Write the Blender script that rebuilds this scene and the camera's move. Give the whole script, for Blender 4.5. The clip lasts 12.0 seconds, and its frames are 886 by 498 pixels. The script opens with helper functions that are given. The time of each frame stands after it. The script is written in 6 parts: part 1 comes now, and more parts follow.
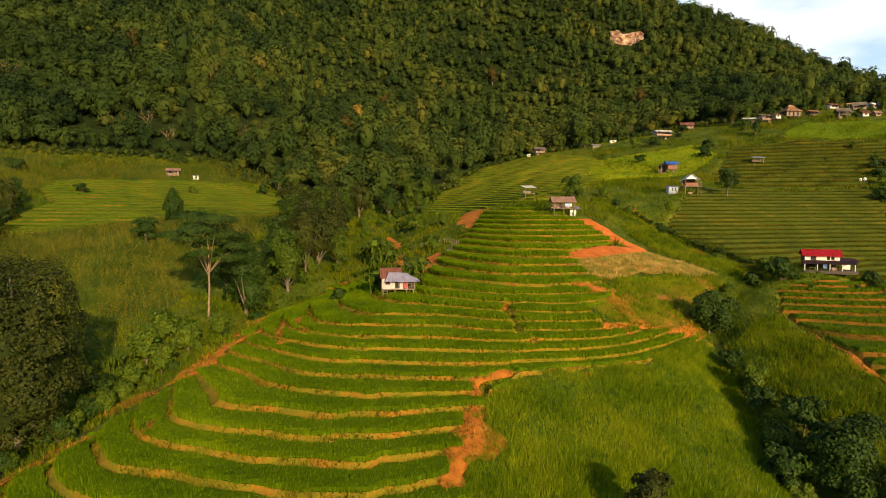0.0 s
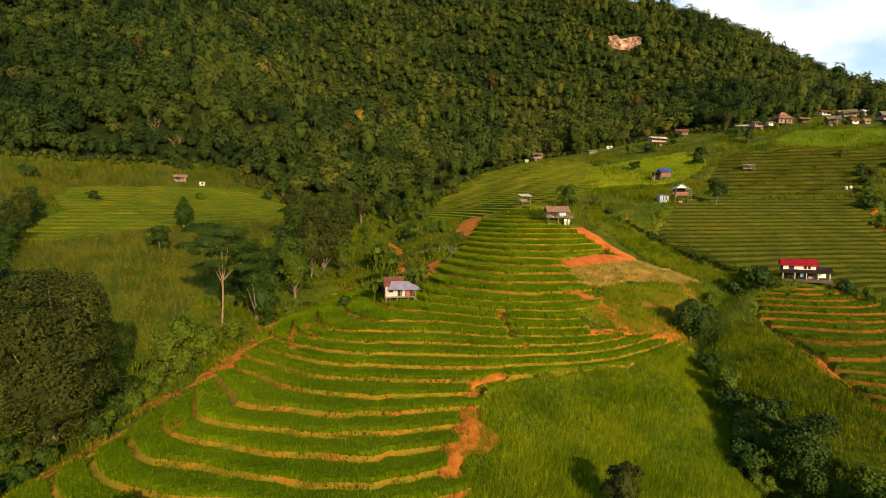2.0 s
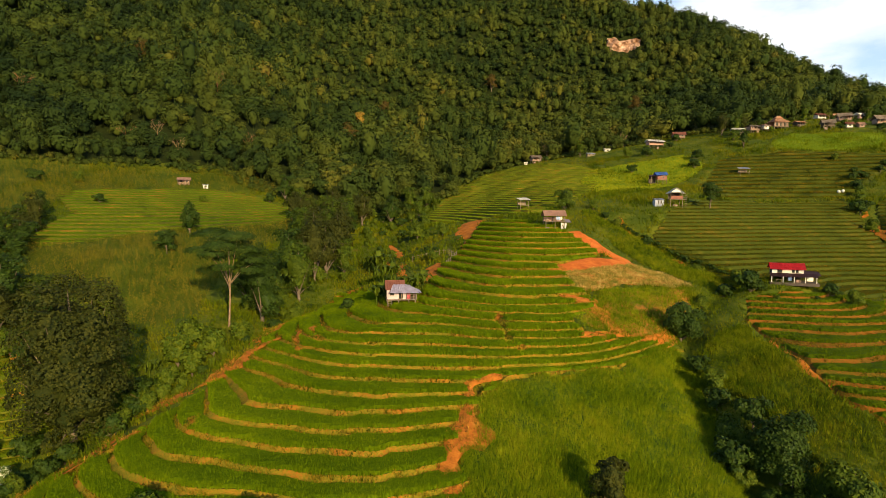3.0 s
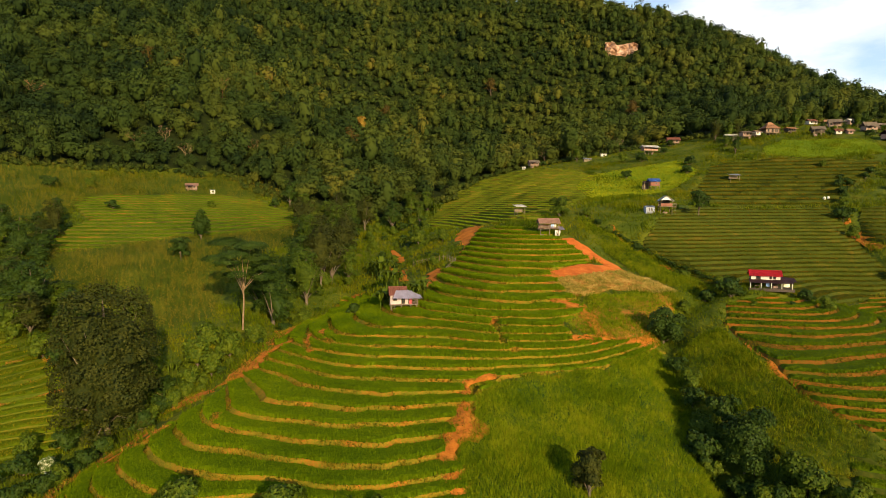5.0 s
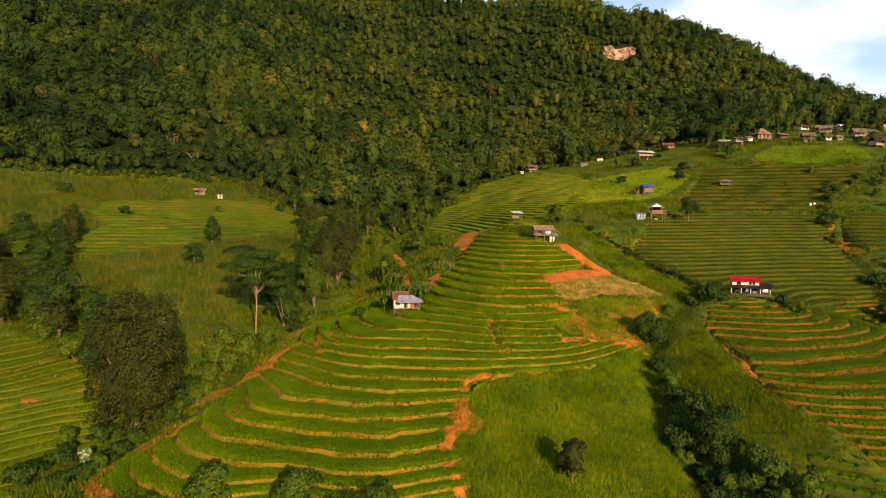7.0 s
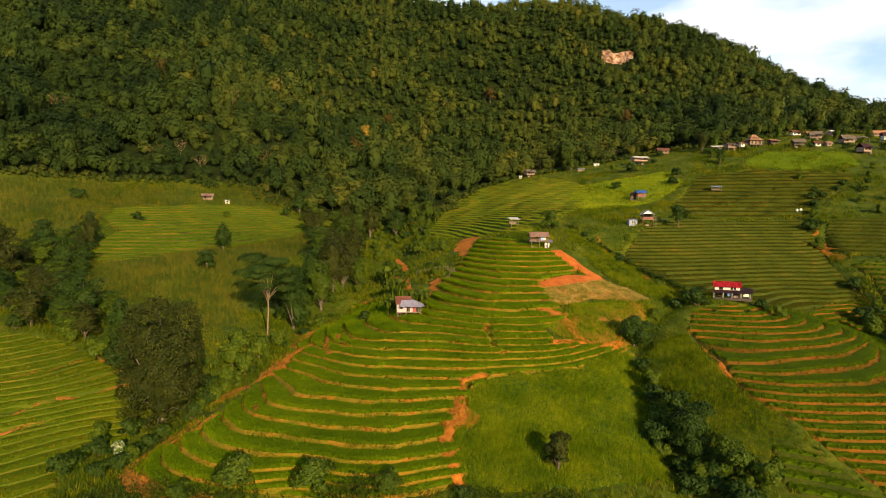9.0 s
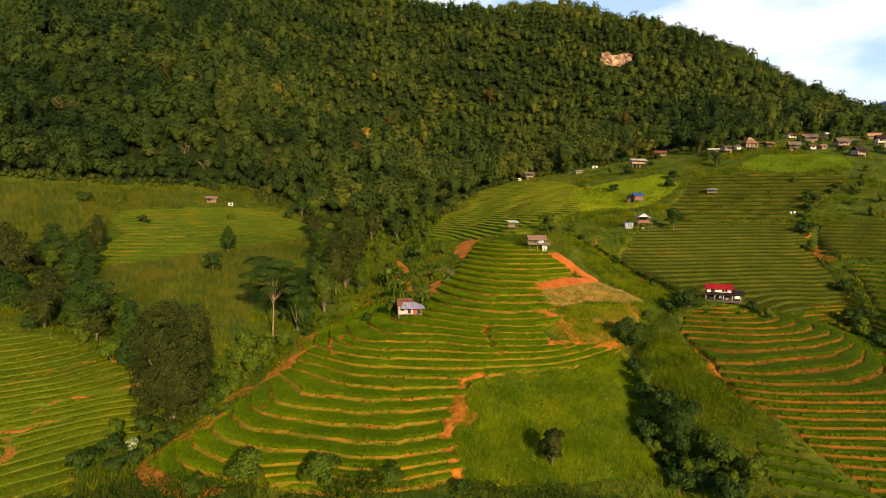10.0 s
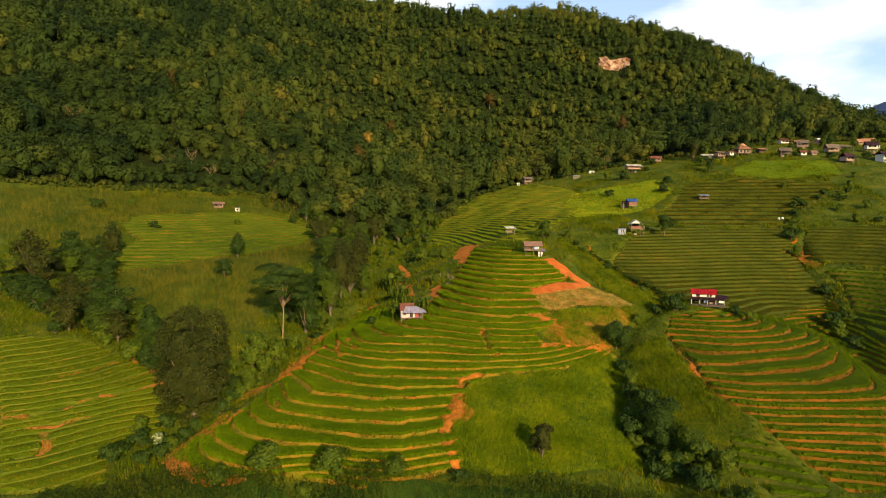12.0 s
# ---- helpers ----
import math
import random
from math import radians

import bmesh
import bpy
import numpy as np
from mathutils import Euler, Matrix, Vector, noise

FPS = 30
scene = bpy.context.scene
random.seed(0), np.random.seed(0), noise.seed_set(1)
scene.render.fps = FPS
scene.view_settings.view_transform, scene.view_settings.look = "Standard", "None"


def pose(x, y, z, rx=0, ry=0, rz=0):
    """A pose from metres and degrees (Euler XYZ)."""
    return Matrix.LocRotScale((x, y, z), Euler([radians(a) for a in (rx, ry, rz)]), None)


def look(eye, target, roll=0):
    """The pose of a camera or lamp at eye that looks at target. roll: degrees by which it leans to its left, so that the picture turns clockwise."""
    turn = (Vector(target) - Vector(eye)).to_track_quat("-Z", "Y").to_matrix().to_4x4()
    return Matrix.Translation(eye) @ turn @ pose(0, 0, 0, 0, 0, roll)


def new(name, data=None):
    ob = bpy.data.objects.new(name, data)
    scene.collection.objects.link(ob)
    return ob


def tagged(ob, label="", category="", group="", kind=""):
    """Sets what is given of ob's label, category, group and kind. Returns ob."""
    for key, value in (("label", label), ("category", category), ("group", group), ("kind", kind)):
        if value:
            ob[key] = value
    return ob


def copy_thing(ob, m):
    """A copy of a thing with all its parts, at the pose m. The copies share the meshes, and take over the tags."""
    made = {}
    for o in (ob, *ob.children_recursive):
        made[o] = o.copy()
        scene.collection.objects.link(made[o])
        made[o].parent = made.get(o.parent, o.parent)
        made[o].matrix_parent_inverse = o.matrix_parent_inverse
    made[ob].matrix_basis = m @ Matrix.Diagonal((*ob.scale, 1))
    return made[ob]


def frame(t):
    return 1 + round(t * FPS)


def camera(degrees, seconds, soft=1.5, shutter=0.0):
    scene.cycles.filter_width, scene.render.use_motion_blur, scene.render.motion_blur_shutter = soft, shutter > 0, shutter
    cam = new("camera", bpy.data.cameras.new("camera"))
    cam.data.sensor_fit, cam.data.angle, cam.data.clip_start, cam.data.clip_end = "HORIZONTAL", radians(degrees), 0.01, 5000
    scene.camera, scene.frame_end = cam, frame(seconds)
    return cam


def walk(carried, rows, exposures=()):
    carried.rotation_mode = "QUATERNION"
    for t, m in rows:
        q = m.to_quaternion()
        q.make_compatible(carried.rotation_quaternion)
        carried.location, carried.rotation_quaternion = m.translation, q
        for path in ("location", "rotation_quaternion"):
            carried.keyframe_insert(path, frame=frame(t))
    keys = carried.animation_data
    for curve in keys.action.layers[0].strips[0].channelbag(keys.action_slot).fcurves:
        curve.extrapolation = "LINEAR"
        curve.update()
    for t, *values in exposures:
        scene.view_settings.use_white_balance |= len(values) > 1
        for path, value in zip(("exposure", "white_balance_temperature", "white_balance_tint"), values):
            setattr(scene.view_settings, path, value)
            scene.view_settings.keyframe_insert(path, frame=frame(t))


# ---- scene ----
cam = camera(72.0, 12.0, soft=0.6)
# the drone backs away and climbs: metres right, ahead and up from its first place, then degrees
METRES, STRETCH, EYE, TILT = 40.0, 1.2925, 60.0, -4.0
ROWS = [
    (0.0, 0.0, 0.0, 0.0, 0.0, 0.0, -0.0),
    (0.5, 0.0005, -0.0303, 0.0108, -0.01, 0.03, -0.01),
    (1.0, 0.001, -0.0628, 0.0219, -0.01, 0.04, -0.03),
    (1.5, 0.0013, -0.097, 0.0331, -0.01, 0.05, -0.04),
    (2.0, 0.0018, -0.1327, 0.0441, -0.01, 0.04, -0.05),
    (2.5, 0.0022, -0.1698, 0.0546, -0.02, 0.04, -0.07),
    (3.0, 0.0029, -0.208, 0.0655, -0.02, 0.02, -0.08),
    (5.0, 0.0059, -0.3655, 0.109, 0.01, -0.03, -0.1),
    (5.5, 0.0067, -0.4065, 0.1199, 0.02, -0.06, -0.12),
    (6.0, 0.0076, -0.4483, 0.131, 0.03, -0.09, -0.12),
    (6.5, 0.0081, -0.4902, 0.1421, 0.04, -0.09, -0.13),
    (7.0, 0.0089, -0.5321, 0.1532, 0.07, -0.11, -0.14),
    (9.0, 0.0117, -0.7039, 0.1984, 0.13, -0.14, -0.13),
    (9.5, 0.0129, -0.747, 0.2097, 0.16, -0.15, -0.12),
    (10.0, 0.0141, -0.7901, 0.2214, 0.17, -0.16, -0.11),
    (10.5, 0.0152, -0.833, 0.233, 0.2, -0.17, -0.1),
    (11.0, 0.0163, -0.8763, 0.2444, 0.21, -0.16, -0.09),
    (11.5, 0.0175, -0.9196, 0.2561, 0.22, -0.15, -0.09),
    (12.0, 0.0184, -0.963, 0.2679, 0.25, -0.14, -0.09),
]
walk(cam, [(t, pose(0, 0, EYE, TILT) @ pose(METRES * x, METRES * STRETCH * y, METRES * z, 90 + 0.77 * pitch, roll, 0.77 * yaw)) for t, x, y, z, yaw, pitch, roll in ROWS],
     [(0.0, 0.25), (12.0, 0.25)])

# ---- light ----
SUN_TURN, SUN_UP = 158.5, 18.0  # degrees clockwise from straight ahead, degrees over the horizon
sun = new("sun", bpy.data.lights.new("sun", "SUN"))
sun.data.energy, sun.data.angle, sun.data.color = 6.1, radians(0.5), (1.0, 0.77, 0.385)
SUN_WAY = Vector((math.sin(radians(SUN_TURN)) * math.cos(radians(SUN_UP)), math.cos(radians(SUN_TURN)) * math.cos(radians(SUN_UP)), math.sin(radians(SUN_UP))))
sun.matrix_world = look(SUN_WAY * 500, (0, 0, 0))

world = bpy.data.worlds.new("sky")
scene.world = world
world.use_nodes = True
wn = world.node_tree
sky = wn.nodes.new("ShaderNodeTexSky")
sky.sky_type, sky.sun_disc, sky.ozone_density = "NISHITA", False, 2.5
sky.sun_elevation, sky.sun_rotation = radians(SUN_UP), radians(SUN_TURN)
back = wn.nodes["Background"]
back.inputs["Strength"].default_value = 0.1
# broken white cloud over the whole sky
spot = wn.nodes.new("ShaderNodeTexCoord")
drift = wn.nodes.new("ShaderNodeMapping")
drift.inputs["Scale"].default_value, drift.inputs["Location"].default_value = (1.0, 1.0, 2.6), (0.9, 0.1, 0.5)
puffs = wn.nodes.new("ShaderNodeTexNoise")
puffs.inputs["Scale"].default_value, puffs.inputs["Detail"].default_value, puffs.inputs["Roughness"].default_value = 2.6, 9.0, 0.55
cover = wn.nodes.new("ShaderNodeValToRGB")
cover.color_ramp.elements[0].position, cover.color_ramp.elements[1].position = 0.5, 0.66
cover.color_ramp.elements[0].color = (0.3, 0.3, 0.3, 1)
cloud = wn.nodes.new("ShaderNodeMix")
cloud.data_type = "RGBA"
cloud.inputs["B"].default_value = (10.2, 10.4, 10.6, 1)
wn.links.new(spot.outputs["Generated"], drift.inputs["Vector"])
wn.links.new(drift.outputs["Vector"], puffs.inputs["Vector"])
# clouds close up towards the horizon
apart = wn.nodes.new("ShaderNodeSeparateXYZ")
thin_out = wn.nodes.new("ShaderNodeMapRange")
thin_out.inputs["From Min"].default_value, thin_out.inputs["From Max"].default_value = 0.3, 0.52
thin_out.inputs["To Min"].default_value, thin_out.inputs["To Max"].default_value = 1.0, 0.08
both = wn.nodes.new("ShaderNodeMath")
both.operation = "MULTIPLY"
wn.links.new(puffs.outputs["Fac"], cover.inputs["Fac"])
wn.links.new(spot.outputs["Generated"], apart.inputs["Vector"])
wn.links.new(apart.outputs["Z"], thin_out.inputs["Value"])
wn.links.new(cover.outputs["Color"], both.inputs[0])
wn.links.new(thin_out.outputs["Result"], both.inputs[1])
wn.links.new(both.outputs["Value"], cloud.inputs["Factor"])
deep = wn.nodes.new("ShaderNodeHueSaturation")
deep.inputs["Saturation"].default_value, deep.inputs["Value"].default_value = 1.15, 1.8
wn.links.new(sky.outputs["Color"], deep.inputs["Color"])
wn.links.new(deep.outputs["Color"], cloud.inputs["A"])
wn.links.new(cloud.outputs["Result"], back.inputs["Color"])

# ---- lie of the land ----
# spot heights in metres: right, ahead, up
LOWER_SPUR = [(-40.2, 48.5, 34.1), (-36.7, 44.6, 34.1), (-32.7, 42.4, 34.1), (-26.8, 40.2, 34.1), (-39.2, 52.6, 34.85), (-36.0, 48.2, 34.85), (-31.8, 45.3, 34.85), (-22.2, 43.0, 34.85), (-12.7, 41.7, 34.85), (-5.2, 42.2, 34.85), (1.7, 44.6, 34.85), (-37.1, 55.8, 35.6), (-27.9, 48.1, 35.6), (-21.4, 46.5, 35.6), (-9.3, 45.2, 35.6), (2.1, 47.8, 35.6), (-33.4, 58.2, 36.35), (-24.4, 52.2, 36.35), (-15.5, 49.4, 36.35), (-7.6, 49.0, 36.35), (1.3, 51.8, 36.35)]
MIDDLE_SPUR = [(-28.5, 58.0, 37.1), (-17.0, 53.7, 37.1), (-10.1, 52.6, 37.1), (-2.5, 53.8, 37.1), (-29.0, 61.9, 37.85), (-23.3, 59.2, 37.85), (-10.5, 56.9, 37.85), (2.2, 58.7, 37.85), (-27.3, 70.6, 38.6), (-21.5, 63.3, 38.6), (-11.0, 61.5, 38.6), (1.8, 62.8, 38.6), (-25.3, 75.0, 39.35), (-19.6, 68.9, 39.35), (-11.4, 65.6, 39.35), (2.3, 65.8, 39.35), (-24.1, 77.1, 40.1), (-17.1, 72.4, 40.1), (-8.5, 69.9, 40.1), (2.4, 68.8, 40.1), (-20.2, 78.3, 40.85), (-12.4, 74.4, 40.85), (-2.2, 72.6, 40.85), (6.8, 73.6, 40.85)]
UPPER_SPUR = [(-19, 86, 42.8), (21.5, 84, 43.8), (0, 88.8, 43.9), (-7, 103, 45.4), (24.6, 121.5, 51.5), (30, 149, 57.6), (24.5, 178, 62.3), (36, 175, 62.6), (31, 280, 74.5)]
FRONT = [(0, 25, 27), (-20, 38, 30.5), (2, 40, 31.8), (0, -60, 4), (-80, -60, 6), (80, -60, 8), (-60, 20, 25), (60, 20, 25), (17, 47, 33.5), (37, 54.5, 31.5), (-150, -40, 16), (150, -40, 20)]
LEFT_SIDE = [(-52, 60, 31.5), (-73, 72, 38.0), (-96, 98, 45.0), (-66, 96, 38.5), (-45, 100, 40.0), (-102, 135, 51), (-73, 166, 57), (-105, 248, 70),
             (-69, 140, 52.0), (-30, 125, 41.5), (-15, 165, 48.5), (-23, 258, 58), (-167, 207, 74), (-140, 110, 50), (-33, 185, 50)]
RIGHT_SIDE = [(39, 81, 38.5), (52, 68, 38.4), (62, 102, 45.0), (68, 107, 46.8), (50, 140, 50.8), (70, 173, 63.5),
              (129, 177, 60.4), (86, 237, 72.5), (51, 326, 87), (172, 302, 103), (106, 225, 71.0), (145, 200, 68), (110, 90, 42), (130, 120, 48), (230, 300, 106)]
RIGHT_BOWL = [(53.2, 90.4, 42.1), (64.5, 86.0, 42.1), (77.2, 88.9, 42.1), (87.7, 94.8, 42.1), (92.9, 101.2, 42.1), (51.5, 77.0, 41.1), (60.4, 77.1, 41.1), (72.7, 80.5, 41.1), (85.2, 87.7, 41.1), (92.9, 95.0, 41.1), (97.0, 103.9, 41.1), (51.7, 73.2, 40.1), (58.2, 70.8, 40.1), (69.6, 72.2, 40.1), (79.3, 75.2, 40.1), (86.9, 81.1, 40.1), (93.4, 89.7, 40.1), (104.7, 118.0, 40.1), (52.8, 66.9, 39.1), (62.0, 64.8, 39.1), (73.1, 65.3, 39.1), (82.1, 67.9, 39.1), (88.7, 74.6, 39.1), (93.5, 82.1, 39.1), (96.9, 92.1, 39.1), (59.1, 55.3, 36.0), (67.8, 55.1, 36.0), (76.5, 54.6, 36.0)]
HILL = [(300, 380, 120), (350, 450, 135), (420, 520, 137), (-137, 272, 84), (-172, 271, 92), (-127, 344, 120), (-53, 427, 110), (14, 405, 88), (44, 538, 162), (180, 585, 204), (137, 675, 290), (265, 625, 249),
        (340, 604, 202), (400, 626, 168), (-150, 600, 250), (-400, 500, 260), (-330, 250, 130), (520, 640, 90), (600, 400, 60), (450, 200, 70), (-100, 760, 338),
        (200, 850, 230), (-400, 800, 346), (600, 900, 120)]
spots = np.array(LOWER_SPUR + MIDDLE_SPUR + UPPER_SPUR + FRONT + LEFT_SIDE + RIGHT_SIDE + RIGHT_BOWL + HILL, float)


def bend(r2):
    return 0.5 * r2 * np.log(r2 + 1e-9)


def lay_land():
    """Weights of the thin plate through the spot heights."""
    xy, n = spots[:, :2] / 100, len(spots)
    full = np.zeros((n + 3, n + 3))
    full[:n, :n] = bend(((xy[:, None] - xy[None]) ** 2).sum(-1)) + np.eye(n) * 1e-3
    full[:n, n], full[:n, n + 1:] = 1, xy
    full[n:, :n] = full[:n, n:].T
    return np.linalg.solve(full, np.r_[spots[:, 2], 0, 0, 0])


PLATE = lay_land()


def along(x, y, line):
    """Distance from points to a bent line."""
    best = np.full(np.shape(x), 1e9)
    for (ax, ay), (bx, by) in zip(line, line[1:]):
        dx, dy = bx - ax, by - ay
        k = np.clip(((x - ax) * dx + (y - ay) * dy) / (dx * dx + dy * dy), 0, 1)
        best = np.minimum(best, np.hypot(x - ax - k * dx, y - ay - k * dy))
    return best


GULLIES = [  # bent line, depth (minus: a rise), half width
    ([(-52, 46), (-46, 68), (-39, 88), (-33, 110), (-23, 140), (-14, 170), (-18, 230), (-25, 300)], 1.8, 6.0),
    ([(48, 164), (57, 148), (61, 136), (65, 125), (57, 112), (48, 103), (41, 92), (37, 80), (36, 68), (36, 55), (39, 30)], 2.0, 3.0),
    ([(129, 177), (118, 140), (105, 112), (98, 90), (90, 60)], 1.8, 4.0),
    ([(67, 111), (72, 112.5)], -1.25, 4.2),
]


def land(x, y):
    """Height of the smooth ground."""
    x, y = np.asarray(x, float), np.asarray(y, float)
    shape, px, py = x.shape, x.ravel() / 100, y.ravel() / 100
    z = PLATE[-3] + PLATE[-2] * px + PLATE[-1] * py
    for (sx, sy, _), w in zip(spots / 100, PLATE):
        z = z + w * bend((px - sx) ** 2 + (py - sy) ** 2)
    z = z.reshape(shape)
    for line, depth, half in GULLIES:
        z = z - depth * np.exp(-(along(x, y, line) / half) ** 2)
    return z


# ---- end of land ----

# ---- plan of the fields, in metres: right, ahead ----
MAIN = [(-42.9, 47.4), (-36.1, 39.2), (-29.7, 40.2), (-23.8, 40.7), (-18.6, 40.4), (-11.5, 37.9), (-6.6, 39.1), (-0.7, 41.3), (2.9, 43.5), (3.5, 46), (2, 51.8), (3.5, 59.1), (4.9, 65.2), (8, 70.2), (17.2, 73.3), (25.9, 76.8), (40.1, 90.4), (31.7, 86.9), (22.6, 84.5), (21.1, 89.2), (27.8, 97.5), (25.7, 106.1), (24.3, 119.1), (37.5, 132.7), (31.9, 147.5), (27.5, 153), (19, 164.3), (11, 170.2), (5.8, 148), (-1.3, 128.1), (-5, 105.3), (-9.4, 101), (-15.1, 124.3), (-25.1, 138.3), (-27.7, 124), (-29.5, 92.5), (-31.6, 79.2), (-36.3, 63.6), (-39, 59.1), (-43.4, 53.7)]
UPPER = [(-8.7, 236.3), (1.4, 280.7), (21.8, 317.5), (47, 330.5), (69.6, 287.3), (71.4, 267.2), (50.9, 206.5), (29.2, 166.7), (13.8, 177.3), (3.6, 197.5)]
RIGHT_UP = [(56.6, 153.1), (66.1, 168.5), (88.2, 191.9), (134.5, 195.3), (129, 176.2), (122.2, 156), (118, 135.4), (103, 129.5), (90, 120.5), (75, 117), (66, 122), (61.8, 142.5)]
RIGHT = [(59.1, 106.2), (65, 106.3), (74, 107.6), (79.5, 112), (90, 119.5), (103.3, 128.5), (117.5, 134.4), (113, 113), (104, 91), (67.1, 40.2), (61.7, 40.7), (57.9, 49.3), (55.8, 58.3), (52.4, 66.9), (53.8, 86.3), (54.3, 96.7)]
RIGHT_LOW = [(50.8, 56.2), (55.1, 51.1), (57.8, 45.8), (59.6, 40.1), (51, 41.3), (48.8, 47.5)]
DARK_FIELD = [(123.7, 263.6), (147.2, 262), (182.5, 236.5), (142.6, 201.9), (133.3, 197.2), (92.7, 198.1), (96.6, 222.3)]
VILLAGE_FIELD = [(155.1, 279.1), (168, 287.3), (201.2, 271.3), (193, 248.1), (168.9, 249.8), (149.5, 266.8)]
YELLOW_FIELD = [(60, 253.5), (67.1, 274.8), (83.3, 280.3), (114.6, 283.3), (116.2, 262.5), (108.5, 249), (78.2, 219.5), (58.2, 218.7)]
SLIDE = [(13.3, 189.0), (9.7, 193.3), (6.0, 184), (4.5, 169.4), (6.0, 158), (6.6, 150.3), (4.5, 144), (3.2, 139), (7.5, 138.4), (9.6, 148.3), (11.9, 158.5), (9.8, 168), (11.5, 175.5), (16.4, 181.4)]
HUT_BANK = [(-6.4, 128.0), (-4.0, 133.1), (-3.2, 137), (-1.2, 139.0), (0.8, 130.9), (1.6, 117.6), (-0.6, 113.6), (-2.5, 119), (-4.6, 122)]
CUT = [(-18.3, 193.2), (-16.2, 191), (-13.6, 182.3), (-11.0, 169.2), (-12.9, 166.8), (-16.3, 180.3)]
LEFT_FIELD = [(-112.5, 147.6), (-113.3, 179.2), (-137.8, 205.2), (-127.2, 228.4), (-102, 252.8), (-81.2, 258.2), (-61.7, 249.3), (-60.3, 233.8), (-69.1, 167), (-83.6, 148.8), (-104.7, 143.4)]
FRONT_LEFT = [(-100.6, 87.8), (-87.8, 92.1), (-77.5, 90), (-62.7, 83.5), (-52.9, 71.8), (-52.5, 62.6), (-57.5, 55.1), (-53.3, 44), (-67.6, 41.6)]
FAR_UP = [(142.9, 190.3), (167.3, 182.0), (186, 171), (156, 134), (141.1, 144.8), (126.8, 161.5), (131, 173)]
FAR_LOW = [(126.0, 151.8), (139.1, 141.9), (152, 131), (124, 88), (106.5, 93.5), (111.6, 107.8), (118.1, 125.5), (124.2, 137.2)]
GRASSLAND = [(5.1, 63.2), (7.9, 68.7), (17.1, 72.5), (25.8, 76), (38.8, 89.3), (39, 83.1), (37, 73.8), (35.5, 61.3), (33, 50), (19.7, 44.7), (10.6, 42.5), (3.2, 42.6), (2.5, 50.1)]
RED_PATCH = [(23.5, 125.7), (24.6, 121.6), (27.2, 123.9), (41.7, 133.5), (44.5, 130.8), (36.8, 121.3), (27.4, 115.1), (22.8, 113.3), (21.1, 117.2)]
DIRT_PATH = [(31.0, 147.0), (36.3, 150.4), (39.2, 145.2), (40.9, 140.7), (42.9, 137.4), (45.5, 129.0), (42.0, 128.5), (39.9, 133.9), (37.0, 134.8), (34.4, 139.5), (31.2, 142.9)]
DRY_PATCH = [(22.8, 113.3), (29.8, 116.2), (44.0, 129.3), (49.5, 119.5), (51.5, 113.5), (36.1, 110.5), (29.8, 105.9), (23.4, 103.3), (22.4, 108.7)]
SCRUB = [(28, 98.2), (30.7, 105.7), (41.4, 110.5), (51, 112.8), (46, 100.9), (40, 91.6), (31.9, 87.7), (23.2, 85.5), (21.8, 89.4)]
MAIZE_LEFT = [(-104.2, 142.4), (-83.1, 147.7), (-68.3, 164.4), (-59.6, 230.1), (-49.7, 189.2), (-54.8, 144.5), (-50.4, 112.5), (-55.2, 104.7), (-75, 113.3), (-90, 120.3), (-96.6, 114), (-114.2, 119.9)]
MAIZE_RIGHT = [(40.8, 87.2), (51.9, 93.8), (50.5, 79.3), (51.7, 65.2), (55.2, 57), (49.2, 52.6), (43.8, 55.8), (43.3, 68.9), (39, 76.9)]
DITCH_SIDE = [(41.4, 173.5), (48.9, 165.3), (55.8, 153.5), (61.7, 142), (68.1, 130.5), (59.1, 106.2), (46.4, 102.2), (51.6, 114.8), (47.2, 133.8), (42.1, 151.1)]
MAIZE_FRONT = [(-60, 42), (-44, 41), (-20, 39), (5, 41), (12, 40.5), (34, 41), (47, 39), (48, 24), (-60, 24)]
FOREST = [(-700, 150), (-197, 226), (-170, 244), (-140, 265), (-107, 280), (-85, 268), (-66, 264), (-40, 262), (-20, 262), (1, 284), (22, 324), (48, 342), (72, 335), (105, 341), (131, 345), (160, 325), (183, 332), (244, 355), (275, 358), (330, 365), (500, 400), (800, 500), (800, 900), (-700, 900)]
RAVINE_SIDE = [(-39.1, 286.6), (-23.8, 299.8), (-5.0, 281.3), (2.5, 223.7), (1.1, 160.0), (-2.4, 135.9), (-6.1, 128.2), (-14.6, 160.0), (-23.7, 182.5)]
MAIZE_FOOT = [(-153.5, 161.6), (-191.6, 215.1), (-162.4, 241.4), (-121.7, 268.2), (-88.0, 284.6), (-70.4, 274.1), (-115.2, 237.0), (-133.5, 213.0), (-120.0, 164.6), (-128.2, 152.3)]
RIGHT_GULLY = [(166.5, 226.9), (199.1, 254.3), (195.8, 225.6), (154.9, 166.6), (149.4, 176.6), (149.1, 191.5)]


# ---- small tools ----
def rnd(seed):
    return np.random.default_rng(seed)


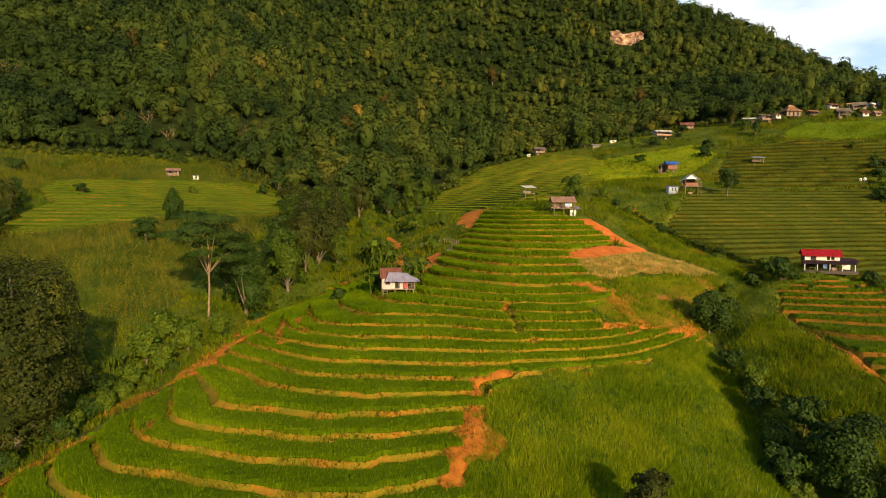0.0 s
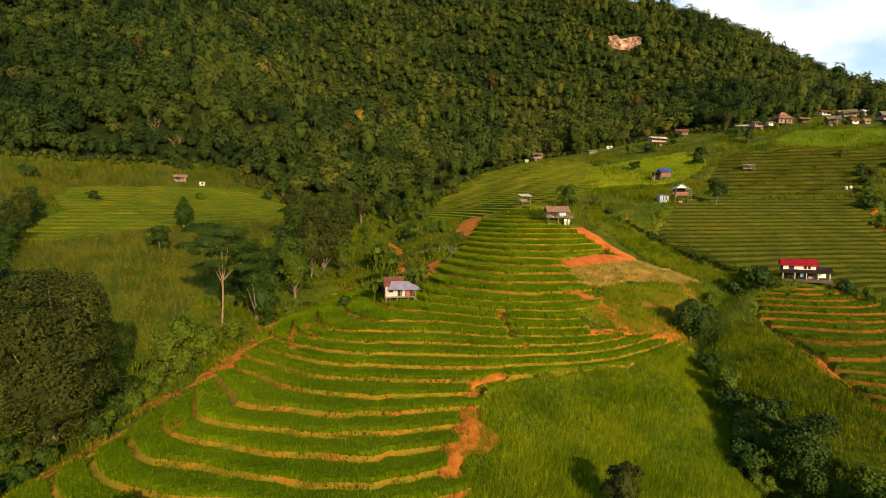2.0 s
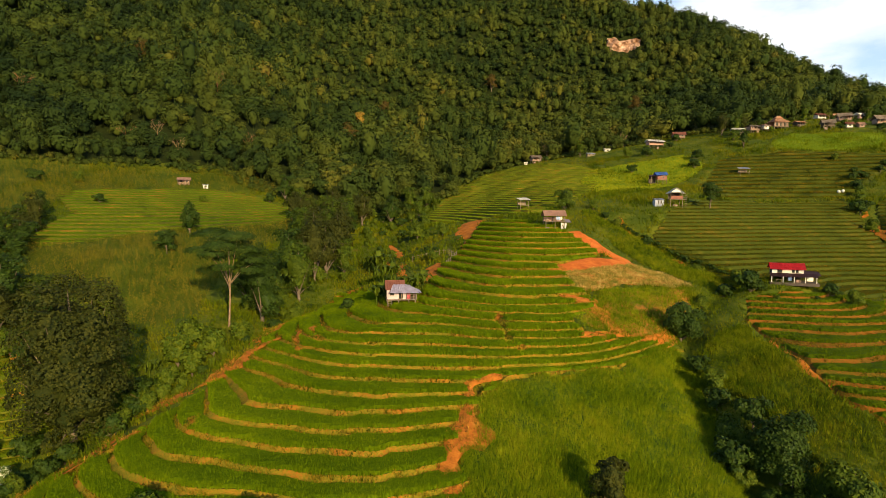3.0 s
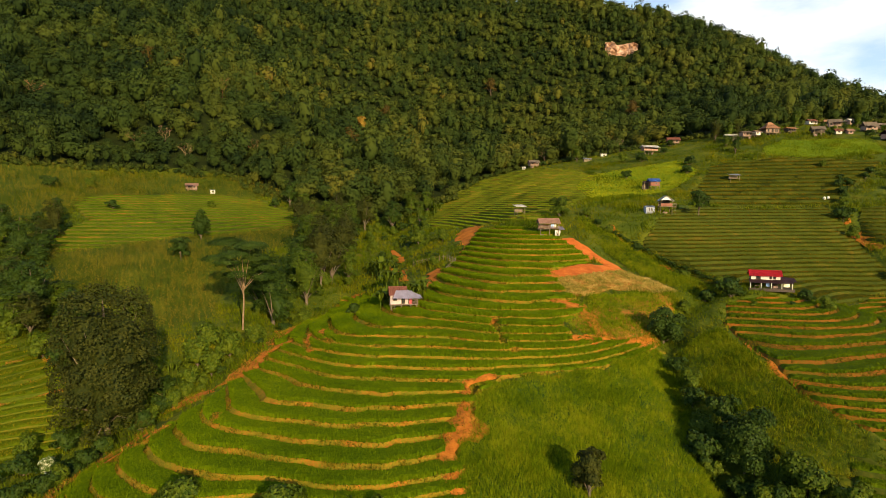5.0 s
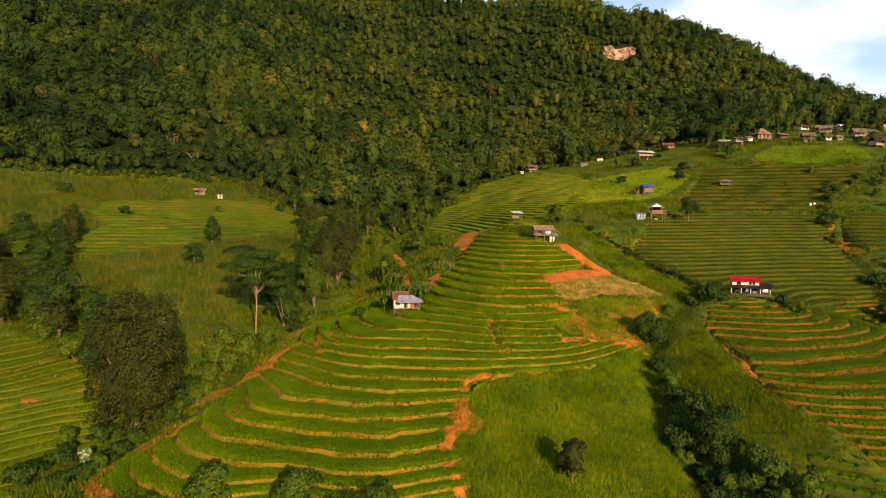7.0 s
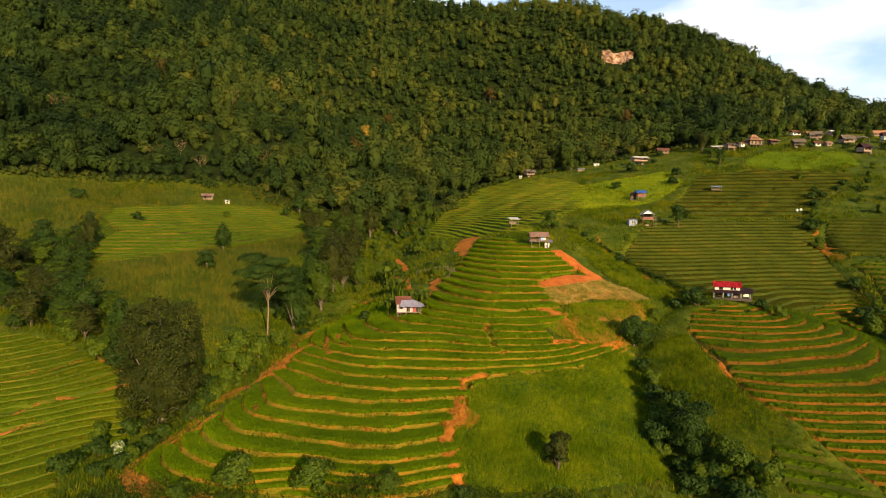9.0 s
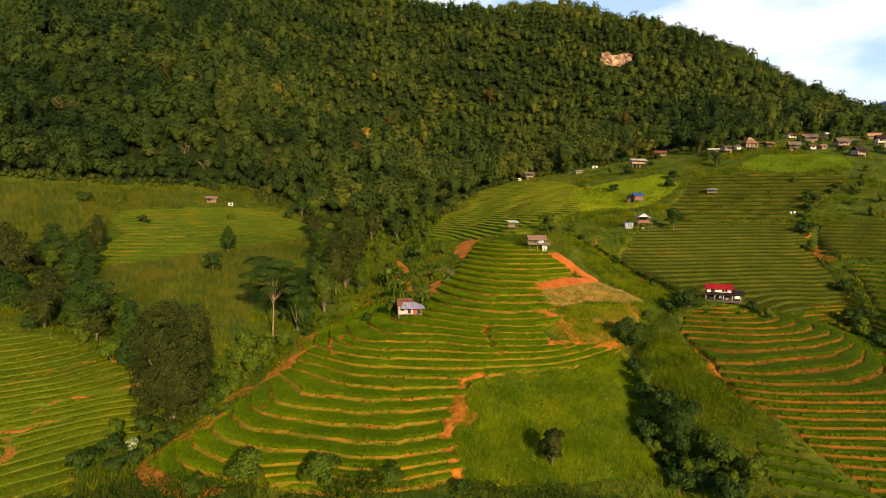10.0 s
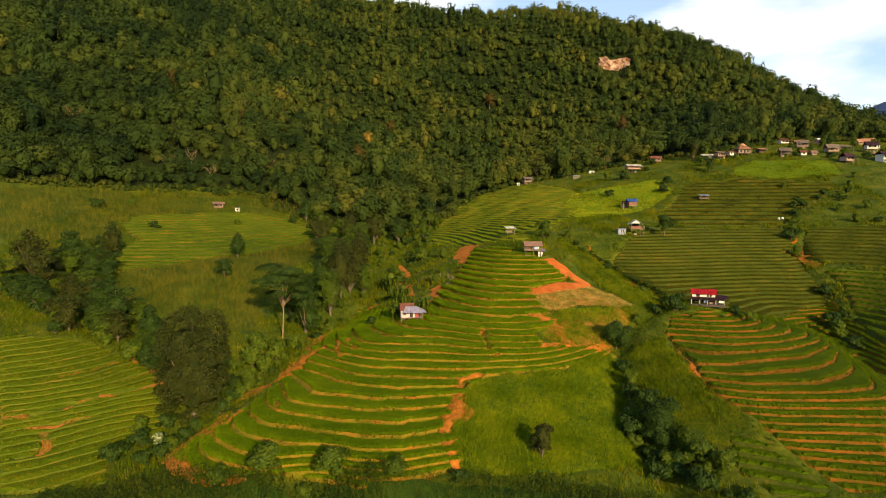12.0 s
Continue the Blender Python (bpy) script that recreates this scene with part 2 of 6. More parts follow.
def wob(x, y, size, seed=0):
    """Smooth noise from -1 to 1 over the plan, with bumps of about that size."""
    u, v = np.asarray(x, float) / size + 37.7 * seed, np.asarray(y, float) / size + 91.3 * seed
    i, j = np.floor(u).astype(np.int64), np.floor(v).astype(np.int64)
    f, g = u - i, v - j
    f, g = f * f * (3 - 2 * f), g * g * (3 - 2 * g)

    def h(a, b):
        n = (a * 374761393 + b * 668265263 + seed * 974711) & 0x7FFFFFFF
        n = ((n ^ (n >> 13)) * 1274126177) & 0x7FFFFFFF
        return ((n ^ (n >> 16)) & 0xFFFF) / 32767.5 - 1

    return (h(i, j) * (1 - f) + h(i + 1, j) * f) * (1 - g) + (h(i, j + 1) * (1 - f) + h(i + 1, j + 1) * f) * g


def within(x, y, poly):
    """Metres inside a polygon (minus: outside)."""
    x, y = np.asarray(x, float), np.asarray(y, float)
    odd = np.zeros(x.shape, bool)
    for (ax, ay), (bx, by) in zip(poly, poly[1:] + poly[:1]):
        if ay != by:
            odd ^= ((ay > y) != (by > y)) & (x < (bx - ax) * (y - ay) / (by - ay) + ax)
    return np.where(odd, 1, -1) * along(x, y, poly + poly[:1])


def split(tri, c, v):
    """Cuts triangles (n, 3, columns) where column c passes v: those above, those below."""
    pos = tri[:, :, c] >= v
    n = pos.sum(1)
    above, below = [tri[n == 3]], [tri[n == 0]]
    for lone, one, two in ((1, above, below), (2, below, above)):
        t = tri[n == lone]
        if len(t):
            p = pos[n == lone]
            first = np.argmax(p if lone == 1 else ~p, 1)
            t = t[np.arange(len(t))[:, None], (first[:, None] + [0, 1, 2]) % 3]
            a, b, d = t[:, 0], t[:, 1], t[:, 2]
            s, q = a + (b - a) * ((v - a[:, c]) / (b[:, c] - a[:, c]))[:, None], a + (d - a) * ((v - a[:, c]) / (d[:, c] - a[:, c]))[:, None]
            one.append(np.stack([a, s, q], 1))
            two += [np.stack([s, b, d], 1), np.stack([s, d, q], 1)]
    return np.concatenate(above), np.concatenate(below)


def plan_tris(x0, x1, y0, y1, step):
    """Triangles of a plan grid, as (n, 3, 2)."""
    xs, ys = np.arange(x0, x1 + step, step), np.arange(y0, y1 + step, step)
    gx, gy = np.meshgrid(xs, ys)
    g = np.stack([gx, gy], -1)
    a, b, c, d = g[:-1, :-1], g[:-1, 1:], g[1:, 1:], g[1:, :-1]
    return np.concatenate([np.stack([a, b, c], 2).reshape(-1, 3, 2), np.stack([a, c, d], 2).reshape(-1, 3, 2)])


def sheet(name, tris, material, parent=None, smooth=False):
    """A mesh object from loose triangles (n, 3, 3), welded."""
    co, back = np.unique(np.round(tris.reshape(-1, 3), 3), axis=0, return_inverse=True)
    return solid(name, co, back.reshape(-1, 3), material, parent, smooth)


def solid(name, co, faces, material, parent=None, smooth=False, tint=None):
    """A mesh object from arrays of places and triangles."""
    me = bpy.data.meshes.new(name)
    n = len(faces)
    me.vertices.add(len(co))
    me.vertices.foreach_set("co", np.asarray(co, np.float32).ravel())
    me.loops.add(3 * n)
    me.loops.foreach_set("vertex_index", np.asarray(faces, np.int32).ravel())
    me.polygons.add(n)
    me.polygons.foreach_set("loop_start", np.arange(0, 3 * n, 3, dtype=np.int32))
    me.polygons.foreach_set("use_smooth", np.full(n, smooth))
    if tint is not None:
        me.attributes.new("tint", "FLOAT", "POINT").data.foreach_set("value", np.asarray(tint, np.float32))
    me.update(calc_edges=True)
    me.validate()
    me.materials.append(material)
    ob = new(name, me)
    ob.parent = parent
    return ob


def part(name, bm, material, parent, label=""):
    """One mesh object from a bmesh, under a thing or a part."""
    me = bpy.data.meshes.new(name)
    bm.to_mesh(me)
    bm.free()
    me.materials.append(material)
    ob = new(name, me)
    ob.parent = parent
    return tagged(ob, label)


def strew(name, places, size, turn, templates, material, parent=None, seed=1, tints=None, lean=0.0, smooth=False):
    """Many copies of small templates (places, triangles) as one mesh."""
    r = rnd(seed)
    pick = r.integers(0, len(templates), len(places))
    tints = r.random(len(places)) if tints is None else tints
    cos, fas, tis, base = [], [], [], 0
    for k, (tv, tf) in enumerate(templates):
        m = pick == k
        n = int(m.sum())
        if not n:
            continue
        c, s = np.cos(turn[m])[:, None], np.sin(turn[m])[:, None]
        q = tv[None] * np.reshape(size[m], (n, 1, -1))
        q = np.stack([q[..., 0] * c - q[..., 1] * s, q[..., 0] * s + q[..., 1] * c, q[..., 2]], -1)
        if lean:
            q[..., :2] += q[..., 2:] * r.normal(0, lean, (n, 1, 2))
        cos.append((q + places[m][:, None]).reshape(-1, 3))
        fas.append((tf[None] + (np.arange(n) * len(tv))[:, None, None]).reshape(-1, 3) + base)
        tis.append(np.repeat(tints[m], len(tv)))
        base += n * len(tv)
    return solid(name, np.concatenate(cos), np.concatenate(fas), material, parent, smooth, np.concatenate(tis))


def tuft(seed, blades, tall, wide, broad):
    """A template of upright bending blades."""
    r, co, fa = rnd(seed), [], []
    for k in range(blades):
        a, d = r.uniform(0, 6.28), r.uniform(0.05, 0.5) * wide
        o = np.array([math.cos(a) * d, math.sin(a) * d, 0])
        a2, h = a + r.normal(0, 0.6), tall * r.uniform(0.7, 1.1)
        out = np.array([math.cos(a2), math.sin(a2), 0])
        side = np.array([-out[1], out[0], 0]) * broad * r.uniform(0.7, 1.2)
        tip = o + out * wide * r.uniform(0.2, 0.7) + (0, 0, h)
        n = len(co)
        co += [o - side, o + side, tip]
        fa.append((n, n + 1, n + 2))
    return np.array(co), np.array(fa)


def maize(seed):
    """A template of one maize plant: a stalk and arching leaves."""
    r, co, fa = rnd(seed), [], []
    tall = r.uniform(1.6, 2.1)
    co += [(-0.03, 0, 0), (0.03, 0, 0), (0, 0, tall)]
    fa.append((0, 1, 2))
    for k in range(7):
        a, z = k * 2.4 + r.normal(0, 0.3), tall * (0.25 + 0.1 * k)
        out, n = np.array([math.cos(a), math.sin(a), 0]), len(co)
        side, reach = np.array([-out[1], out[0], 0]) * 0.07, r.uniform(0.45, 0.7)
        mid = out * reach * 0.55 + (0, 0, z + 0.3)
        co += [np.array((0, 0, z)), mid - side, mid + side, out * reach + (0, 0, z + r.uniform(-0.1, 0.25))]
        fa += [(n, n + 1, n + 2), (n + 1, n + 3, n + 2)]
    return np.array([tuple(c) for c in co]), np.array(fa)


def leaf_cloud(r, lobes, leaves, leaf, heart=None, stray=0.3):
    """Leaf clumps as single blades over the outside of lobes (centre, radii): places and triangles."""
    size = np.array([max(ra[0] * ra[1], ra[0] * ra[2]) for _, ra in lobes])
    mid, rad = np.array([l[0] for l in lobes]), np.array([l[1] for l in lobes])
    which = r.choice(len(lobes), leaves * 3, p=size / size.sum())
    d = r.normal(0, 1, (leaves * 3, 3))
    d /= np.linalg.norm(d, axis=1)[:, None]
    d[:, 2] = np.where(d[:, 2] < -0.35, -d[:, 2] * 0.6, d[:, 2])
    p = mid[which] + d * rad[which] * r.uniform(0.82, 1.2, (leaves * 3, 1))
    deep = ((((p[:, None] - mid[None]) / rad[None]) ** 2).sum(-1) < 0.68).any(1)
    p, d = p[~deep][:leaves], d[~deep][:leaves]
    leaves = len(p)
    nrm = d + r.normal(0, 0.5, (leaves, 3)) + (0, 0, 0.25)
    if heart is not None:
        out = p - np.array(heart)
        nrm = d * 0.8 + out / np.linalg.norm(out, axis=1)[:, None] * 0.7 + r.normal(0, stray, (leaves, 3))
    nrm /= np.linalg.norm(nrm, axis=1)[:, None]
    u = np.cross(nrm, r.normal(0, 1, (leaves, 3)))
    u /= np.linalg.norm(u, axis=1)[:, None]
    w = np.cross(nrm, u)
    s = leaf * r.uniform(0.55, 1.3, (leaves, 1))
    n = np.arange(leaves)[:, None] * 3
    return np.stack([p - u * s, p + u * s * 0.6 + w * s * 0.7, p + u * s * 0.6 - w * s * 0.7], 1).reshape(-1, 3), n + [0, 1, 2]


def billow(lobes, heart, r, rings, turns, inset=0.93):
    """The closed leafy body of a crown: the outline of its lobes, seen from its heart."""
    mid, rad, h = np.array([l[0] for l in lobes]), np.array([l[1] for l in lobes]), np.array(heart, float)
    ways = [(0, 0, -1.0)]
    for i in range(1, rings):
        e = math.pi * (i / rings - 0.5)
        for k in range(turns):
            a = 2 * math.pi * (k + 0.5 * (i % 2)) / turns
            ways.append((math.cos(e) * math.cos(a), math.cos(e) * math.sin(a), math.sin(e)))
    d = np.array(ways + [(0, 0, 1.0)])
    o, q = (h - mid) / rad, d[:, None] / rad[None]
    a, b, c = (q * q).sum(-1), (q * o[None]).sum(-1), (o * o).sum(-1)[None] - 1
    disc = b * b - a * c
    far = np.where(disc > 0, (np.sqrt(np.maximum(disc, 0)) - b) / a, 0).max(1)
    far = np.maximum(far, 0.25 * far.max()) * inset * r.uniform(0.9, 1.06, len(d))
    co, fa, top = h + d * far[:, None], [], len(d) - 1
    for k in range(turns):
        m = (k + 1) % turns
        fa += [(0, 1 + m, 1 + k), (top, 1 + (rings - 2) * turns + k, 1 + (rings - 2) * turns + m)]
        for i in range(rings - 2):
            a1, b1, c1, d1 = 1 + i * turns + k, 1 + i * turns + m, 1 + (i + 1) * turns + m, 1 + (i + 1) * turns + k
            fa += [(a1, b1, c1), (a1, c1, d1)]
    return co, np.array(fa)


def joined(pieces):
    co, fa, base = [], [], 0
    for c, f in pieces:
        co.append(c)
        fa.append(f + base)
        base += len(c)
    return np.concatenate(co), np.concatenate(fa)


def tube(points, radii, sides=7):
    """A round tapering limb along points."""
    pts, co, fa = [np.array(p, float) for p in points], [], []
    for i, p in enumerate(pts):
        d = pts[min(i + 1, len(pts) - 1)] - pts[max(i - 1, 0)]
        d /= np.linalg.norm(d)
        u = np.cross(d, (0.3, 0.9, 0.1))
        u /= np.linalg.norm(u)
        w = np.cross(d, u)
        for j in range(sides):
            a = 2 * math.pi * j / sides
            co.append(p + (u * math.cos(a) + w * math.sin(a)) * radii[i])
    for i in range(len(pts) - 1):
        for j in range(sides):
            a, b = i * sides + j, i * sides + (j + 1) % sides
            fa += [(a, b, b + sides), (a, b + sides, a + sides)]
    n = len(co)
    co.append(pts[-1])
    fa += [(n - 1 - sides + j, n - 1 - sides + (j + 1) % sides, n) for j in range(sides)]
    return np.array(co), np.array(fa)


# ---- materials ----
def stuff_of(name, stops, size, rough=0.85, fine=0.0, bump=0.0, tint=0.0, glow_through=0.0, metal=0.0, island=False, random_object=0.0, detail=6.0, spec=0.12):
    """A material whose colour runs over stops [(0..1, rgb)] by noise of that size in metres, with finer noise, relief and spread."""
    m = bpy.data.materials.new(name)
    m.use_nodes = True
    t = m.node_tree
    b = t.nodes["Principled BSDF"]
    b.inputs["Roughness"].default_value, b.inputs["Metallic"].default_value = rough, metal
    b.inputs["Specular IOR Level"].default_value = spec
    where = t.nodes.new("ShaderNodeNewGeometry")
    noise_a = t.nodes.new("ShaderNodeTexNoise")
    noise_a.inputs["Scale"].default_value, noise_a.inputs["Detail"].default_value = 1 / size, detail
    t.links.new(where.outputs["Position"], noise_a.inputs["Vector"])
    value = noise_a.outputs["Fac"]

    def sums(kind, a, k):
        n = t.nodes.new("ShaderNodeMath")
        n.operation = kind
        for i, v in enumerate((a, k)):
            if isinstance(v, (int, float)):
                n.inputs[i].default_value = v
            else:
                t.links.new(v, n.inputs[i])
        return n.outputs[0]

    if fine:
        noise_b = t.nodes.new("ShaderNodeTexNoise")
        noise_b.inputs["Scale"].default_value, noise_b.inputs["Detail"].default_value = 1 / fine, 3
        t.links.new(where.outputs["Position"], noise_b.inputs["Vector"])
        value = sums("ADD", sums("MULTIPLY", value, 0.6), sums("MULTIPLY", noise_b.outputs["Fac"], 0.4))
    if tint:
        at = t.nodes.new("ShaderNodeAttribute")
        at.attribute_name = "tint"
        value = sums("ADD", value, sums("MULTIPLY", sums("SUBTRACT", at.outputs["Fac"], 0.5), tint))
    if island:
        value = sums("ADD", value, sums("MULTIPLY", sums("SUBTRACT", where.outputs["Random Per Island"], 0.5), 0.35 if island is True else island))
    if random_object:
        info = t.nodes.new("ShaderNodeObjectInfo")
        value = sums("ADD", value, sums("MULTIPLY", sums("SUBTRACT", info.outputs["Random"], 0.5), random_object))
    ramp = t.nodes.new("ShaderNodeValToRGB")
    e = ramp.color_ramp.elements
    for i, (k, rgb) in enumerate(stops):
        s = e[i] if i < 2 else e.new(k)
        s.position, s.color = k, (*rgb, 1)
    t.links.new(value, ramp.inputs["Fac"])
    t.links.new(ramp.outputs["Color"], b.inputs["Base Color"])
    if bump:
        up = t.nodes.new("ShaderNodeBump")
        up.inputs["Strength"].default_value, up.inputs["Distance"].default_value = 0.7, bump
        t.links.new(value, up.inputs["Height"])
        t.links.new(up.outputs["Normal"], b.inputs["Normal"])
    if glow_through:
        thin, mix = t.nodes.new("ShaderNodeBsdfTranslucent"), t.nodes.new("ShaderNodeMixShader")
        t.links.new(ramp.outputs["Color"], thin.inputs["Color"])
        mix.inputs["Fac"].default_value = glow_through
        t.links.new(b.outputs["BSDF"], mix.inputs[1])
        t.links.new(thin.outputs["BSDF"], mix.inputs[2])
        t.links.new(mix.outputs["Shader"], t.nodes["Material Output"].inputs["Surface"])
    return m


def plain(name, rgb, rough=0.7, size=0.6, spread=0.35, metal=0.0, bump=0.0, spec=0.3):
    low, high = tuple(c * (1 - spread) for c in rgb), tuple(min(1, c * (1 + spread * 0.7)) for c in rgb)
    return stuff_of(name, [(0.3, low), (0.7, high)], size, rough, 0.08, bump, metal=metal, random_object=0.3, spec=spec)


# floor colour taken near black in place of shade between the crowns
GAP_SHADE_FLOOR = stuff_of("forest_floor", [(0.3, (0.006, 0.0096, 0.0012)), (0.7, (0.018, 0.027, 0.0024))], 5.0, 0.95, 0.8, 0.3)
GROUND = stuff_of("ground_growth", [(0.30, (0.03, 0.048, 0.003)), (0.5, (0.06, 0.082, 0.004)), (0.62, (0.11, 0.115, 0.006)), (0.74, (0.17, 0.10, 0.012))], 6.0, 0.95, 0.7, 0.15)
BANK = stuff_of("bank", [(0.28, (0.045, 0.06, 0.003)), (0.38, (0.1, 0.095, 0.004)), (0.48, (0.165, 0.125, 0.006)), (0.58, (0.25, 0.125, 0.009)), (0.64, (0.32, 0.105, 0.01)), (0.7, (0.16, 0.115, 0.006)), (0.8, (0.06, 0.075, 0.004))], 3.2, 0.95, 0.22, 0.25)
DRY_SOIL = stuff_of("dry_soil", [(0.3, (0.069, 0.0805, 0.00575)), (0.44, (0.149, 0.115, 0.0092)), (0.53, (0.345, 0.115, 0.0172)), (0.7, (0.46, 0.172, 0.0345))], 4.0, 0.95, 0.4, 0.12)
BANK_GRASS = stuff_of("bank_grass", [(0.2, (0.045, 0.065, 0.003)), (0.45, (0.11, 0.1, 0.004)), (0.65, (0.2, 0.135, 0.006)), (0.85, (0.28, 0.17, 0.01))], 3.0, 0.85, 0, 0, 0.9, 0.3, spec=0.05)
LAWN_BANK = stuff_of("low_grassy_bank", [(0.3, (0.05, 0.075, 0.004)), (0.5, (0.085, 0.1, 0.005)), (0.62, (0.13, 0.1, 0.008)), (0.75, (0.25, 0.11, 0.013))], 7.0, 0.95, 0.6, 0.08)
OCHRE_BANK = stuff_of("weedy_bank", [(0.3, (0.055, 0.075, 0.004)), (0.5, (0.09, 0.1, 0.005)), (0.62, (0.15, 0.11, 0.008)), (0.72, (0.26, 0.11, 0.012))], 6.0, 0.95, 0.5, 0.1)
MOTTLED_BANK = stuff_of("mottled_bank", [(0.3, (0.035, 0.05, 0.003)), (0.52, (0.07, 0.07, 0.005)), (0.62, (0.12, 0.075, 0.007)), (0.72, (0.22, 0.095, 0.014))], 9.0, 0.95, 1.2, 0.08)
PADDY = stuff_of("paddy", [(0.3, (0.02, 0.05, 0.004)), (0.7, (0.045, 0.09, 0.008))], 2.0, 0.9, 0.3, 0.1)
RICE = stuff_of("rice", [(0.22, (0.0654, 0.116, 0.00163)), (0.45, (0.126, 0.192, 0.0021)), (0.75, (0.22, 0.274, 0.00349))], 7.0, 0.85, 0.4, 0.1, 0.2, 0.45, spec=0.05)
RICE_GOLD = stuff_of("yellowing_rice", [(0.22, (0.0862, 0.125, 0.003)), (0.5, (0.155, 0.175, 0.004)), (0.8, (0.287, 0.22, 0.009))], 8.0, 0.85, 0.5, 0.1, 0.5, 0.3, spec=0.05)
RICE_DEEP = stuff_of("deep_green_rice", [(0.22, (0.04, 0.072, 0.0012)), (0.45, (0.078, 0.118, 0.0016)), (0.75, (0.135, 0.165, 0.003))], 7.0, 0.85, 0.4, 0.1, 0.2, 0.3, spec=0.05)
RIPE_LIME = stuff_of("lime_rice", [(0.25, (0.13, 0.2, 0.005)), (0.5, (0.21, 0.27, 0.006)), (0.8, (0.30, 0.34, 0.01))], 14.0, 0.8, 0.8, 0.1, 0.4, 0.3)
DARK_BANK = stuff_of("dark_grassy_bank", [(0.3, (0.02, 0.03, 0.003)), (0.55, (0.045, 0.055, 0.004)), (0.75, (0.12, 0.07, 0.008))], 6.0, 0.95, 0.5, 0.08)
RICE_OLIVE = stuff_of("olive_rice", [(0.25, (0.0589, 0.0683, 0.00263)), (0.5, (0.102, 0.0946, 0.0035)), (0.8, (0.203, 0.109, 0.00613))], 10.0, 0.85, 0.5, 0.1, 0.5, 0.3, spec=0.05)
DARK_CROP = stuff_of("dark_crop", [(0.25, (0.0154, 0.0315, 0.0021)), (0.5, (0.035, 0.056, 0.0028)), (0.8, (0.077, 0.0875, 0.0042))], 12.0, 0.8, 0.6, 0, 0.6, 0.3)
RIPE = stuff_of("ripening_rice", [(0.3, (0.16, 0.24, 0.005)), (0.5, (0.36, 0.38, 0.008)), (0.75, (0.5, 0.44, 0.012))], 14.0, 0.8, 0.8, 0.1, 0.5, 0.3)
BROWN_BANK = stuff_of("brown_bank", [(0.28, (0.0382, 0.0425, 0.00255)), (0.40, (0.085, 0.0612, 0.0034)), (0.52, (0.153, 0.0663, 0.0051)), (0.64, (0.221, 0.0697, 0.0068)), (0.8, (0.051, 0.0527, 0.00255))], 3.5, 0.95, 0.2, 0.2)
RICE_PALE = stuff_of("pale_rice", [(0.25, (0.12, 0.17, 0.004)), (0.5, (0.19, 0.235, 0.005)), (0.8, (0.29, 0.28, 0.008))], 9.0, 0.85, 0.5, 0.1, 0.3, 0.3, spec=0.05)
RICE_FRESH = stuff_of("fresh_rice", [(0.25, (0.075, 0.125, 0.003)), (0.5, (0.12, 0.175, 0.004)), (0.68, (0.17, 0.2, 0.005)), (0.8, (0.24, 0.2, 0.007))], 16.0, 0.85, 2.0, 0.1, 0.3, 0.3, spec=0.05)
GRASS = stuff_of("tall_grass", [(0.22, (0.0893, 0.14, 0.003)), (0.5, (0.173, 0.235, 0.004)), (0.8, (0.326, 0.335, 0.01))], 7.0, 0.85, 0, 0, 0.5, 0.4, spec=0.05)
WEEDS = stuff_of("weeds", [(0.2, (0.0489, 0.0804, 0.00254)), (0.5, (0.105, 0.135, 0.00338)), (0.8, (0.204, 0.178, 0.00592))], 8.0, 0.85, 0, 0, 0.45, 0.3, spec=0.05)
LUSH = stuff_of("lush_leaf", [(0.2, (0.0509, 0.0848, 0.00242)), (0.5, (0.119, 0.158, 0.00323)), (0.8, (0.22, 0.218, 0.00646))], 6.0, 0.85, 0, 0, 0.6, 0.3, spec=0.05)
DRY = stuff_of("dry_grass", [(0.3, (0.182, 0.196, 0.021)), (0.55, (0.448, 0.308, 0.063)), (0.8, (0.672, 0.462, 0.14))], 4.0, 0.7, 0, 0, 0.5, 0.3)
MAIZE = stuff_of("maize_leaf", [(0.25, (0.0444, 0.0723, 0.0034)), (0.5, (0.0969, 0.115, 0.0051)), (0.78, (0.218, 0.162, 0.0119))], 12.0, 0.8, 0, 0, 0.7, 0.3)
RED_SOIL = stuff_of("red_soil", [(0.3, (0.3, 0.07, 0.01)), (0.5, (0.48, 0.115, 0.016)), (0.62, (0.58, 0.165, 0.028)), (0.75, (0.5, 0.2, 0.055))], 2.5, 0.95, 0.3, 0.15)
SOIL = stuff_of("soil", [(0.3, (0.2, 0.07, 0.008)), (0.5, (0.4, 0.12, 0.012)), (0.62, (0.5, 0.165, 0.018)), (0.75, (0.5, 0.21, 0.03))], 1.5, 0.95, 0.3, 0.15)
DRY_ORANGE = stuff_of("dry_orange_grass", [(0.25, (0.1, 0.09, 0.006)), (0.5, (0.33, 0.16, 0.014)), (0.8, (0.5, 0.24, 0.03))], 2.0, 0.85, 0, 0, 0.8, 0.3, spec=0.05)
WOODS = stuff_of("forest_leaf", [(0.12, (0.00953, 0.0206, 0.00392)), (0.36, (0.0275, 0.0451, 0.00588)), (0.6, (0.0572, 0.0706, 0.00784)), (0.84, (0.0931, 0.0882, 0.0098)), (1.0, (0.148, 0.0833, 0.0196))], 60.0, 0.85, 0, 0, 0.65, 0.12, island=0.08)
LEAF_DARK = stuff_of("dark_leaf", [(0.3, (0.0141, 0.0342, 0.0038)), (0.7, (0.0423, 0.0684, 0.0057))], 1.5, 0.6, 0.35, 0.25, 0, 0.2, island=True)
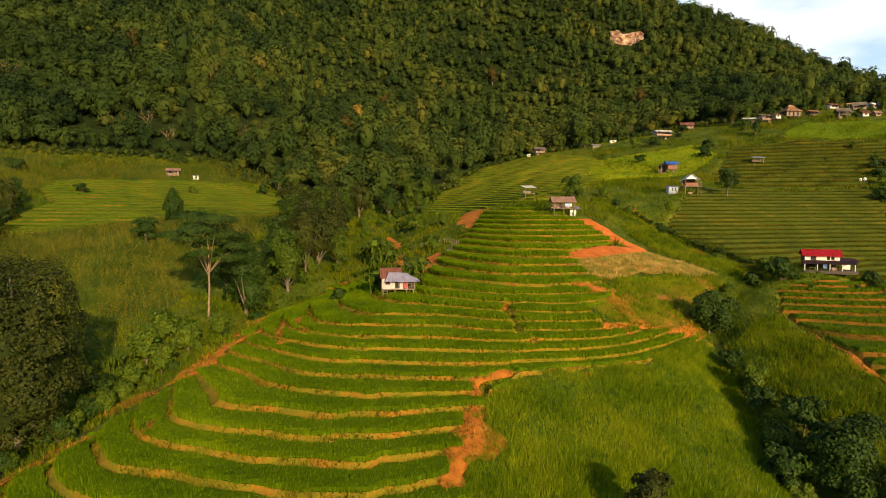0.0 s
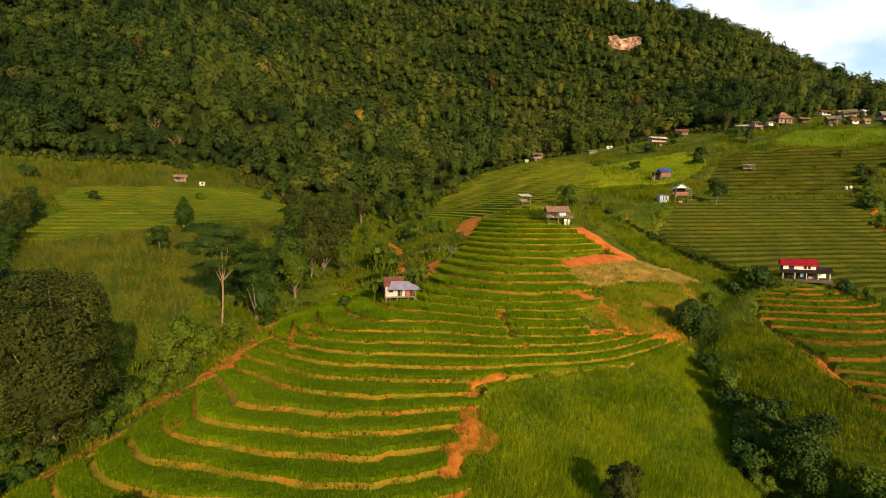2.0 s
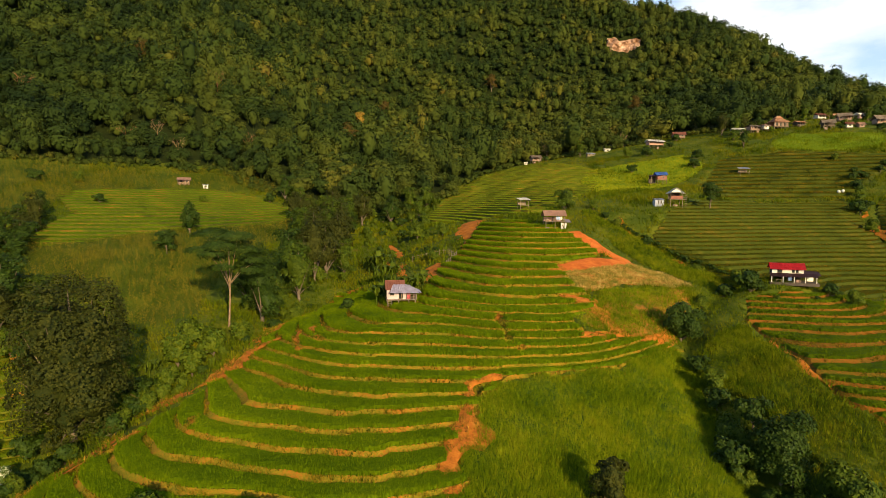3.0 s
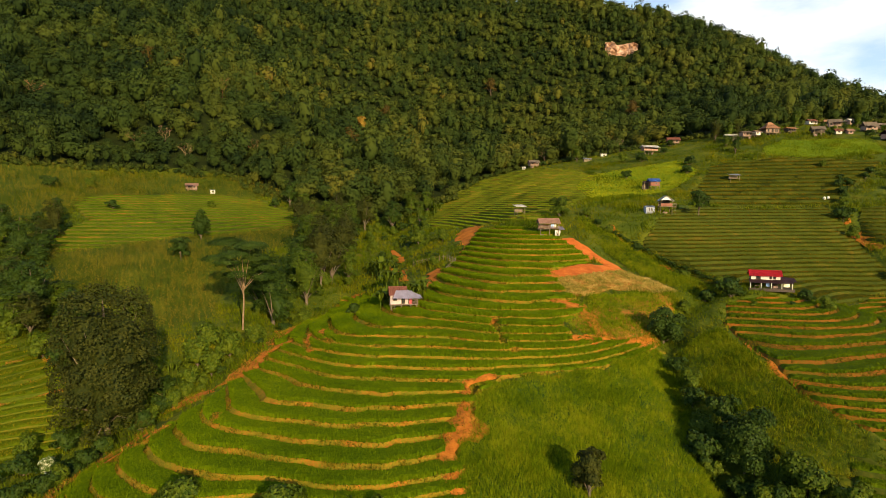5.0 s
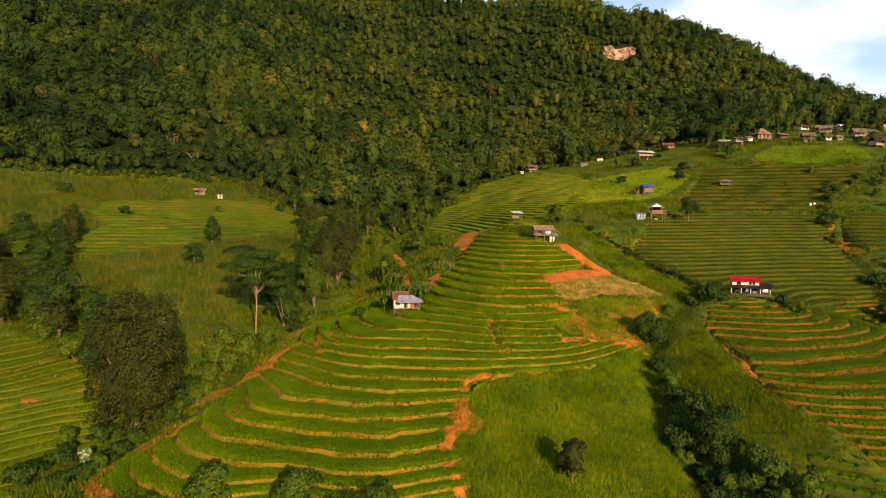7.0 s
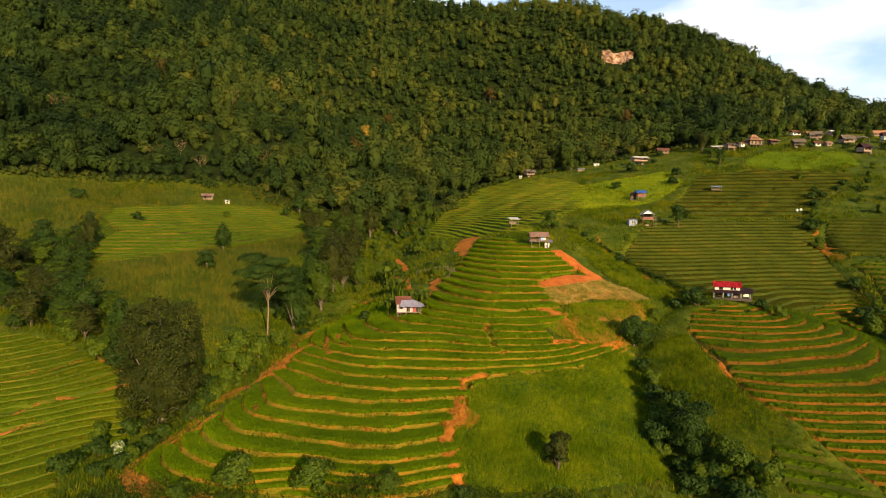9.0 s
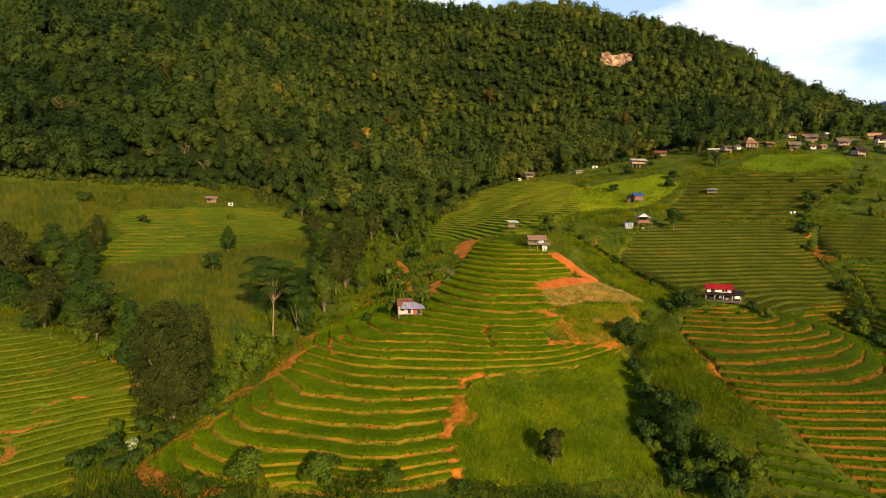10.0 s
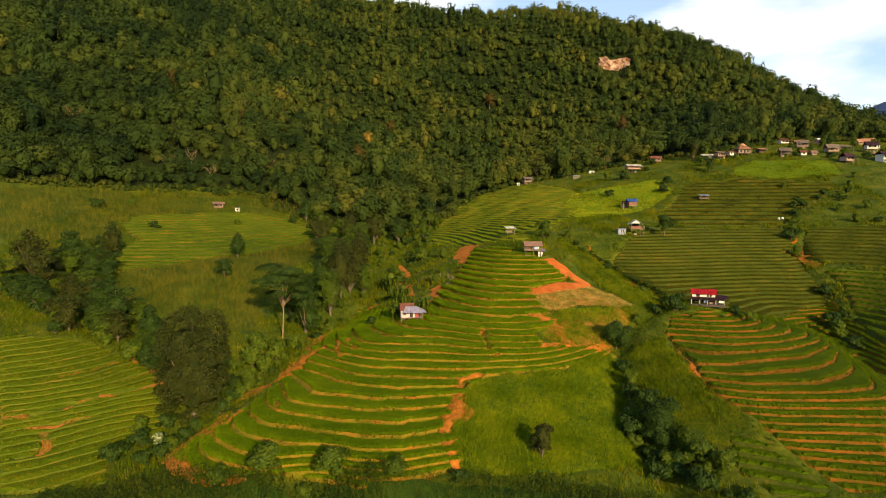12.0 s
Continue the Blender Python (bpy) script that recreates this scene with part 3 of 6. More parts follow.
LEAF = stuff_of("leaf", [(0.3, (0.028, 0.056, 0.004)), (0.7, (0.085, 0.115, 0.006))], 1.5, 0.6, 0.35, 0.25, 0, 0.25, island=True)
LEAF_BROWN = stuff_of("brownish_leaf", [(0.3, (0.0147, 0.023, 0.00276)), (0.7, (0.0506, 0.0534, 0.00552))], 1.5, 0.7, 0.35, 0.25, 0, 0.15, island=0.3)
LEAF_LIGHT = stuff_of("light_leaf", [(0.3, (0.04, 0.075, 0.004)), (0.7, (0.115, 0.145, 0.008))], 1.5, 0.6, 0.35, 0.25, 0, 0.3, island=True)
WHITE_BLOOM = stuff_of("white_bloom", [(0.3, (0.05, 0.09, 0.01)), (0.5, (0.10, 0.14, 0.03)), (0.62, (0.4, 0.42, 0.28)), (0.75, (0.7, 0.68, 0.55))], 0.5, 0.7, 0, 0, 0, 0.2, island=True)
BARK = stuff_of("bark", [(0.3, (0.07, 0.05, 0.035)), (0.7, (0.18, 0.14, 0.1))], 0.6, 0.9, 0.1, 0.03)
BARK_PALE = stuff_of("pale_bark", [(0.3, (0.13, 0.08, 0.045)), (0.7, (0.3, 0.2, 0.12))], 0.6, 0.85, 0.1, 0.03)
BARK_RED = stuff_of("reddish_bark", [(0.3, (0.13, 0.06, 0.03)), (0.7, (0.26, 0.13, 0.07))], 0.6, 0.9, 0.1, 0.03)
BLOSSOM = stuff_of("blossom", [(0.3, (0.21, 0.119, 0.014)), (0.7, (0.385, 0.238, 0.035))], 1.5, 0.7, 0, 0, 0, 0.2, island=0.3)
LEAF_RUST = stuff_of("rusty_leaf", [(0.3, (0.05, 0.035, 0.006)), (0.7, (0.1, 0.065, 0.011))], 1.5, 0.7, 0, 0, 0, 0.15, island=0.3)
ROCK = stuff_of("pink_rock", [(0.36, (0.09, 0.045, 0.025)), (0.47, (0.26, 0.14, 0.085)), (0.58, (0.46, 0.3, 0.21)), (0.72, (0.7, 0.57, 0.46))], 9.0, 0.9, 2.0, 0.8)
TIMBER = plain("grey_timber", (0.2, 0.15, 0.1), 0.85)
DARK_TIMBER = plain("dark_timber", (0.06, 0.045, 0.035), 0.85)
WHITE_WALL = plain("white_wall", (0.6, 0.56, 0.5), 0.8, 1.5, 0.2)
PINK_WALL = plain("pinkish_board", (0.28, 0.18, 0.14), 0.8, 1.0, 0.25)
TIN_RED = plain("red_tin", (0.42, 0.018, 0.022), 0.5, 1.0, 0.5)
TIN_RUST = plain("rusty_tin", (0.42, 0.24, 0.18), 0.7, 1.2, 0.35)
TIN_BROWN = plain("brown_tin", (0.24, 0.09, 0.06), 0.7, 1.2, 0.3)
TIN_GREY = plain("grey_blue_tin", (0.32, 0.34, 0.42), 0.5, 1.0, 0.3)
TIN_BLUE = plain("blue_tin", (0.07, 0.16, 0.5), 0.5, 1.2, 0.25)
TIN_DARK = plain("dark_maroon_tin", (0.07, 0.03, 0.035), 0.6, 1.2, 0.3)
TIN_WHITE = plain("pale_tin", (0.75, 0.7, 0.62), 0.5, 1.0, 0.2)
THATCH = plain("thatch", (0.5, 0.26, 0.15), 0.95, 0.8, 0.35, bump=0.05)
THATCH_GREY = plain("grey_thatch", (0.22, 0.17, 0.13), 0.95, 0.8, 0.35, bump=0.05)
# near-black panes stand in for the shaded rooms behind openings
SHADE_IN = plain("inside_shade", (0.02, 0.02, 0.02), 0.3)
CLOTH_BLUE = plain("blue_cloth", (0.3, 0.42, 0.75), 0.9)
TANK_WHITE = plain("white_plastic", (0.8, 0.8, 0.78), 0.4)


# ---- ground ----
PATCHES = [SLIDE, HUT_BANK, GRASSLAND, RED_PATCH, DIRT_PATH, DRY_PATCH, SCRUB, MAIZE_LEFT, MAIZE_RIGHT, VILLAGE_FIELD, YELLOW_FIELD, MAIZE_FOOT, MAIZE_FRONT]
TERRACED = [MAIN, UPPER, RIGHT_UP, RIGHT, RIGHT_LOW, LEFT_FIELD, FRONT_LEFT, FAR_UP, FAR_LOW, DARK_FIELD]


def bed(x, y):
    """Height of the ground sheet, cut down where terraces and patches lie on it."""
    z = land(x, y) + 0.18 * wob(x, y, 3.1, 3) + 0.5 * wob(x, y, 14, 4)
    for poly in TERRACED:
        z = z - 1.6 * np.clip((within(x, y, poly) + 0.4) / 1.6, 0, 1)
    for poly in PATCHES:
        z = z - 0.5 * np.clip((within(x, y, poly) + 0.2) / 1.5, 0, 1)
    return z


def ground_sheet():
    xs = np.r_[np.arange(-3000, -900, 300.0), np.arange(-900, -150, 25.0), np.arange(-150, -60, 2.0), np.arange(-60, 70, 1.3), np.arange(70, 160, 2.0), np.arange(160, 300, 5.0), np.arange(300, 900, 25.0), np.arange(900, 3600, 300.0)]
    ys = np.r_[np.arange(-1500, -300, 300.0), np.arange(-300, 20, 20.0), np.arange(20, 160, 1.4), np.arange(160, 340, 2.5), np.arange(340, 900, 15.0), np.arange(900, 3600, 300.0)]
    gx, gy = np.meshgrid(xs, ys)
    cx, cy = np.clip(gx, -700, 800), np.clip(gy, -200, 900)
    out = np.hypot(gx - cx, gy - cy)
    z = np.where(out > 0, land(cx, cy), bed(cx, cy))
    z = np.where(out > 0, z * np.exp(-out / 900), z)
    co = np.stack([gx, gy, z], -1).reshape(-1, 3)
    nx, ny = len(xs), len(ys)
    i = (np.arange(ny - 1)[:, None] * nx + np.arange(nx - 1)[None]).ravel()
    fa = np.concatenate([np.stack([i, i + 1, i + nx + 1], -1), np.stack([i, i + nx + 1, i + nx], -1)])
    return tagged(solid("ground", co, fa, GROUND, smooth=True), "green overgrown valley ground with bare earth showing through", "ground", kind="structure")


ground = ground_sheet()


def ragged(poly, rough=0.7, seed=5):
    return lambda x, y: within(x, y, poly) + rough * wob(x, y, 2.5, seed) + 0.5 * rough * wob(x, y, 0.9, seed + 1)


def box_of(poly, edge=2.0):
    a = np.array(poly)
    return a[:, 0].min() - edge, a[:, 0].max() + edge, a[:, 1].min() - edge, a[:, 1].max() + edge


def patch(name, poly, material, label, category, step=1.0, lift=0.04, rough=0.8, seed=5):
    """A piece of ground draped over the land."""
    tri = plan_tris(*box_of(poly), step)
    inside = ragged(poly, rough, seed)
    x, y = tri[..., 0], tri[..., 1]
    tri = np.concatenate([tri, inside(x, y)[..., None]], -1)
    tri, _ = split(tri, 2, 0.0)
    x, y = tri[..., 0], tri[..., 1]
    z = land(x, y) + lift + 0.12 * wob(x, y, 1.7, seed) - 0.45 * np.clip(0.6 - tri[..., 2], 0, 0.6)
    return tagged(sheet(name, np.stack([x, y, z], -1), material, smooth=True), label, category, kind="structure")


def spread(poly, gap, seed, margin=0.3, rough=0.7, jitter=0.45, lines=1.0):
    """Places in rows over a polygon."""
    x0, x1, y0, y1 = box_of(poly, 0)
    gx, gy = np.meshgrid(np.arange(x0, x1, gap), np.arange(y0, y1, gap * lines))
    gy = gy + 2.5 * wob(gx, gy, 25, seed)
    r = rnd(seed)
    x, y = gx.ravel() + r.uniform(-jitter, jitter, gx.size) * gap, gy.ravel() + r.uniform(-jitter, jitter, gx.size) * gap
    keep = ragged(poly, rough)(x, y) > margin
    return x[keep], y[keep]


def growth(name, poly, gap, templates, material, label, category, seed, size=(0.75, 1.25), margin=-0.3, sink=0.05, parent=None, thin=0.0, lines=1.0, bare=()):
    x, y = spread(poly, gap, seed, margin, lines=lines)
    for strip in bare:
        off = along(x, y, strip) + 0.8 * wob(x, y, 3, seed) > 0.7
        x, y = x[off], y[off]
    r = rnd(seed + 100)
    if thin:
        keep = wob(x, y, 4.0, seed) + 0.4 * wob(x, y, 1.3, seed) > thin * 2 - 1
        x, y = x[keep], y[keep]
    places = np.stack([x, y, land(x, y) - sink], -1)
    tall = r.uniform(*size, len(x)) * (1 + 0.25 * wob(x, y, 5.0, seed + 2))
    ob = strew(name, places, tall, r.uniform(0, 6.28, len(x)), templates, material, parent, seed, lean=0.12)
    return tagged(ob, label, category, kind="stuff")


RICE_TUFTS = [tuft(k, 9, 0.4, 0.5, 0.032) for k in range(6)]
RICE_FAR = [tuft(20 + k, 7, 0.36, 0.8, 0.06) for k in range(5)]
GRASS_TUFTS = [tuft(40 + k, 11, 0.85, 0.95, 0.032) for k in range(6)]
WEED_TUFTS = [tuft(60 + k, 8, 0.7, 1.1, 0.06) for k in range(5)]
ROW_TUFTS = [tuft(30 + k, 7, 0.75, 0.55, 0.06) for k in range(5)]
FRONT_TUFTS = [tuft(70 + k, 6, 0.8, 0.3, 0.035) for k in range(5)]
SOD = [tuft(90 + k, 5, 0.4, 0.4, 0.03) for k in range(5)]
MAIZE_PLANTS = [maize(80 + k) for k in range(6)]


def islands(tri):
    """Which connected piece each triangle belongs to."""
    _, idx = np.unique(np.round(tri[..., :2].reshape(-1, 2), 2), axis=0, return_inverse=True)
    idx = idx.reshape(-1, 3)
    lab = np.arange(idx.max() + 1)
    while True:
        low = lab[idx].min(1)
        nxt = lab.copy()
        for k in range(3):
            np.minimum.at(nxt, idx[:, k], low)
        nxt = nxt[nxt]
        if (nxt == lab).all():
            return lab[idx[:, 0]]
        lab = nxt


def terraces(poly, kind, low, rise, bank, gap, tufts, rice_mat, group, label, steps=(), upper=None, step=1.0, seed=7, first_tall=1.0, bank_mat=None, canopy=0.3, sod=0.0, canopy2=None, wavy=0.14, row=0.18, ramp=0.06, breaks=(), front=0.0):
    """Cuts a slope into level paddies with sloping banks; each terrace is a thing with its bank, paddy and rice.
    steps: (x, y, x, y, shift) lines across which the edges jump. upper: (height, rise) from which the terraces are higher."""
    high, rise2 = upper or (1e4, rise)
    turn = (high - low) / rise

    def level(x, y):
        z = land(x, y) + (wavy * wob(x, y, 6.0, seed) + 0.05 * wob(x, y, 1.4, seed + 3)) * rise
        v = np.where(z < high, (z - low) / rise, turn + (z - high) / rise2)
        v0 = v
        for ax, ay, bx, by, jump in steps:
            n = math.hypot(bx - ax, by - ay)
            side = ((x - ax) * (by - ay) - (y - ay) * (bx - ax)) / n
            reach = ((x - ax) * (bx - ax) + (y - ay) * (by - ay)) / n
            fade = np.clip(np.minimum(reach, n - reach) / 3 + 1, 0, 1)
            side = side + 4.5 * wob(v0, 0 * v0, 0.9, seed + 5)
            v = v + jump * fade * np.clip(side / 0.7 + 0.5, 0, 1) * np.clip(1 - side / 12, 0, 1)
        return v

    def tread(n):
        v = n + (1 + bank) / 2
        return np.where(v < turn, low + v * rise, high + (v - turn) * rise2)

    edge = ragged(poly, 0.6, seed)

    def inside(x, y):
        d = edge(x, y)
        for cut, half in breaks:
            d = np.minimum(d, along(x, y, cut) - half * (1 + 0.8 * wob(x, y, 1.6, seed + 2)))
        return d

    tri = plan_tris(*box_of(poly), step)
    x, y = tri[..., 0], tri[..., 1]
    tri = np.concatenate([tri, inside(x, y)[..., None], level(x, y)[..., None]], -1)
    tri, _ = split(tri, 2, -1.0)
    x, y = spread(poly, gap, seed, 0.15, 0.6, row)
    open_ground = inside(x, y) > 0.1
    x, y = x[open_ground], y[open_ground]
    v = level(x, y)
    r = rnd(seed)
    made = []
    for n in range(int(np.floor(tri[..., 3].min())), int(np.floor(tri[..., 3].max())) + 1):
        band, _ = split(tri, 3, float(n))
        _, band = split(band, 3, float(n + 1))
        if not len(band):
            continue
        z0, z1 = float(tread(n - 1)), float(tread(n))
        stands = canopy if canopy2 is None else canopy + (canopy2 - canopy) * min(1, max(0, (n - turn + 9) / 9))

        def shaped(t):
            k = np.clip((t[..., 3] - n) / bank, 0, 1)
            z = z0 + (z1 - z0) * k
            out = np.clip(-t[..., 2], 0, 1)
            z = z * (1 - out) + (land(t[..., 0], t[..., 1]) - 0.6) * out
            return np.stack([t[..., 0], t[..., 1], z + 0.05 * wob(t[..., 0], t[..., 1], 0.9, 9) * (k < 1)], -1)

        m = (v > n + bank + 0.03) & (v < n + 0.98)
        px, py = x[m], y[m]
        own = islands(band)
        for piece in np.unique(own):
            bit = band[own == piece]
            if len(bit) < 8:
                continue
            core, rim = split(bit, 2, 0.0)
            flat, slope = split(core, 3, n + bank)
            thing = new(kind)
            soil = np.concatenate([shaped(slope), shaped(rim)])
            if len(soil):
                sheet("bank", soil, bank_mat or BANK, thing)
            if len(flat):
                tagged(sheet("paddy", shaped(flat), PADDY, thing), kind="stuff")
            if len(flat):
                stand_up, _ = split(flat, 3, n + bank + 0.02)
                mass = shaped(stand_up)
                rim_in = np.clip((stand_up[..., 3] - n - bank - 0.02) / ramp, 0, 1) * np.clip((stand_up[..., 2] - 0.05) / 0.4, 0, 1)
                mass[..., 2] += stands * rim_in * (1 + 0.14 * wob(mass[..., 0], mass[..., 1], 0.8, 4)) - 0.04 * rim_in + 0.02
                if len(mass):
                    tagged(sheet("rice_mass", mass, rice_mat, thing), "dense mass of young rice", kind="stuff")
            if len(np.unique(own)) > 1 and len(px):
                mid = bit[..., :2].mean(1)
                cell = np.floor(mid / step).astype(np.int64)
                cells = np.unique(np.concatenate([(cell[:, 0] + i) * 100003 + cell[:, 1] + j for i in (-1, 0, 1) for j in (-1, 0, 1)]))
                near = np.isin(np.floor(px / step).astype(np.int64) * 100003 + np.floor(py / step).astype(np.int64), cells)
            else:
                near = np.ones(len(px), bool)
            c = int(near.sum())
            if c:
                places = np.stack([px[near], py[near], np.full(c, z1 + stands - 0.18)], -1)
                tall = r.uniform(0.8, 1.15, c) * (1 + 0.15 * wob(px[near], py[near], 4, 2)) * first_tall
                plants = strew("rice", places, tall, r.uniform(0, 6.28, c), tufts, rice_mat, thing, seed + n, lean=0.1)
                tagged(plants, kind="stuff")
            if front and len(flat):
                lip = (np.abs(flat[..., 3] - n - bank) < 1e-6) & (flat[..., 2] > 0.15)
                two = lip.sum(1) == 2
                ends = flat[two][lip[two]].reshape(-1, 2, flat.shape[-1])[..., :2]
                times = np.maximum(1, np.round(np.linalg.norm(ends[:, 1] - ends[:, 0], axis=1) / front)).astype(int)
                pick = np.repeat(np.arange(len(ends)), times)
                if len(pick):
                    k1 = r.random((len(pick), 1))
                    spot = ends[pick, 0] * (1 - k1) + ends[pick, 1] * k1 + r.normal(0, 0.05, (len(pick), 2))
                    row_tall = (stands + 0.2) / 0.72 * r.uniform(0.82, 1.12, len(pick))
                    edge_row = strew("rice_edge", np.column_stack([spot, np.full(len(pick), z1 - 0.06)]), row_tall, r.uniform(0, 6.28, len(pick)), FRONT_TUFTS, rice_mat, thing, seed + n, lean=0.06)
                    tagged(edge_row, "upright front row of rice plants", kind="stuff")
            turfy = np.concatenate([slope, rim[rim[..., 2].min(1) > -0.9]])
            if sod and len(turfy):
                a, b, c3 = turfy[:, 0], turfy[:, 1], turfy[:, 2]
                area = np.abs((b[:, 0] - a[:, 0]) * (c3[:, 1] - a[:, 1]) - (c3[:, 0] - a[:, 0]) * (b[:, 1] - a[:, 1])) / 2
                count = r.poisson(area * sod)
                pick = np.repeat(np.arange(len(turfy)), count)
                k1, k2 = r.random(len(pick)), r.random(len(pick))
                flip = k1 + k2 > 1
                k1, k2 = np.where(flip, 1 - k1, k1), np.where(flip, 1 - k2, k2)
                pt = a[pick] + (b - a)[pick] * k1[:, None] + (c3 - a)[pick] * k2[:, None]
                keep = wob(pt[:, 0], pt[:, 1], 5.0, 3) + 0.6 * wob(pt[:, 0], pt[:, 1], 1.2, 5) > -0.45
                pt = shaped(pt[keep][:, None])[:, 0]
                if len(pt):
                    turf = strew("bank_grass", pt - (0, 0, 0.03), r.uniform(0.6, 1.2, len(pt)), r.uniform(0, 6.28, len(pt)), SOD, BANK_GRASS, thing, seed + n, lean=0.2)
                    tagged(turf, "dry yellowish grass on the bank", kind="stuff")
            tagged(thing, label, "rice terrace", group)
            made.append(thing)
    return made


BREAKS = [([(10.3, 90.8), (9.1, 89.2), (9.7, 86.9), (9.6, 84.6), (10.1, 82.4), (10.3, 80.5)], 0.55), ([(12.0, 79.5), (11.9, 77.8)], 0.5), ([(-22.2, 92.2), (-21.0, 87.4), (-18.8, 83.9)], 0.5), ([(-24.9, 92.4), (-23.7, 86.1), (-21.9, 81)], 0.5),
          ([(-30.5, 62.5), (-29.9, 60.2)], 0.6), ([(-33.2, 77.8), (-30.4, 79.7), (-29.8, 84.1), (-28.5, 86.3), (-27.3, 88.6)], 1.05), ([(-32.0, 107), (-28.5, 104.6), (-26.2, 107.4), (-26.4, 116), (-25.8, 124.4)], 1.2), ([(-41.0, 72.2), (-37.8, 72.1), (-36.1, 72.8)], 1.0),
          ([(-40.6, 53.4), (-39.2, 56.9), (-38.0, 58.6), (-37.4, 61.2)], 1.1), ([(4.2, 66.9), (6.3, 69.4), (8.1, 70.7)], 0.9), ([(1.0, 51.5), (2.6, 57.4), (2.6, 62)], 0.45), ([(22.5, 100), (25, 98.5)], 1.2), ([(22.8, 84), (25.5, 86)], 1.2)]
terraces(MAIN, "rice_terrace", 28.02, 0.75, 0.21, 0.33, RICE_TUFTS, RICE, "terraces of the middle spur", "level rice terrace of dense green rice above an orange earth bank",
         steps=[(12, 92, 9, 66, 0.3), (-12, 88, -6, 46, 0.25), (-4, 120, -2, 92, -0.3), (16, 128, 14, 96, 0.35)], upper=(46.5, 1.05), step=0.7, sod=16.0, canopy=0.42, canopy2=0.66, ramp=0.025, breaks=BREAKS, front=0.17)
terraces(UPPER, "rice_terrace", 50.0, 0.85, 0.07, 0.8, RICE_FAR, RICE_PALE, "terraces of the upper field", "narrow pale green rice terrace on the upper slope", step=1.3, seed=11, canopy=0.22, bank_mat=OCHRE_BANK, ramp=0.3, wavy=0.4)
terraces(RIGHT_UP, "rice_terrace", 44.0, 0.95, 0.08, 0.62, RICE_FAR, RICE_OLIVE, "terraces below the pavilion", "narrow olive green rice terrace with a dark bank", step=1.3, seed=13, canopy=0.3, bank_mat=DARK_BANK, wavy=0.45, ramp=0.2)
terraces(RIGHT, "rice_terrace", 27.98, 0.72, 0.26, 0.5, RICE_TUFTS, RICE_DEEP, "terraces below the red-roofed house", "curved green rice terrace above a tall orange bank", step=0.9, seed=17, sod=9.0, canopy=0.42, bank_mat=BROWN_BANK, ramp=0.03, front=0.25)
terraces(RIGHT_LOW, "rice_terrace", 28.0, 0.9, 0.22, 0.45, RICE_TUFTS, RICE_DEEP, "terraces beside the creek", "short green rice terrace beside the dirt path", step=0.9, seed=19, bank_mat=DARK_BANK, sod=2.0, canopy=0.45)
terraces(LEFT_FIELD, "rice_terrace", 50.0, 0.9, 0.13, 0.75, RICE_FAR, RICE_FRESH, "terraces below the forest edge", "wide bright green rice terrace with thin pale bank", step=1.3, seed=23, canopy=0.42, wavy=0.35, ramp=0.15, bank_mat=MOTTLED_BANK)
STREAKS = [[(-78.1, 73.3), (-75.0, 76.9), (-72.2, 85.0)], [(-67.2, 76.6), (-64.8, 82.7), (-63.4, 85.0)], [(-79.5, 58.4), (-74.9, 60.5), (-71.0, 64.4), (-68.8, 68.0), (-64.6, 72.8), (-59.2, 78.5)], [(-72.8, 57.3), (-69.7, 58.8), (-69.2, 60.5), (-65.2, 63.5)],
           [(-71.1, 49.1), (-67.5, 50.7), (-68.0, 53.8), (-71.1, 57.0)], [(-71.6, 88.3), (-67.1, 86.1), (-63.2, 83.3), (-60.6, 80.4)]]
terraces(FRONT_LEFT, "rice_terrace", 28.0, 0.62, 0.09, 0.5, RICE_TUFTS, RICE_GOLD, "terraces beyond the ravine", "low terrace of yellowish green rice in rows", step=0.9, seed=29, bank_mat=LAWN_BANK, canopy=0.42, wavy=0.3, ramp=0.3, row=0.12, breaks=[(cut, 0.55) for cut in STREAKS])
terraces(FAR_UP, "rice_terrace", 40.0, 1.1, 0.14, 0.75, RICE_FAR, RICE_OLIVE, "terraces beyond the gully", "dim green rice terrace beyond the gully", step=1.3, seed=31, bank_mat=DARK_BANK, canopy=0.5, wavy=0.25, ramp=0.15)
terraces(FAR_LOW, "rice_terrace", 30.0, 1.1, 0.2, 0.65, RICE_FAR, RICE_DEEP, "terraces beyond the gully", "dark green rice terrace with a brown bank beyond the gully", step=1.2, seed=33, bank_mat=MOTTLED_BANK, canopy=0.5)
terraces(DARK_FIELD, "crop_terrace", 50.0, 1.7, 0.14, 0.85, ROW_TUFTS, RICE_OLIVE, "crop terraces on the ridge slope", "dark green crop row along the ridge slope", step=1.6, seed=35, bank_mat=DARK_BANK, canopy=0.6, wavy=0.35, ramp=0.3)
patch("rice_slope", VILLAGE_FIELD, RIPE_LIME, "gentle slope of bright green rice", "slope", 1.5)
growth("rice", VILLAGE_FIELD, 0.8, RICE_FAR, RIPE_LIME, "dense bright green rice below the village", "rice", 37, (1.0, 1.7))
patch("rice_slope", YELLOW_FIELD, RIPE, "gentle slope of ripening rice", "slope", 1.5)
growth("rice", YELLOW_FIELD, 0.75, RICE_FAR, RIPE, "dense ripening yellow green rice on the upper slope", "rice", 41, (1.0, 1.7))

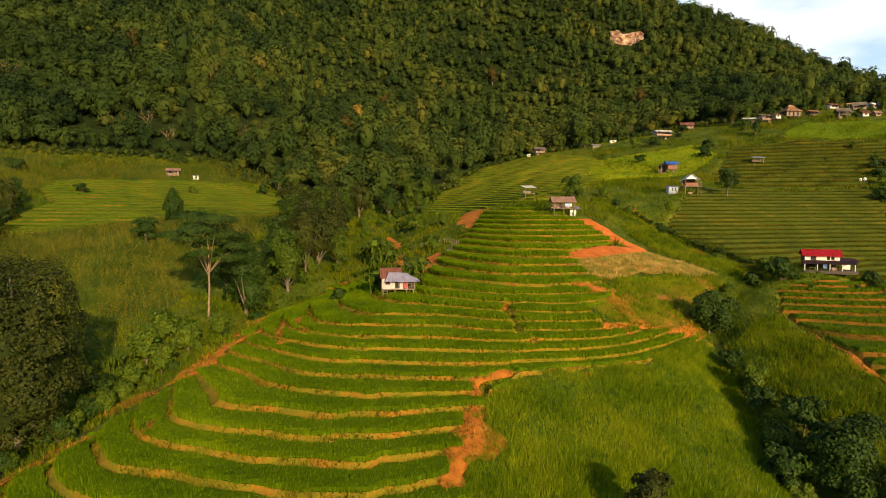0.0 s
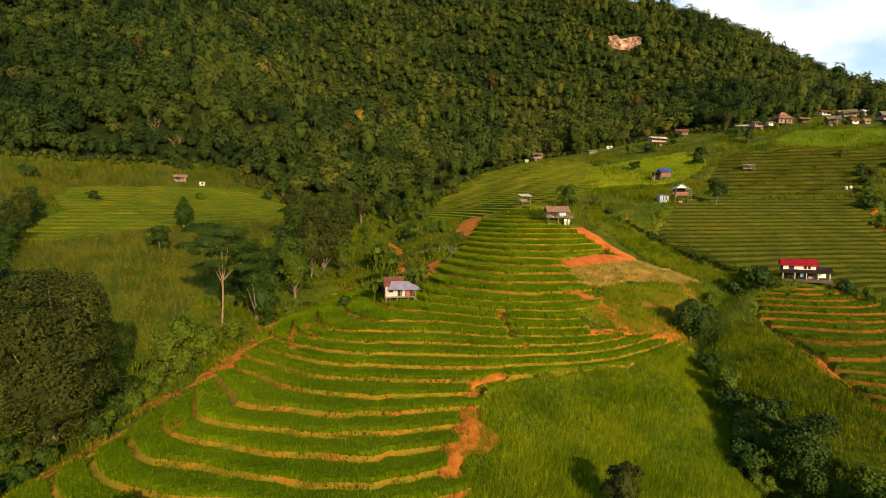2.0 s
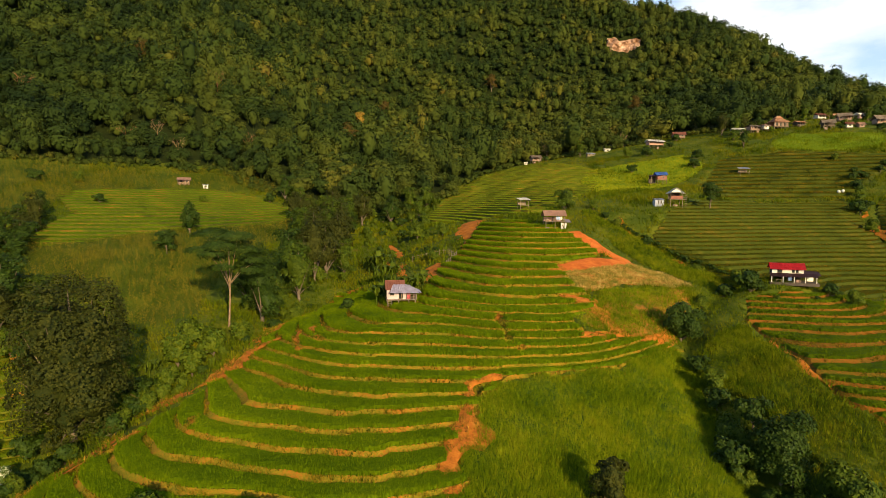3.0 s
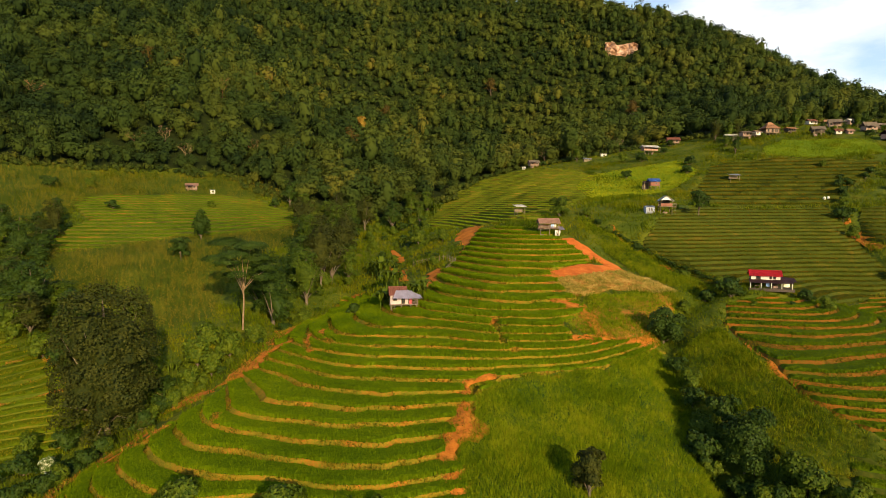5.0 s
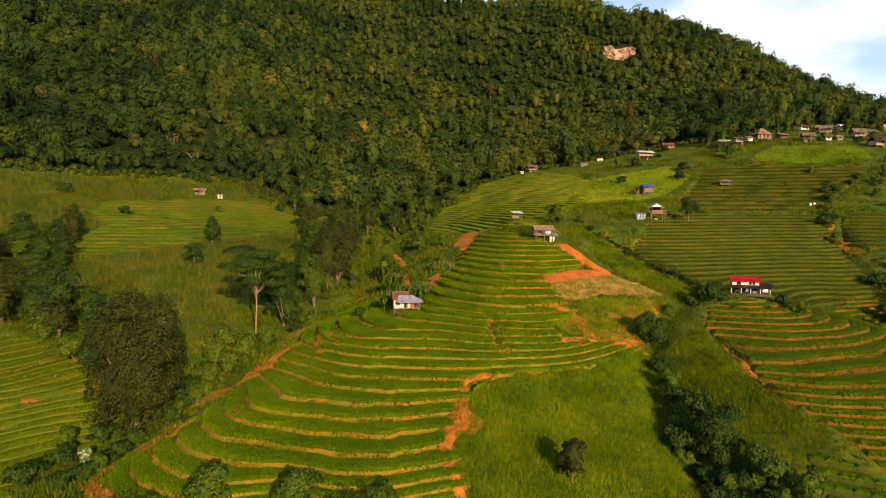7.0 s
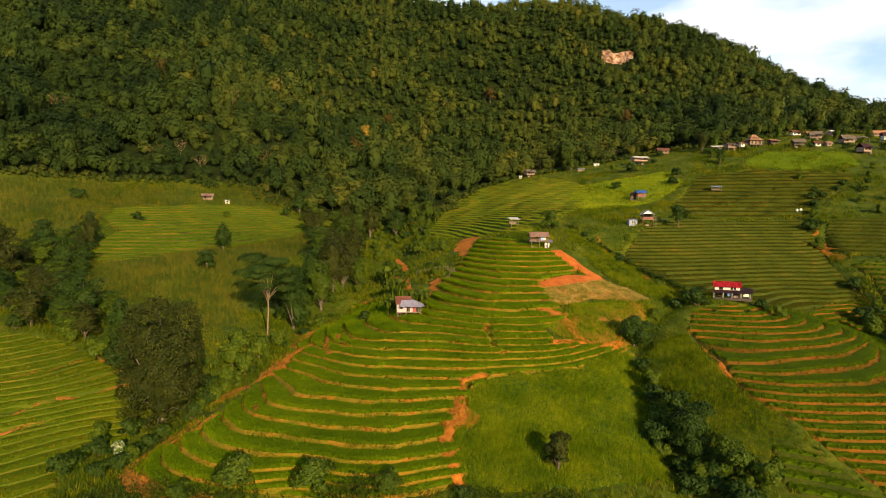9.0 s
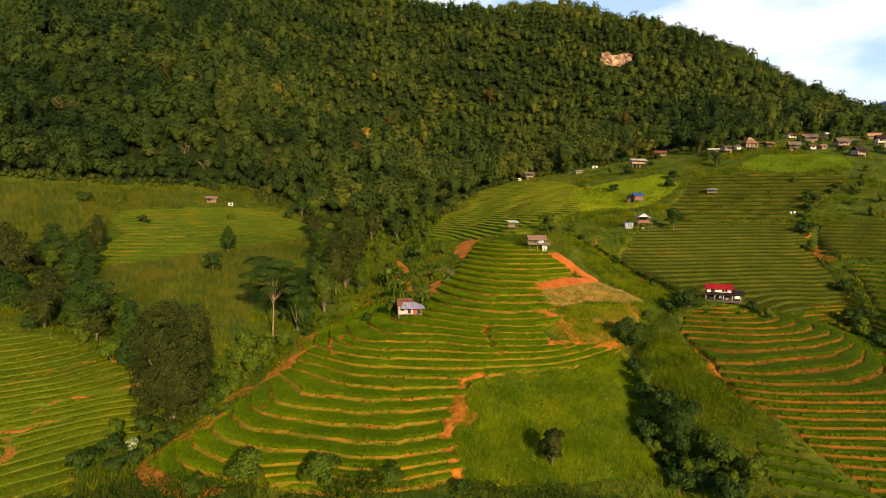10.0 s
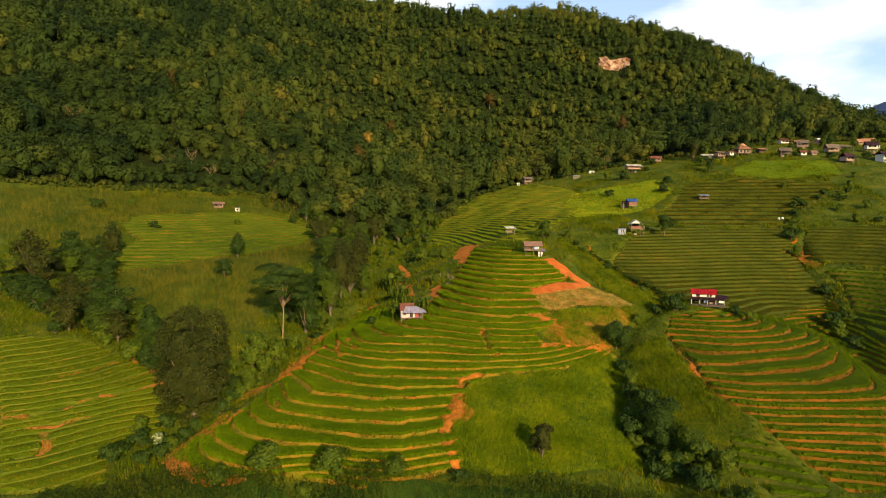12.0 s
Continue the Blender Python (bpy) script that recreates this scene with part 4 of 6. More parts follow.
patch("red_earth_patch", RED_PATCH, RED_SOIL, "freshly cut bare orange red earth terrace", "bare earth")
patch("dirt_path", DIRT_PATH, RED_SOIL, "trodden orange dirt path below the pavilion", "path", rough=0.4)
patch("dry_patch", DRY_PATCH, DRY_SOIL, "cleared earth under cut dry stalks", "bare earth")
patch("earth_slip", SLIDE, SOIL, "bare orange earth slip at the field edge", "bare earth", rough=2.0)
patch("earth_slip", HUT_BANK, SOIL, "bare orange earth bank behind the hut", "bare earth", rough=1.0)
patch("earth_slip", CUT, SOIL, "steep orange earth cutting in the ravine", "bare earth", 0.7, rough=0.5, lift=0.3)
patch("scrub_slope", SCRUB, DRY_SOIL, "rough weedy slope with bare brown earth", "slope")
patch("grass_slope", GRASSLAND, PADDY, "slope under tall light green grass", "slope")
patch("maize_slope", MAIZE_LEFT, GROUND, "green and brown slope under ripening maize", "slope", 1.6)
patch("maize_slope", MAIZE_RIGHT, GROUND, "green slope under young maize rows", "slope")
growth("dry_stalks", DRY_PATCH, 0.36, WEED_TUFTS, DRY, "flattened straw and dry stalks on cleared earth", "straw", 3, (0.4, 0.9))
growth("scrub_weeds", SCRUB, 0.36, GRASS_TUFTS, GRASS, "rough green weeds over bare earth", "weeds", 4, (0.45, 1.0), thin=0.05)
growth("tall_grass", GRASSLAND, 0.27, GRASS_TUFTS, GRASS, "dense tall light green grass on the slope", "grass", 5, (0.55, 1.1))
growth("tall_grass", DITCH_SIDE, 0.5, GRASS_TUFTS, LUSH, "lush light green grass beside the ditch", "grass", 9, (0.7, 1.3))
growth("maize", MAIZE_LEFT, 0.65, MAIZE_PLANTS, MAIZE, "ripening maize with yellowing leaves on the hillside", "maize", 6, (0.8, 1.1), lines=1.5)
growth("tall_grass", MAIZE_RIGHT, 0.36, GRASS_TUFTS, LUSH, "lush green grass and weeds beside the creek", "grass", 7, (0.6, 1.2))
patch("maize_slope", MAIZE_FOOT, GROUND, "slope under maize below the forest edge", "slope", 2.0)
growth("maize", MAIZE_FOOT, 0.8, MAIZE_PLANTS, MAIZE, "olive green maize rows below the forest edge", "maize", 12, (0.9, 1.3), lines=1.8)

# ---- forest on the mountain ----
def crown_template(seed, leaves, leaf, tall=1.0, slim=1.0, rings=6, turns=9, lobe_count=6):
    """A domed crown about two across and two tall, seated on its foot."""
    r = rnd(seed)
    lobes = [((0, 0, 0.9 * tall), (0.66 * slim, 0.66 * slim, 0.66 * tall))]
    for k in range(lobe_count):
        a, h = 2.4 * k + r.uniform(-0.5, 0.5), r.uniform(-0.3, 0.85)
        d = 0.6 * math.sqrt(1 - 0.75 * h * h) * slim
        lobes.append(((math.cos(a) * d, math.sin(a) * d, (0.92 + 0.62 * h) * tall), tuple(r.uniform(0.22, 0.4, 3) * (slim, slim, 0.85))))
    stalk = tube([(0, 0, -0.3), (0, 0, 0.6 * tall)], [0.05, 0.03], 3)
    heart = (0, 0, 0.8 * tall)
    return joined([leaf_cloud(r, lobes, leaves, leaf, heart, 0.36), billow(lobes, heart, r, rings, turns, 0.66), stalk])


def forest():
    r = rnd(70)
    spots_x, spots_y = [], []
    for gap, y0, y1 in ((6.5, 215, 430), (5.6, 430, 715)):
        gx, gy = np.meshgrid(np.arange(-420, 560, gap), np.arange(y0, y1, gap))
        spots_x.append(gx.ravel() + r.uniform(-0.5, 0.5, gx.size) * gap)
        spots_y.append(gy.ravel() + r.uniform(-0.5, 0.5, gx.size) * gap)
    x, y = np.concatenate(spots_x), np.concatenate(spots_y)
    keep = (within(x, y, FOREST) + 4 * wob(x, y, 15, 8) > -1) & ~((np.abs(x - 177) < 17) & (y > 581) & (y < 608))
    keep &= (np.abs(x - 20) < 0.62 * (y + 60) + 60)
    x, y = x[keep], y[keep]
    z = land(x, y) + 0.6
    wide = np.clip(r.lognormal(math.log(4.7), 0.33, len(x)), 2.4, 8.5) * (1 + 0.2 * wob(x, y, 40, 6)) * np.clip(1.25 - x / 900, 0.8, 1) * np.where(y > 430, 0.95, 1)
    tall = wide * (1 + 0.2 * wob(x, y, 30, 5)) * r.uniform(0.75, 1.3, len(x)) * np.where(r.random(len(x)) < 0.05, 1.5, 1)
    size = np.stack([wide, wide * r.uniform(0.85, 1.15, len(x)), tall], -1)[:, None]
    # dimmer light towards both sides of the slope is put into the tint
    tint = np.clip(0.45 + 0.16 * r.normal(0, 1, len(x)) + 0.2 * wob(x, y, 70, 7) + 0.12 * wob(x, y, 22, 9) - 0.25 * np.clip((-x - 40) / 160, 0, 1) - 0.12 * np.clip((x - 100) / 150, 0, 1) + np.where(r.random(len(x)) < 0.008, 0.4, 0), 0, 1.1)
    near, far = y < 360, y > 430
    places = np.stack([x, y, z - 0.1 * tall], -1)
    turns = r.uniform(0, 6.28, len(x))
    fine = [crown_template(100 + k, 270, 0.1, 1 + 0.15 * (k % 3), 1 - 0.1 * (k % 2), 5, 8, 12) for k in range(8)]
    broad = [crown_template(120 + k, 125, 0.135, 1 + 0.15 * (k % 3), 1 - 0.1 * (k % 2), 4, 7, 9) for k in range(8)]
    distant = [crown_template(140 + k, 84, 0.145, 1 + 0.15 * (k % 3), 1 - 0.1 * (k % 2), 4, 6, 8) for k in range(8)]
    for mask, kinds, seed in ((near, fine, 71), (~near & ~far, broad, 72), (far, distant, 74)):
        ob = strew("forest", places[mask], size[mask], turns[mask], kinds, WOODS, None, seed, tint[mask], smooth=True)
        tagged(ob, "dense green mixed forest covering the mountain slope", "forest", kind="stuff")
    # low growth along the foot of the forest
    gx, gy = np.meshgrid(np.arange(-260, 330, 2.6), np.arange(215, 400, 2.6))
    x, y = gx.ravel() + r.uniform(-1.3, 1.3, gx.size), gy.ravel() + r.uniform(-1.3, 1.3, gx.size)
    d = within(x, y, FOREST) + 4 * wob(x, y, 15, 8)
    keep = (d > -4) & (d < 5) & (np.abs(x - 20) < 0.62 * (y + 60) + 60) & (wob(x, y, 7, 3) > -0.6)
    x, y = x[keep], y[keep]
    wide = r.uniform(1.0, 2.4, len(x))
    size = np.stack([wide, wide, wide * r.uniform(0.7, 1.2, len(x))], -1)[:, None]
    ob = strew("forest_edge_bushes", np.stack([x, y, land(x, y) - 0.3 * wide], -1), size, r.uniform(0, 6.28, len(x)), broad, WOODS, None, 73, np.clip(0.55 + r.normal(0, 0.16, len(x)), 0, 1), smooth=True)
    tagged(ob, "low leafy bushes along the foot of the forest", "bushes", kind="stuff")


forest()


def outcrop():
    """A bare pinkish cliff among the trees."""
    us, vs = np.linspace(-1, 1, 40), np.linspace(0, 1, 26)
    u, v = np.meshgrid(us, vs)
    x = 177 + 17 * u + 1.2 * wob(u * 20, v * 20, 5, 3)
    y = 592 + 9 * v - 3 * (1 - u * u) + 2.5 * wob(u * 17, v * 26, 4.0, 1) + 1.2 * wob(u * 17, v * 26, 1.3, 2)
    foot = land(177 + 17 * u, 588 + 0 * u)
    z = foot - 4 + (24 - 2 * u + 2.0 * wob(u * 17, 0 * v, 5, 4)) * v
    co = np.stack([x, y, z], -1)
    back = co + (0, 14, -3)
    n = co.shape[1]
    i = (np.arange(len(vs) - 1)[:, None] * n + np.arange(n - 1)[None]).ravel()
    fa = np.concatenate([np.stack([i, i + 1, i + n + 1], -1), np.stack([i, i + n + 1, i + n], -1)])
    top = np.arange(n - 1) + (len(vs) - 1) * n
    m = co.size // 3
    lid = np.concatenate([np.stack([top, top + 1, top + 1 + m], -1), np.stack([top, top + 1 + m, top + m], -1)])
    return tagged(solid("cliff", np.concatenate([co.reshape(-1, 3), back.reshape(-1, 3)]), np.concatenate([fa, lid, fa[:, ::-1] + m]), ROCK), "bare pink and white rock cliff among the trees", "cliff")


outcrop()


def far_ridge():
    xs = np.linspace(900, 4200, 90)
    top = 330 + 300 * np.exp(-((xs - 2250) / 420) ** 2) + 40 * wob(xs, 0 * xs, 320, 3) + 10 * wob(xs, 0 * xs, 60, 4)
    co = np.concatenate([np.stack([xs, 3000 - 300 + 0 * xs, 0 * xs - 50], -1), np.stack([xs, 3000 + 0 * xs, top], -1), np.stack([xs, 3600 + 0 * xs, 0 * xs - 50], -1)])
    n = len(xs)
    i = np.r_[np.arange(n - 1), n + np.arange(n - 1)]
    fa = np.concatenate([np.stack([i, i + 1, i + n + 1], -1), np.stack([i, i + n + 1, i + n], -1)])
    return tagged(solid("backdrop", co, fa, HAZE_BLUE_HILL, smooth=True), "distant wooded mountain ridge, its colour blue for haze", "mountain", kind="structure")


# the haze of distance is put into this blue base colour
HAZE_BLUE_HILL = stuff_of("haze_blue_hill", [(0.3, (0.03, 0.05, 0.13)), (0.7, (0.05, 0.08, 0.19))], 120.0, 0.95)
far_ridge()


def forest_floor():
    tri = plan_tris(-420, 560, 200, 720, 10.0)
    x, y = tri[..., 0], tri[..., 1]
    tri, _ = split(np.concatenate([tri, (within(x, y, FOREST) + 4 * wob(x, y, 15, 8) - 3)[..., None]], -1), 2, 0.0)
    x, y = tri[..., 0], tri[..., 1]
    return tagged(sheet("forest_floor", np.stack([x, y, land(x, y) + 0.9 * np.clip(tri[..., 2] / 6, 0, 1)], -1), GAP_SHADE_FLOOR, smooth=True), "forest floor of leaf litter, blackened for the shade between the crowns", "ground", kind="structure")


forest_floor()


# ---- trees ----
def tree(name, tall, wide, bare, leaf, leaves, leaf_mat, bark, seed, flat=0.6, lobe_count=9, stem=0.02, limb_count=6, core=True, label="", category="tree", group="", clump=(0.19, 0.36), inner=0.5):
    """A tree at the origin. bare: the part of its height without crown. flat: how high lobes are against their width."""
    r = rnd(seed)
    thing = new(name)
    reach, crown = wide / 2, tall * (1 - bare)
    lobes = [((0, 0, tall - crown * 0.5), (reach * inner, reach * inner, crown * 0.4))]
    for k in range(lobe_count):
        a, h = 2.4 * k + r.uniform(-0.4, 0.4), r.uniform(0.08, 0.86)
        d = reach * r.uniform(0.45, 0.74 + 0.3 * (0.42 - clump[1])) * math.sqrt(max(0.15, 1 - (1.7 * abs(h - 0.42)) ** 2))
        s = reach * r.uniform(*clump)
        lobes.append(((math.cos(a) * d, math.sin(a) * d, tall * bare + crown * h), (s, s * r.uniform(0.85, 1.15), min(s * flat * r.uniform(0.8, 1.3), crown * 0.4))))
    bend = r.normal(0, 0.02 * tall, 2)
    trunk = [(0, 0, -1.0), (0, 0, 0), (bend[0], bend[1], tall * 0.3), (bend[0] * 0.5, -bend[1], tall * 0.62), (0, 0, tall * 0.86)]
    thick = max(stem * tall, 0.08)
    pieces = [tube(trunk, [thick * 1.5, thick * 1.25, thick, thick * 0.7, thick * 0.15])]
    for k in range(limb_count):
        c = np.array(lobes[1 + k % lobe_count][0])
        root = np.array([bend[0] * 0.6, bend[1] * 0.2, max(tall * bare * r.uniform(0.75, 1.05), tall * 0.1)])
        mid = (root + c) / 2 + (0, 0, 0.03 * tall)
        pieces.append(tube([root, mid, c], [thick * 0.55, thick * 0.35, thick * 0.08], 5))
    co, fa = joined(pieces)
    solid("trunk", co, fa, bark, thing, True)
    heart = (0, 0, tall * bare + crown * 0.45)
    body = [leaf_cloud(r, lobes, int(leaves * 2), leaf * 0.75, heart, 0.5)]
    if core:
        fine = min(20, max(7, int(math.sqrt(leaves) / 5)))
        body.append(billow(lobes, heart, r, fine, int(fine * 1.4), 0.7))
    co, fa = joined(body)
    solid("crown", co, fa, leaf_mat, thing, True)
    return tagged(thing, label, category, group)


def bare_tree(tall, bark, seed, label):
    """A leafless tree: a trunk that forks again and again."""
    r = rnd(seed)
    thing = new("bare_tree")
    co, fa = tube([(0, 0, -1), (0.2, 0, tall * 0.35), (0, 0.2, tall * 0.6)], [0.22, 0.17, 0.11], 6)
    solid("trunk", co, fa, bark, thing, True)
    pieces, tips = [], [(np.array([0, 0.1, tall * (0.35 + 0.05 * k)]), np.array([math.cos(2.4 * k), math.sin(2.4 * k), 1.1]), tall * 0.27, 0.09) for k in range(6)]
    for level in range(3):
        grown = []
        for p, d, reach, thick in tips:
            d = d / np.linalg.norm(d)
            q = p + d * reach
            pieces.append(tube([p, (p + q) / 2 + r.normal(0, 0.05 * reach, 3), q], [thick, thick * 0.8, thick * 0.55], 4))
            grown += [(q, d + r.normal(0, 0.5, 3) + (0, 0, 0.2), reach * 0.62, thick * 0.55) for k in range(3)]
        tips = grown
    co, fa = joined(pieces)
    solid("branchwork", co, fa, bark, thing)
    return tagged(thing, label, "tree", "bare trees")


def seat(x, y, turn=0.0, size=1.0, sink=0.15):
    return Matrix.LocRotScale((x, y, float(land(x, y)) - sink), Euler((0, 0, turn)), None) @ Matrix.Scale(size, 4)


def put(ob, x, y, turn=0.0, sink=0.15):
    ob.matrix_basis = seat(x, y, turn, 1.0, sink)
    return ob


def sown(ob, x, y, turn, size, sink=0.15):
    c = copy_thing(ob, seat(x, y, turn, 1.0, sink))
    c.scale = (size, size, size * random.uniform(0.9, 1.12))
    return c


put(tree("broad_tree", 24.0, 17.5, 0.0, 0.27, 13000, LEAF_BROWN, BARK, 1, 1.0, 95, 0.016, 14, clump=(0.13, 0.24), inner=0.46, label="huge round dense brownish green tree at the ravine edge", group="large trees"), -48.3, 67.5)
put(tree("umbrella_tree", 20.0, 17.0, 0.5, 0.24, 8000, LEAF_DARK, BARK_PALE, 2, 0.34, 15, 0.0085, 8, False, label="tall umbrella-shaped tree with a pale bare trunk", group="large trees"), -40.8, 104.9)
put(tree("dark_tree", 17.0, 9.5, 0.0, 0.27, 4500, LEAF_DARK, BARK, 3, 0.9, 12, label="dense dark green tree beside the ravine", group="ravine trees"), -36.2, 111.0)
put(tree("column_tree", 9.4, 5.2, -0.06, 0.3, 1700, LEAF_DARK, BARK, 4, 1.8, 14, inner=0.68, label="small upright dense dark green tree in the rice", group="field trees"), -70.4, 159.4)
put(tree("small_tree", 6.2, 7.0, 0.25, 0.27, 1300, LEAF_DARK, BARK, 5, 0.7, 9, label="small round dark tree standing in the maize", group="field trees"), -67.7, 138.9)
put(tree("round_tree", 8.0, 7.8, -0.08, 0.3, 2600, LEAF_DARK, BARK, 6, 0.9, 14, label="round glossy dark green tree at the creek head", group="field trees"), 41.2, 93.5, 0.0, 1.1)
put(tree("young_tree", 6.0, 4.4, 0.05, 0.24, 1300, LEAF_BROWN, BARK, 7, 1.1, 10, label="young slender tree standing in tall grass", group="field trees"), 16.5, 46.9)
put(tree("creek_tree", 8.2, 9.0, 0.02, 0.28, 4000, LEAF_DARK, BARK, 8, 0.9, 14, label="wide leafy tree growing in the creek bed", group="creek trees"), 39.0, 57.5)
put(tree("field_tree", 8.4, 7.4, 0.28, 0.3, 1500, LEAF_DARK, BARK, 9, 0.9, 10, label="round tree on a forked trunk beside the terraces", group="field trees"), 81.1, 174.8)
put(tree("garden_tree", 6.8, 7.4, 0.1, 0.3, 1500, LEAF, BARK, 10, 0.9, 10, label="round leafy tree behind the pavilion", group="field trees"), 36.5, 172)
tall_tree = put(tree("tall_tree", 21.0, 11.0, 0.03, 0.38, 1400, LEAF_BROWN, BARK, 11, 0.8, 14, 0.012, label="tall tree with a bare pale trunk in the ravine", group="ravine trees"), -32, 141)
wood_tree = put(tree("wood_tree", 15.0, 9.0, 0.0, 0.38, 1250, LEAF, BARK, 12, 0.9, 13, label="leafy green tree in the ravine wood", group="ravine trees"), -33, 129)
dim_tree = put(tree("wood_tree", 13.0, 9.5, 0.0, 0.38, 1250, LEAF_DARK, BARK, 13, 0.9, 13, label="dense dark tree in the ravine wood", group="ravine trees"), -80.5, 100)
brown_tree = put(tree("wood_tree", 14.0, 9.0, 0.0, 0.38, 1250, LEAF_BROWN, BARK, 14, 0.9, 12, label="brownish green tree in the ravine wood", group="ravine trees"), -113, 121)
bush = put(tree("bush", 3.6, 4.6, 0.0, 0.27, 680, LEAF_LIGHT, BARK, 15, 0.9, 8, core=True, label="light green leafy bush", category="bush", group="bushes"), -41.5, 80)
dim_bush = put(tree("bush", 3.2, 4.2, 0.0, 0.3, 480, LEAF_DARK, BARK, 16, 0.9, 8, label="low dark green bush", category="bush", group="bushes"), 61, 108.5)
pale_bush = put(tree("bush", 3.4, 3.2, 0.0, 0.2, 900, WHITE_BLOOM, BARK, 17, 0.9, 8, label="bush covered with whitish blossom", category="bush", group="bushes"), -51.0, 58.5)
small_bush = put(tree("bush", 4.4, 6.0, 0.02, 0.3, 1300, LEAF, BARK, 18, 0.95, 16, label="spreading bush below the lowest terrace", category="bush", group="bushes"), -26.5, 41.0)

dead = put(bare_tree(12.5, BARK_RED, 31, "leafless reddish tree standing in the forest"), -147.0, 277.0)
for x, y, size in ((-99, 303, 0.9), (-210, 300, 1.0), (-138, 368, 1.1), (-170, 330, 0.9)):
    sown(dead, x, y, x, size)
pale_trunk = put(bare_tree(11.0, BARK_PALE, 33, "pale leafless tree at the forest foot"), -125.0, 280.0)
for x, y, size in ((-140, 292, 1.0), (60, 343, 0.8), (104, 344, 0.7)):
    sown(pale_trunk, x, y, x, size)
put(tree("flowering_tree", 13.0, 9.0, 0.1, 0.45, 700, BLOSSOM, BARK, 34, 0.8, 9, label="tree covered with orange yellow blossom in the forest", group="forest trees"), -59.0, 430.0, 0, -5)
rusty = put(tree("rusty_tree", 14.0, 11.0, 0.05, 0.45, 800, LEAF_RUST, BARK, 35, 0.8, 10, label="tree with rust brown foliage in the forest", group="forest trees"), -60.0, 383.0, 0, -4)
for x, y, size in ((43, 538, 1.2), (-45, 470, 1.0), (30, 420, 0.9), (150, 470, 1.0), (-190, 380, 1.0)):
    sown(rusty, x, y, x, size, -4)

# trees of the ravine, one by one
for ob, x, y, size in ((dim_tree, -70, 95.5, 0.85), (dim_tree, -88, 106, 0.9), (wood_tree, -64, 88, 0.55), (brown_tree, -120, 128, 1.15), (dim_tree, -106, 134, 0.8), (dim_tree, -118, 145, 0.95), (brown_tree, -111, 156, 0.75),
                       (dim_tree, -124, 152, 0.8), (dim_tree, -120, 172, 0.6), (wood_tree, -98, 116, 0.6), (dim_tree, -41, 119, 1.05), (wood_tree, -35, 118, 0.62), (brown_tree, -30, 146, 1.1), (dim_tree, -38, 140, 1.0),
                       (wood_tree, -26, 149, 0.85), (tall_tree, -34, 152, 0.9), (wood_tree, -40, 165, 1.0), (brown_tree, -31, 170, 1.05), (tall_tree, -31, 178, 0.85), (dim_tree, -45, 182, 1.0), (wood_tree, -36, 190, 1.1),
                       (brown_tree, -50, 205, 1.0), (dim_tree, -33, 197, 0.9), (wood_tree, -34, 206, 0.8), (tall_tree, -40, 212, 0.9), (brown_tree, -58, 230, 1.0), (wood_tree, -36, 218, 1.0), (dim_tree, -37, 226, 0.9), (wood_tree, -46, 232, 1.0),
                       (brown_tree, -33, 240, 1.1), (dim_tree, -22, 250, 1.0), (wood_tree, -60, 248, 0.9), (wood_tree, -10, 248, 0.7), (dim_tree, -70, 262, 0.9), (brown_tree, -46, 254, 1.0), (wood_tree, -7, 265, 0.8), (wood_tree, -15, 270, 0.9),
                       (dim_tree, 141.7, 279, 0.6), (wood_tree, 152, 308, 0.7), (brown_tree, 146, 312, 0.8), (wood_tree, 75, 325, 0.7)):
    sown(ob, x, y, random.uniform(0, 6.28), size)
    if x < 0 and y < 190:
        sown(random.choice((bush, dim_bush)), x + random.uniform(-1.5, 2.5), y - random.uniform(2, 4), random.uniform(0, 6.28), random.uniform(0.8, 1.3))
EDGE = [(-46, 52), (-41, 62), (-35, 76), (-32, 92), (-29.5, 112), (-27, 126)]
EDGE_STRIP = [(-46, 58), (-43.5, 67), (-38.5, 76), (-34.5, 84), (-33, 96), (-31.5, 112), (-28, 128), (-26.5, 127), (-29.0, 110), (-29.8, 92), (-31.5, 80), (-35.8, 71), (-40.5, 61)]
THICKET = [(-128, 116), (-122, 150), (-108, 162), (-100, 136), (-86, 112), (-66, 100), (-56, 86), (-62, 82), (-80, 92), (-98, 98)]
tx, ty = spread(THICKET, 5.7, 77, 0.3)
for x, y in zip(tx, ty):
    crowned = sown(random.choice((dim_tree, dim_tree, wood_tree, brown_tree)), float(x), float(y), random.uniform(0, 6.28), random.uniform(0.5, 0.95))
    crowned.scale.z *= 0.7
    if random.random() < 0.6:
        sown(random.choice((bush, dim_bush)), float(x) + random.uniform(-2, 3), float(y) - random.uniform(2, 4), random.uniform(0, 6.28), random.uniform(0.8, 1.4))
# shrubs over the rough ground between the ravine and the spur
sx, sy = spread(RAVINE_SIDE, 8.5, 78, 0.0)
for x, y in zip(sx, sy):
    sown(random.choice((bush, bush, dim_bush)), float(x), float(y), random.uniform(0, 6.28), random.uniform(0.35, 0.8) if y < 200 else random.uniform(0.6, 1.2))
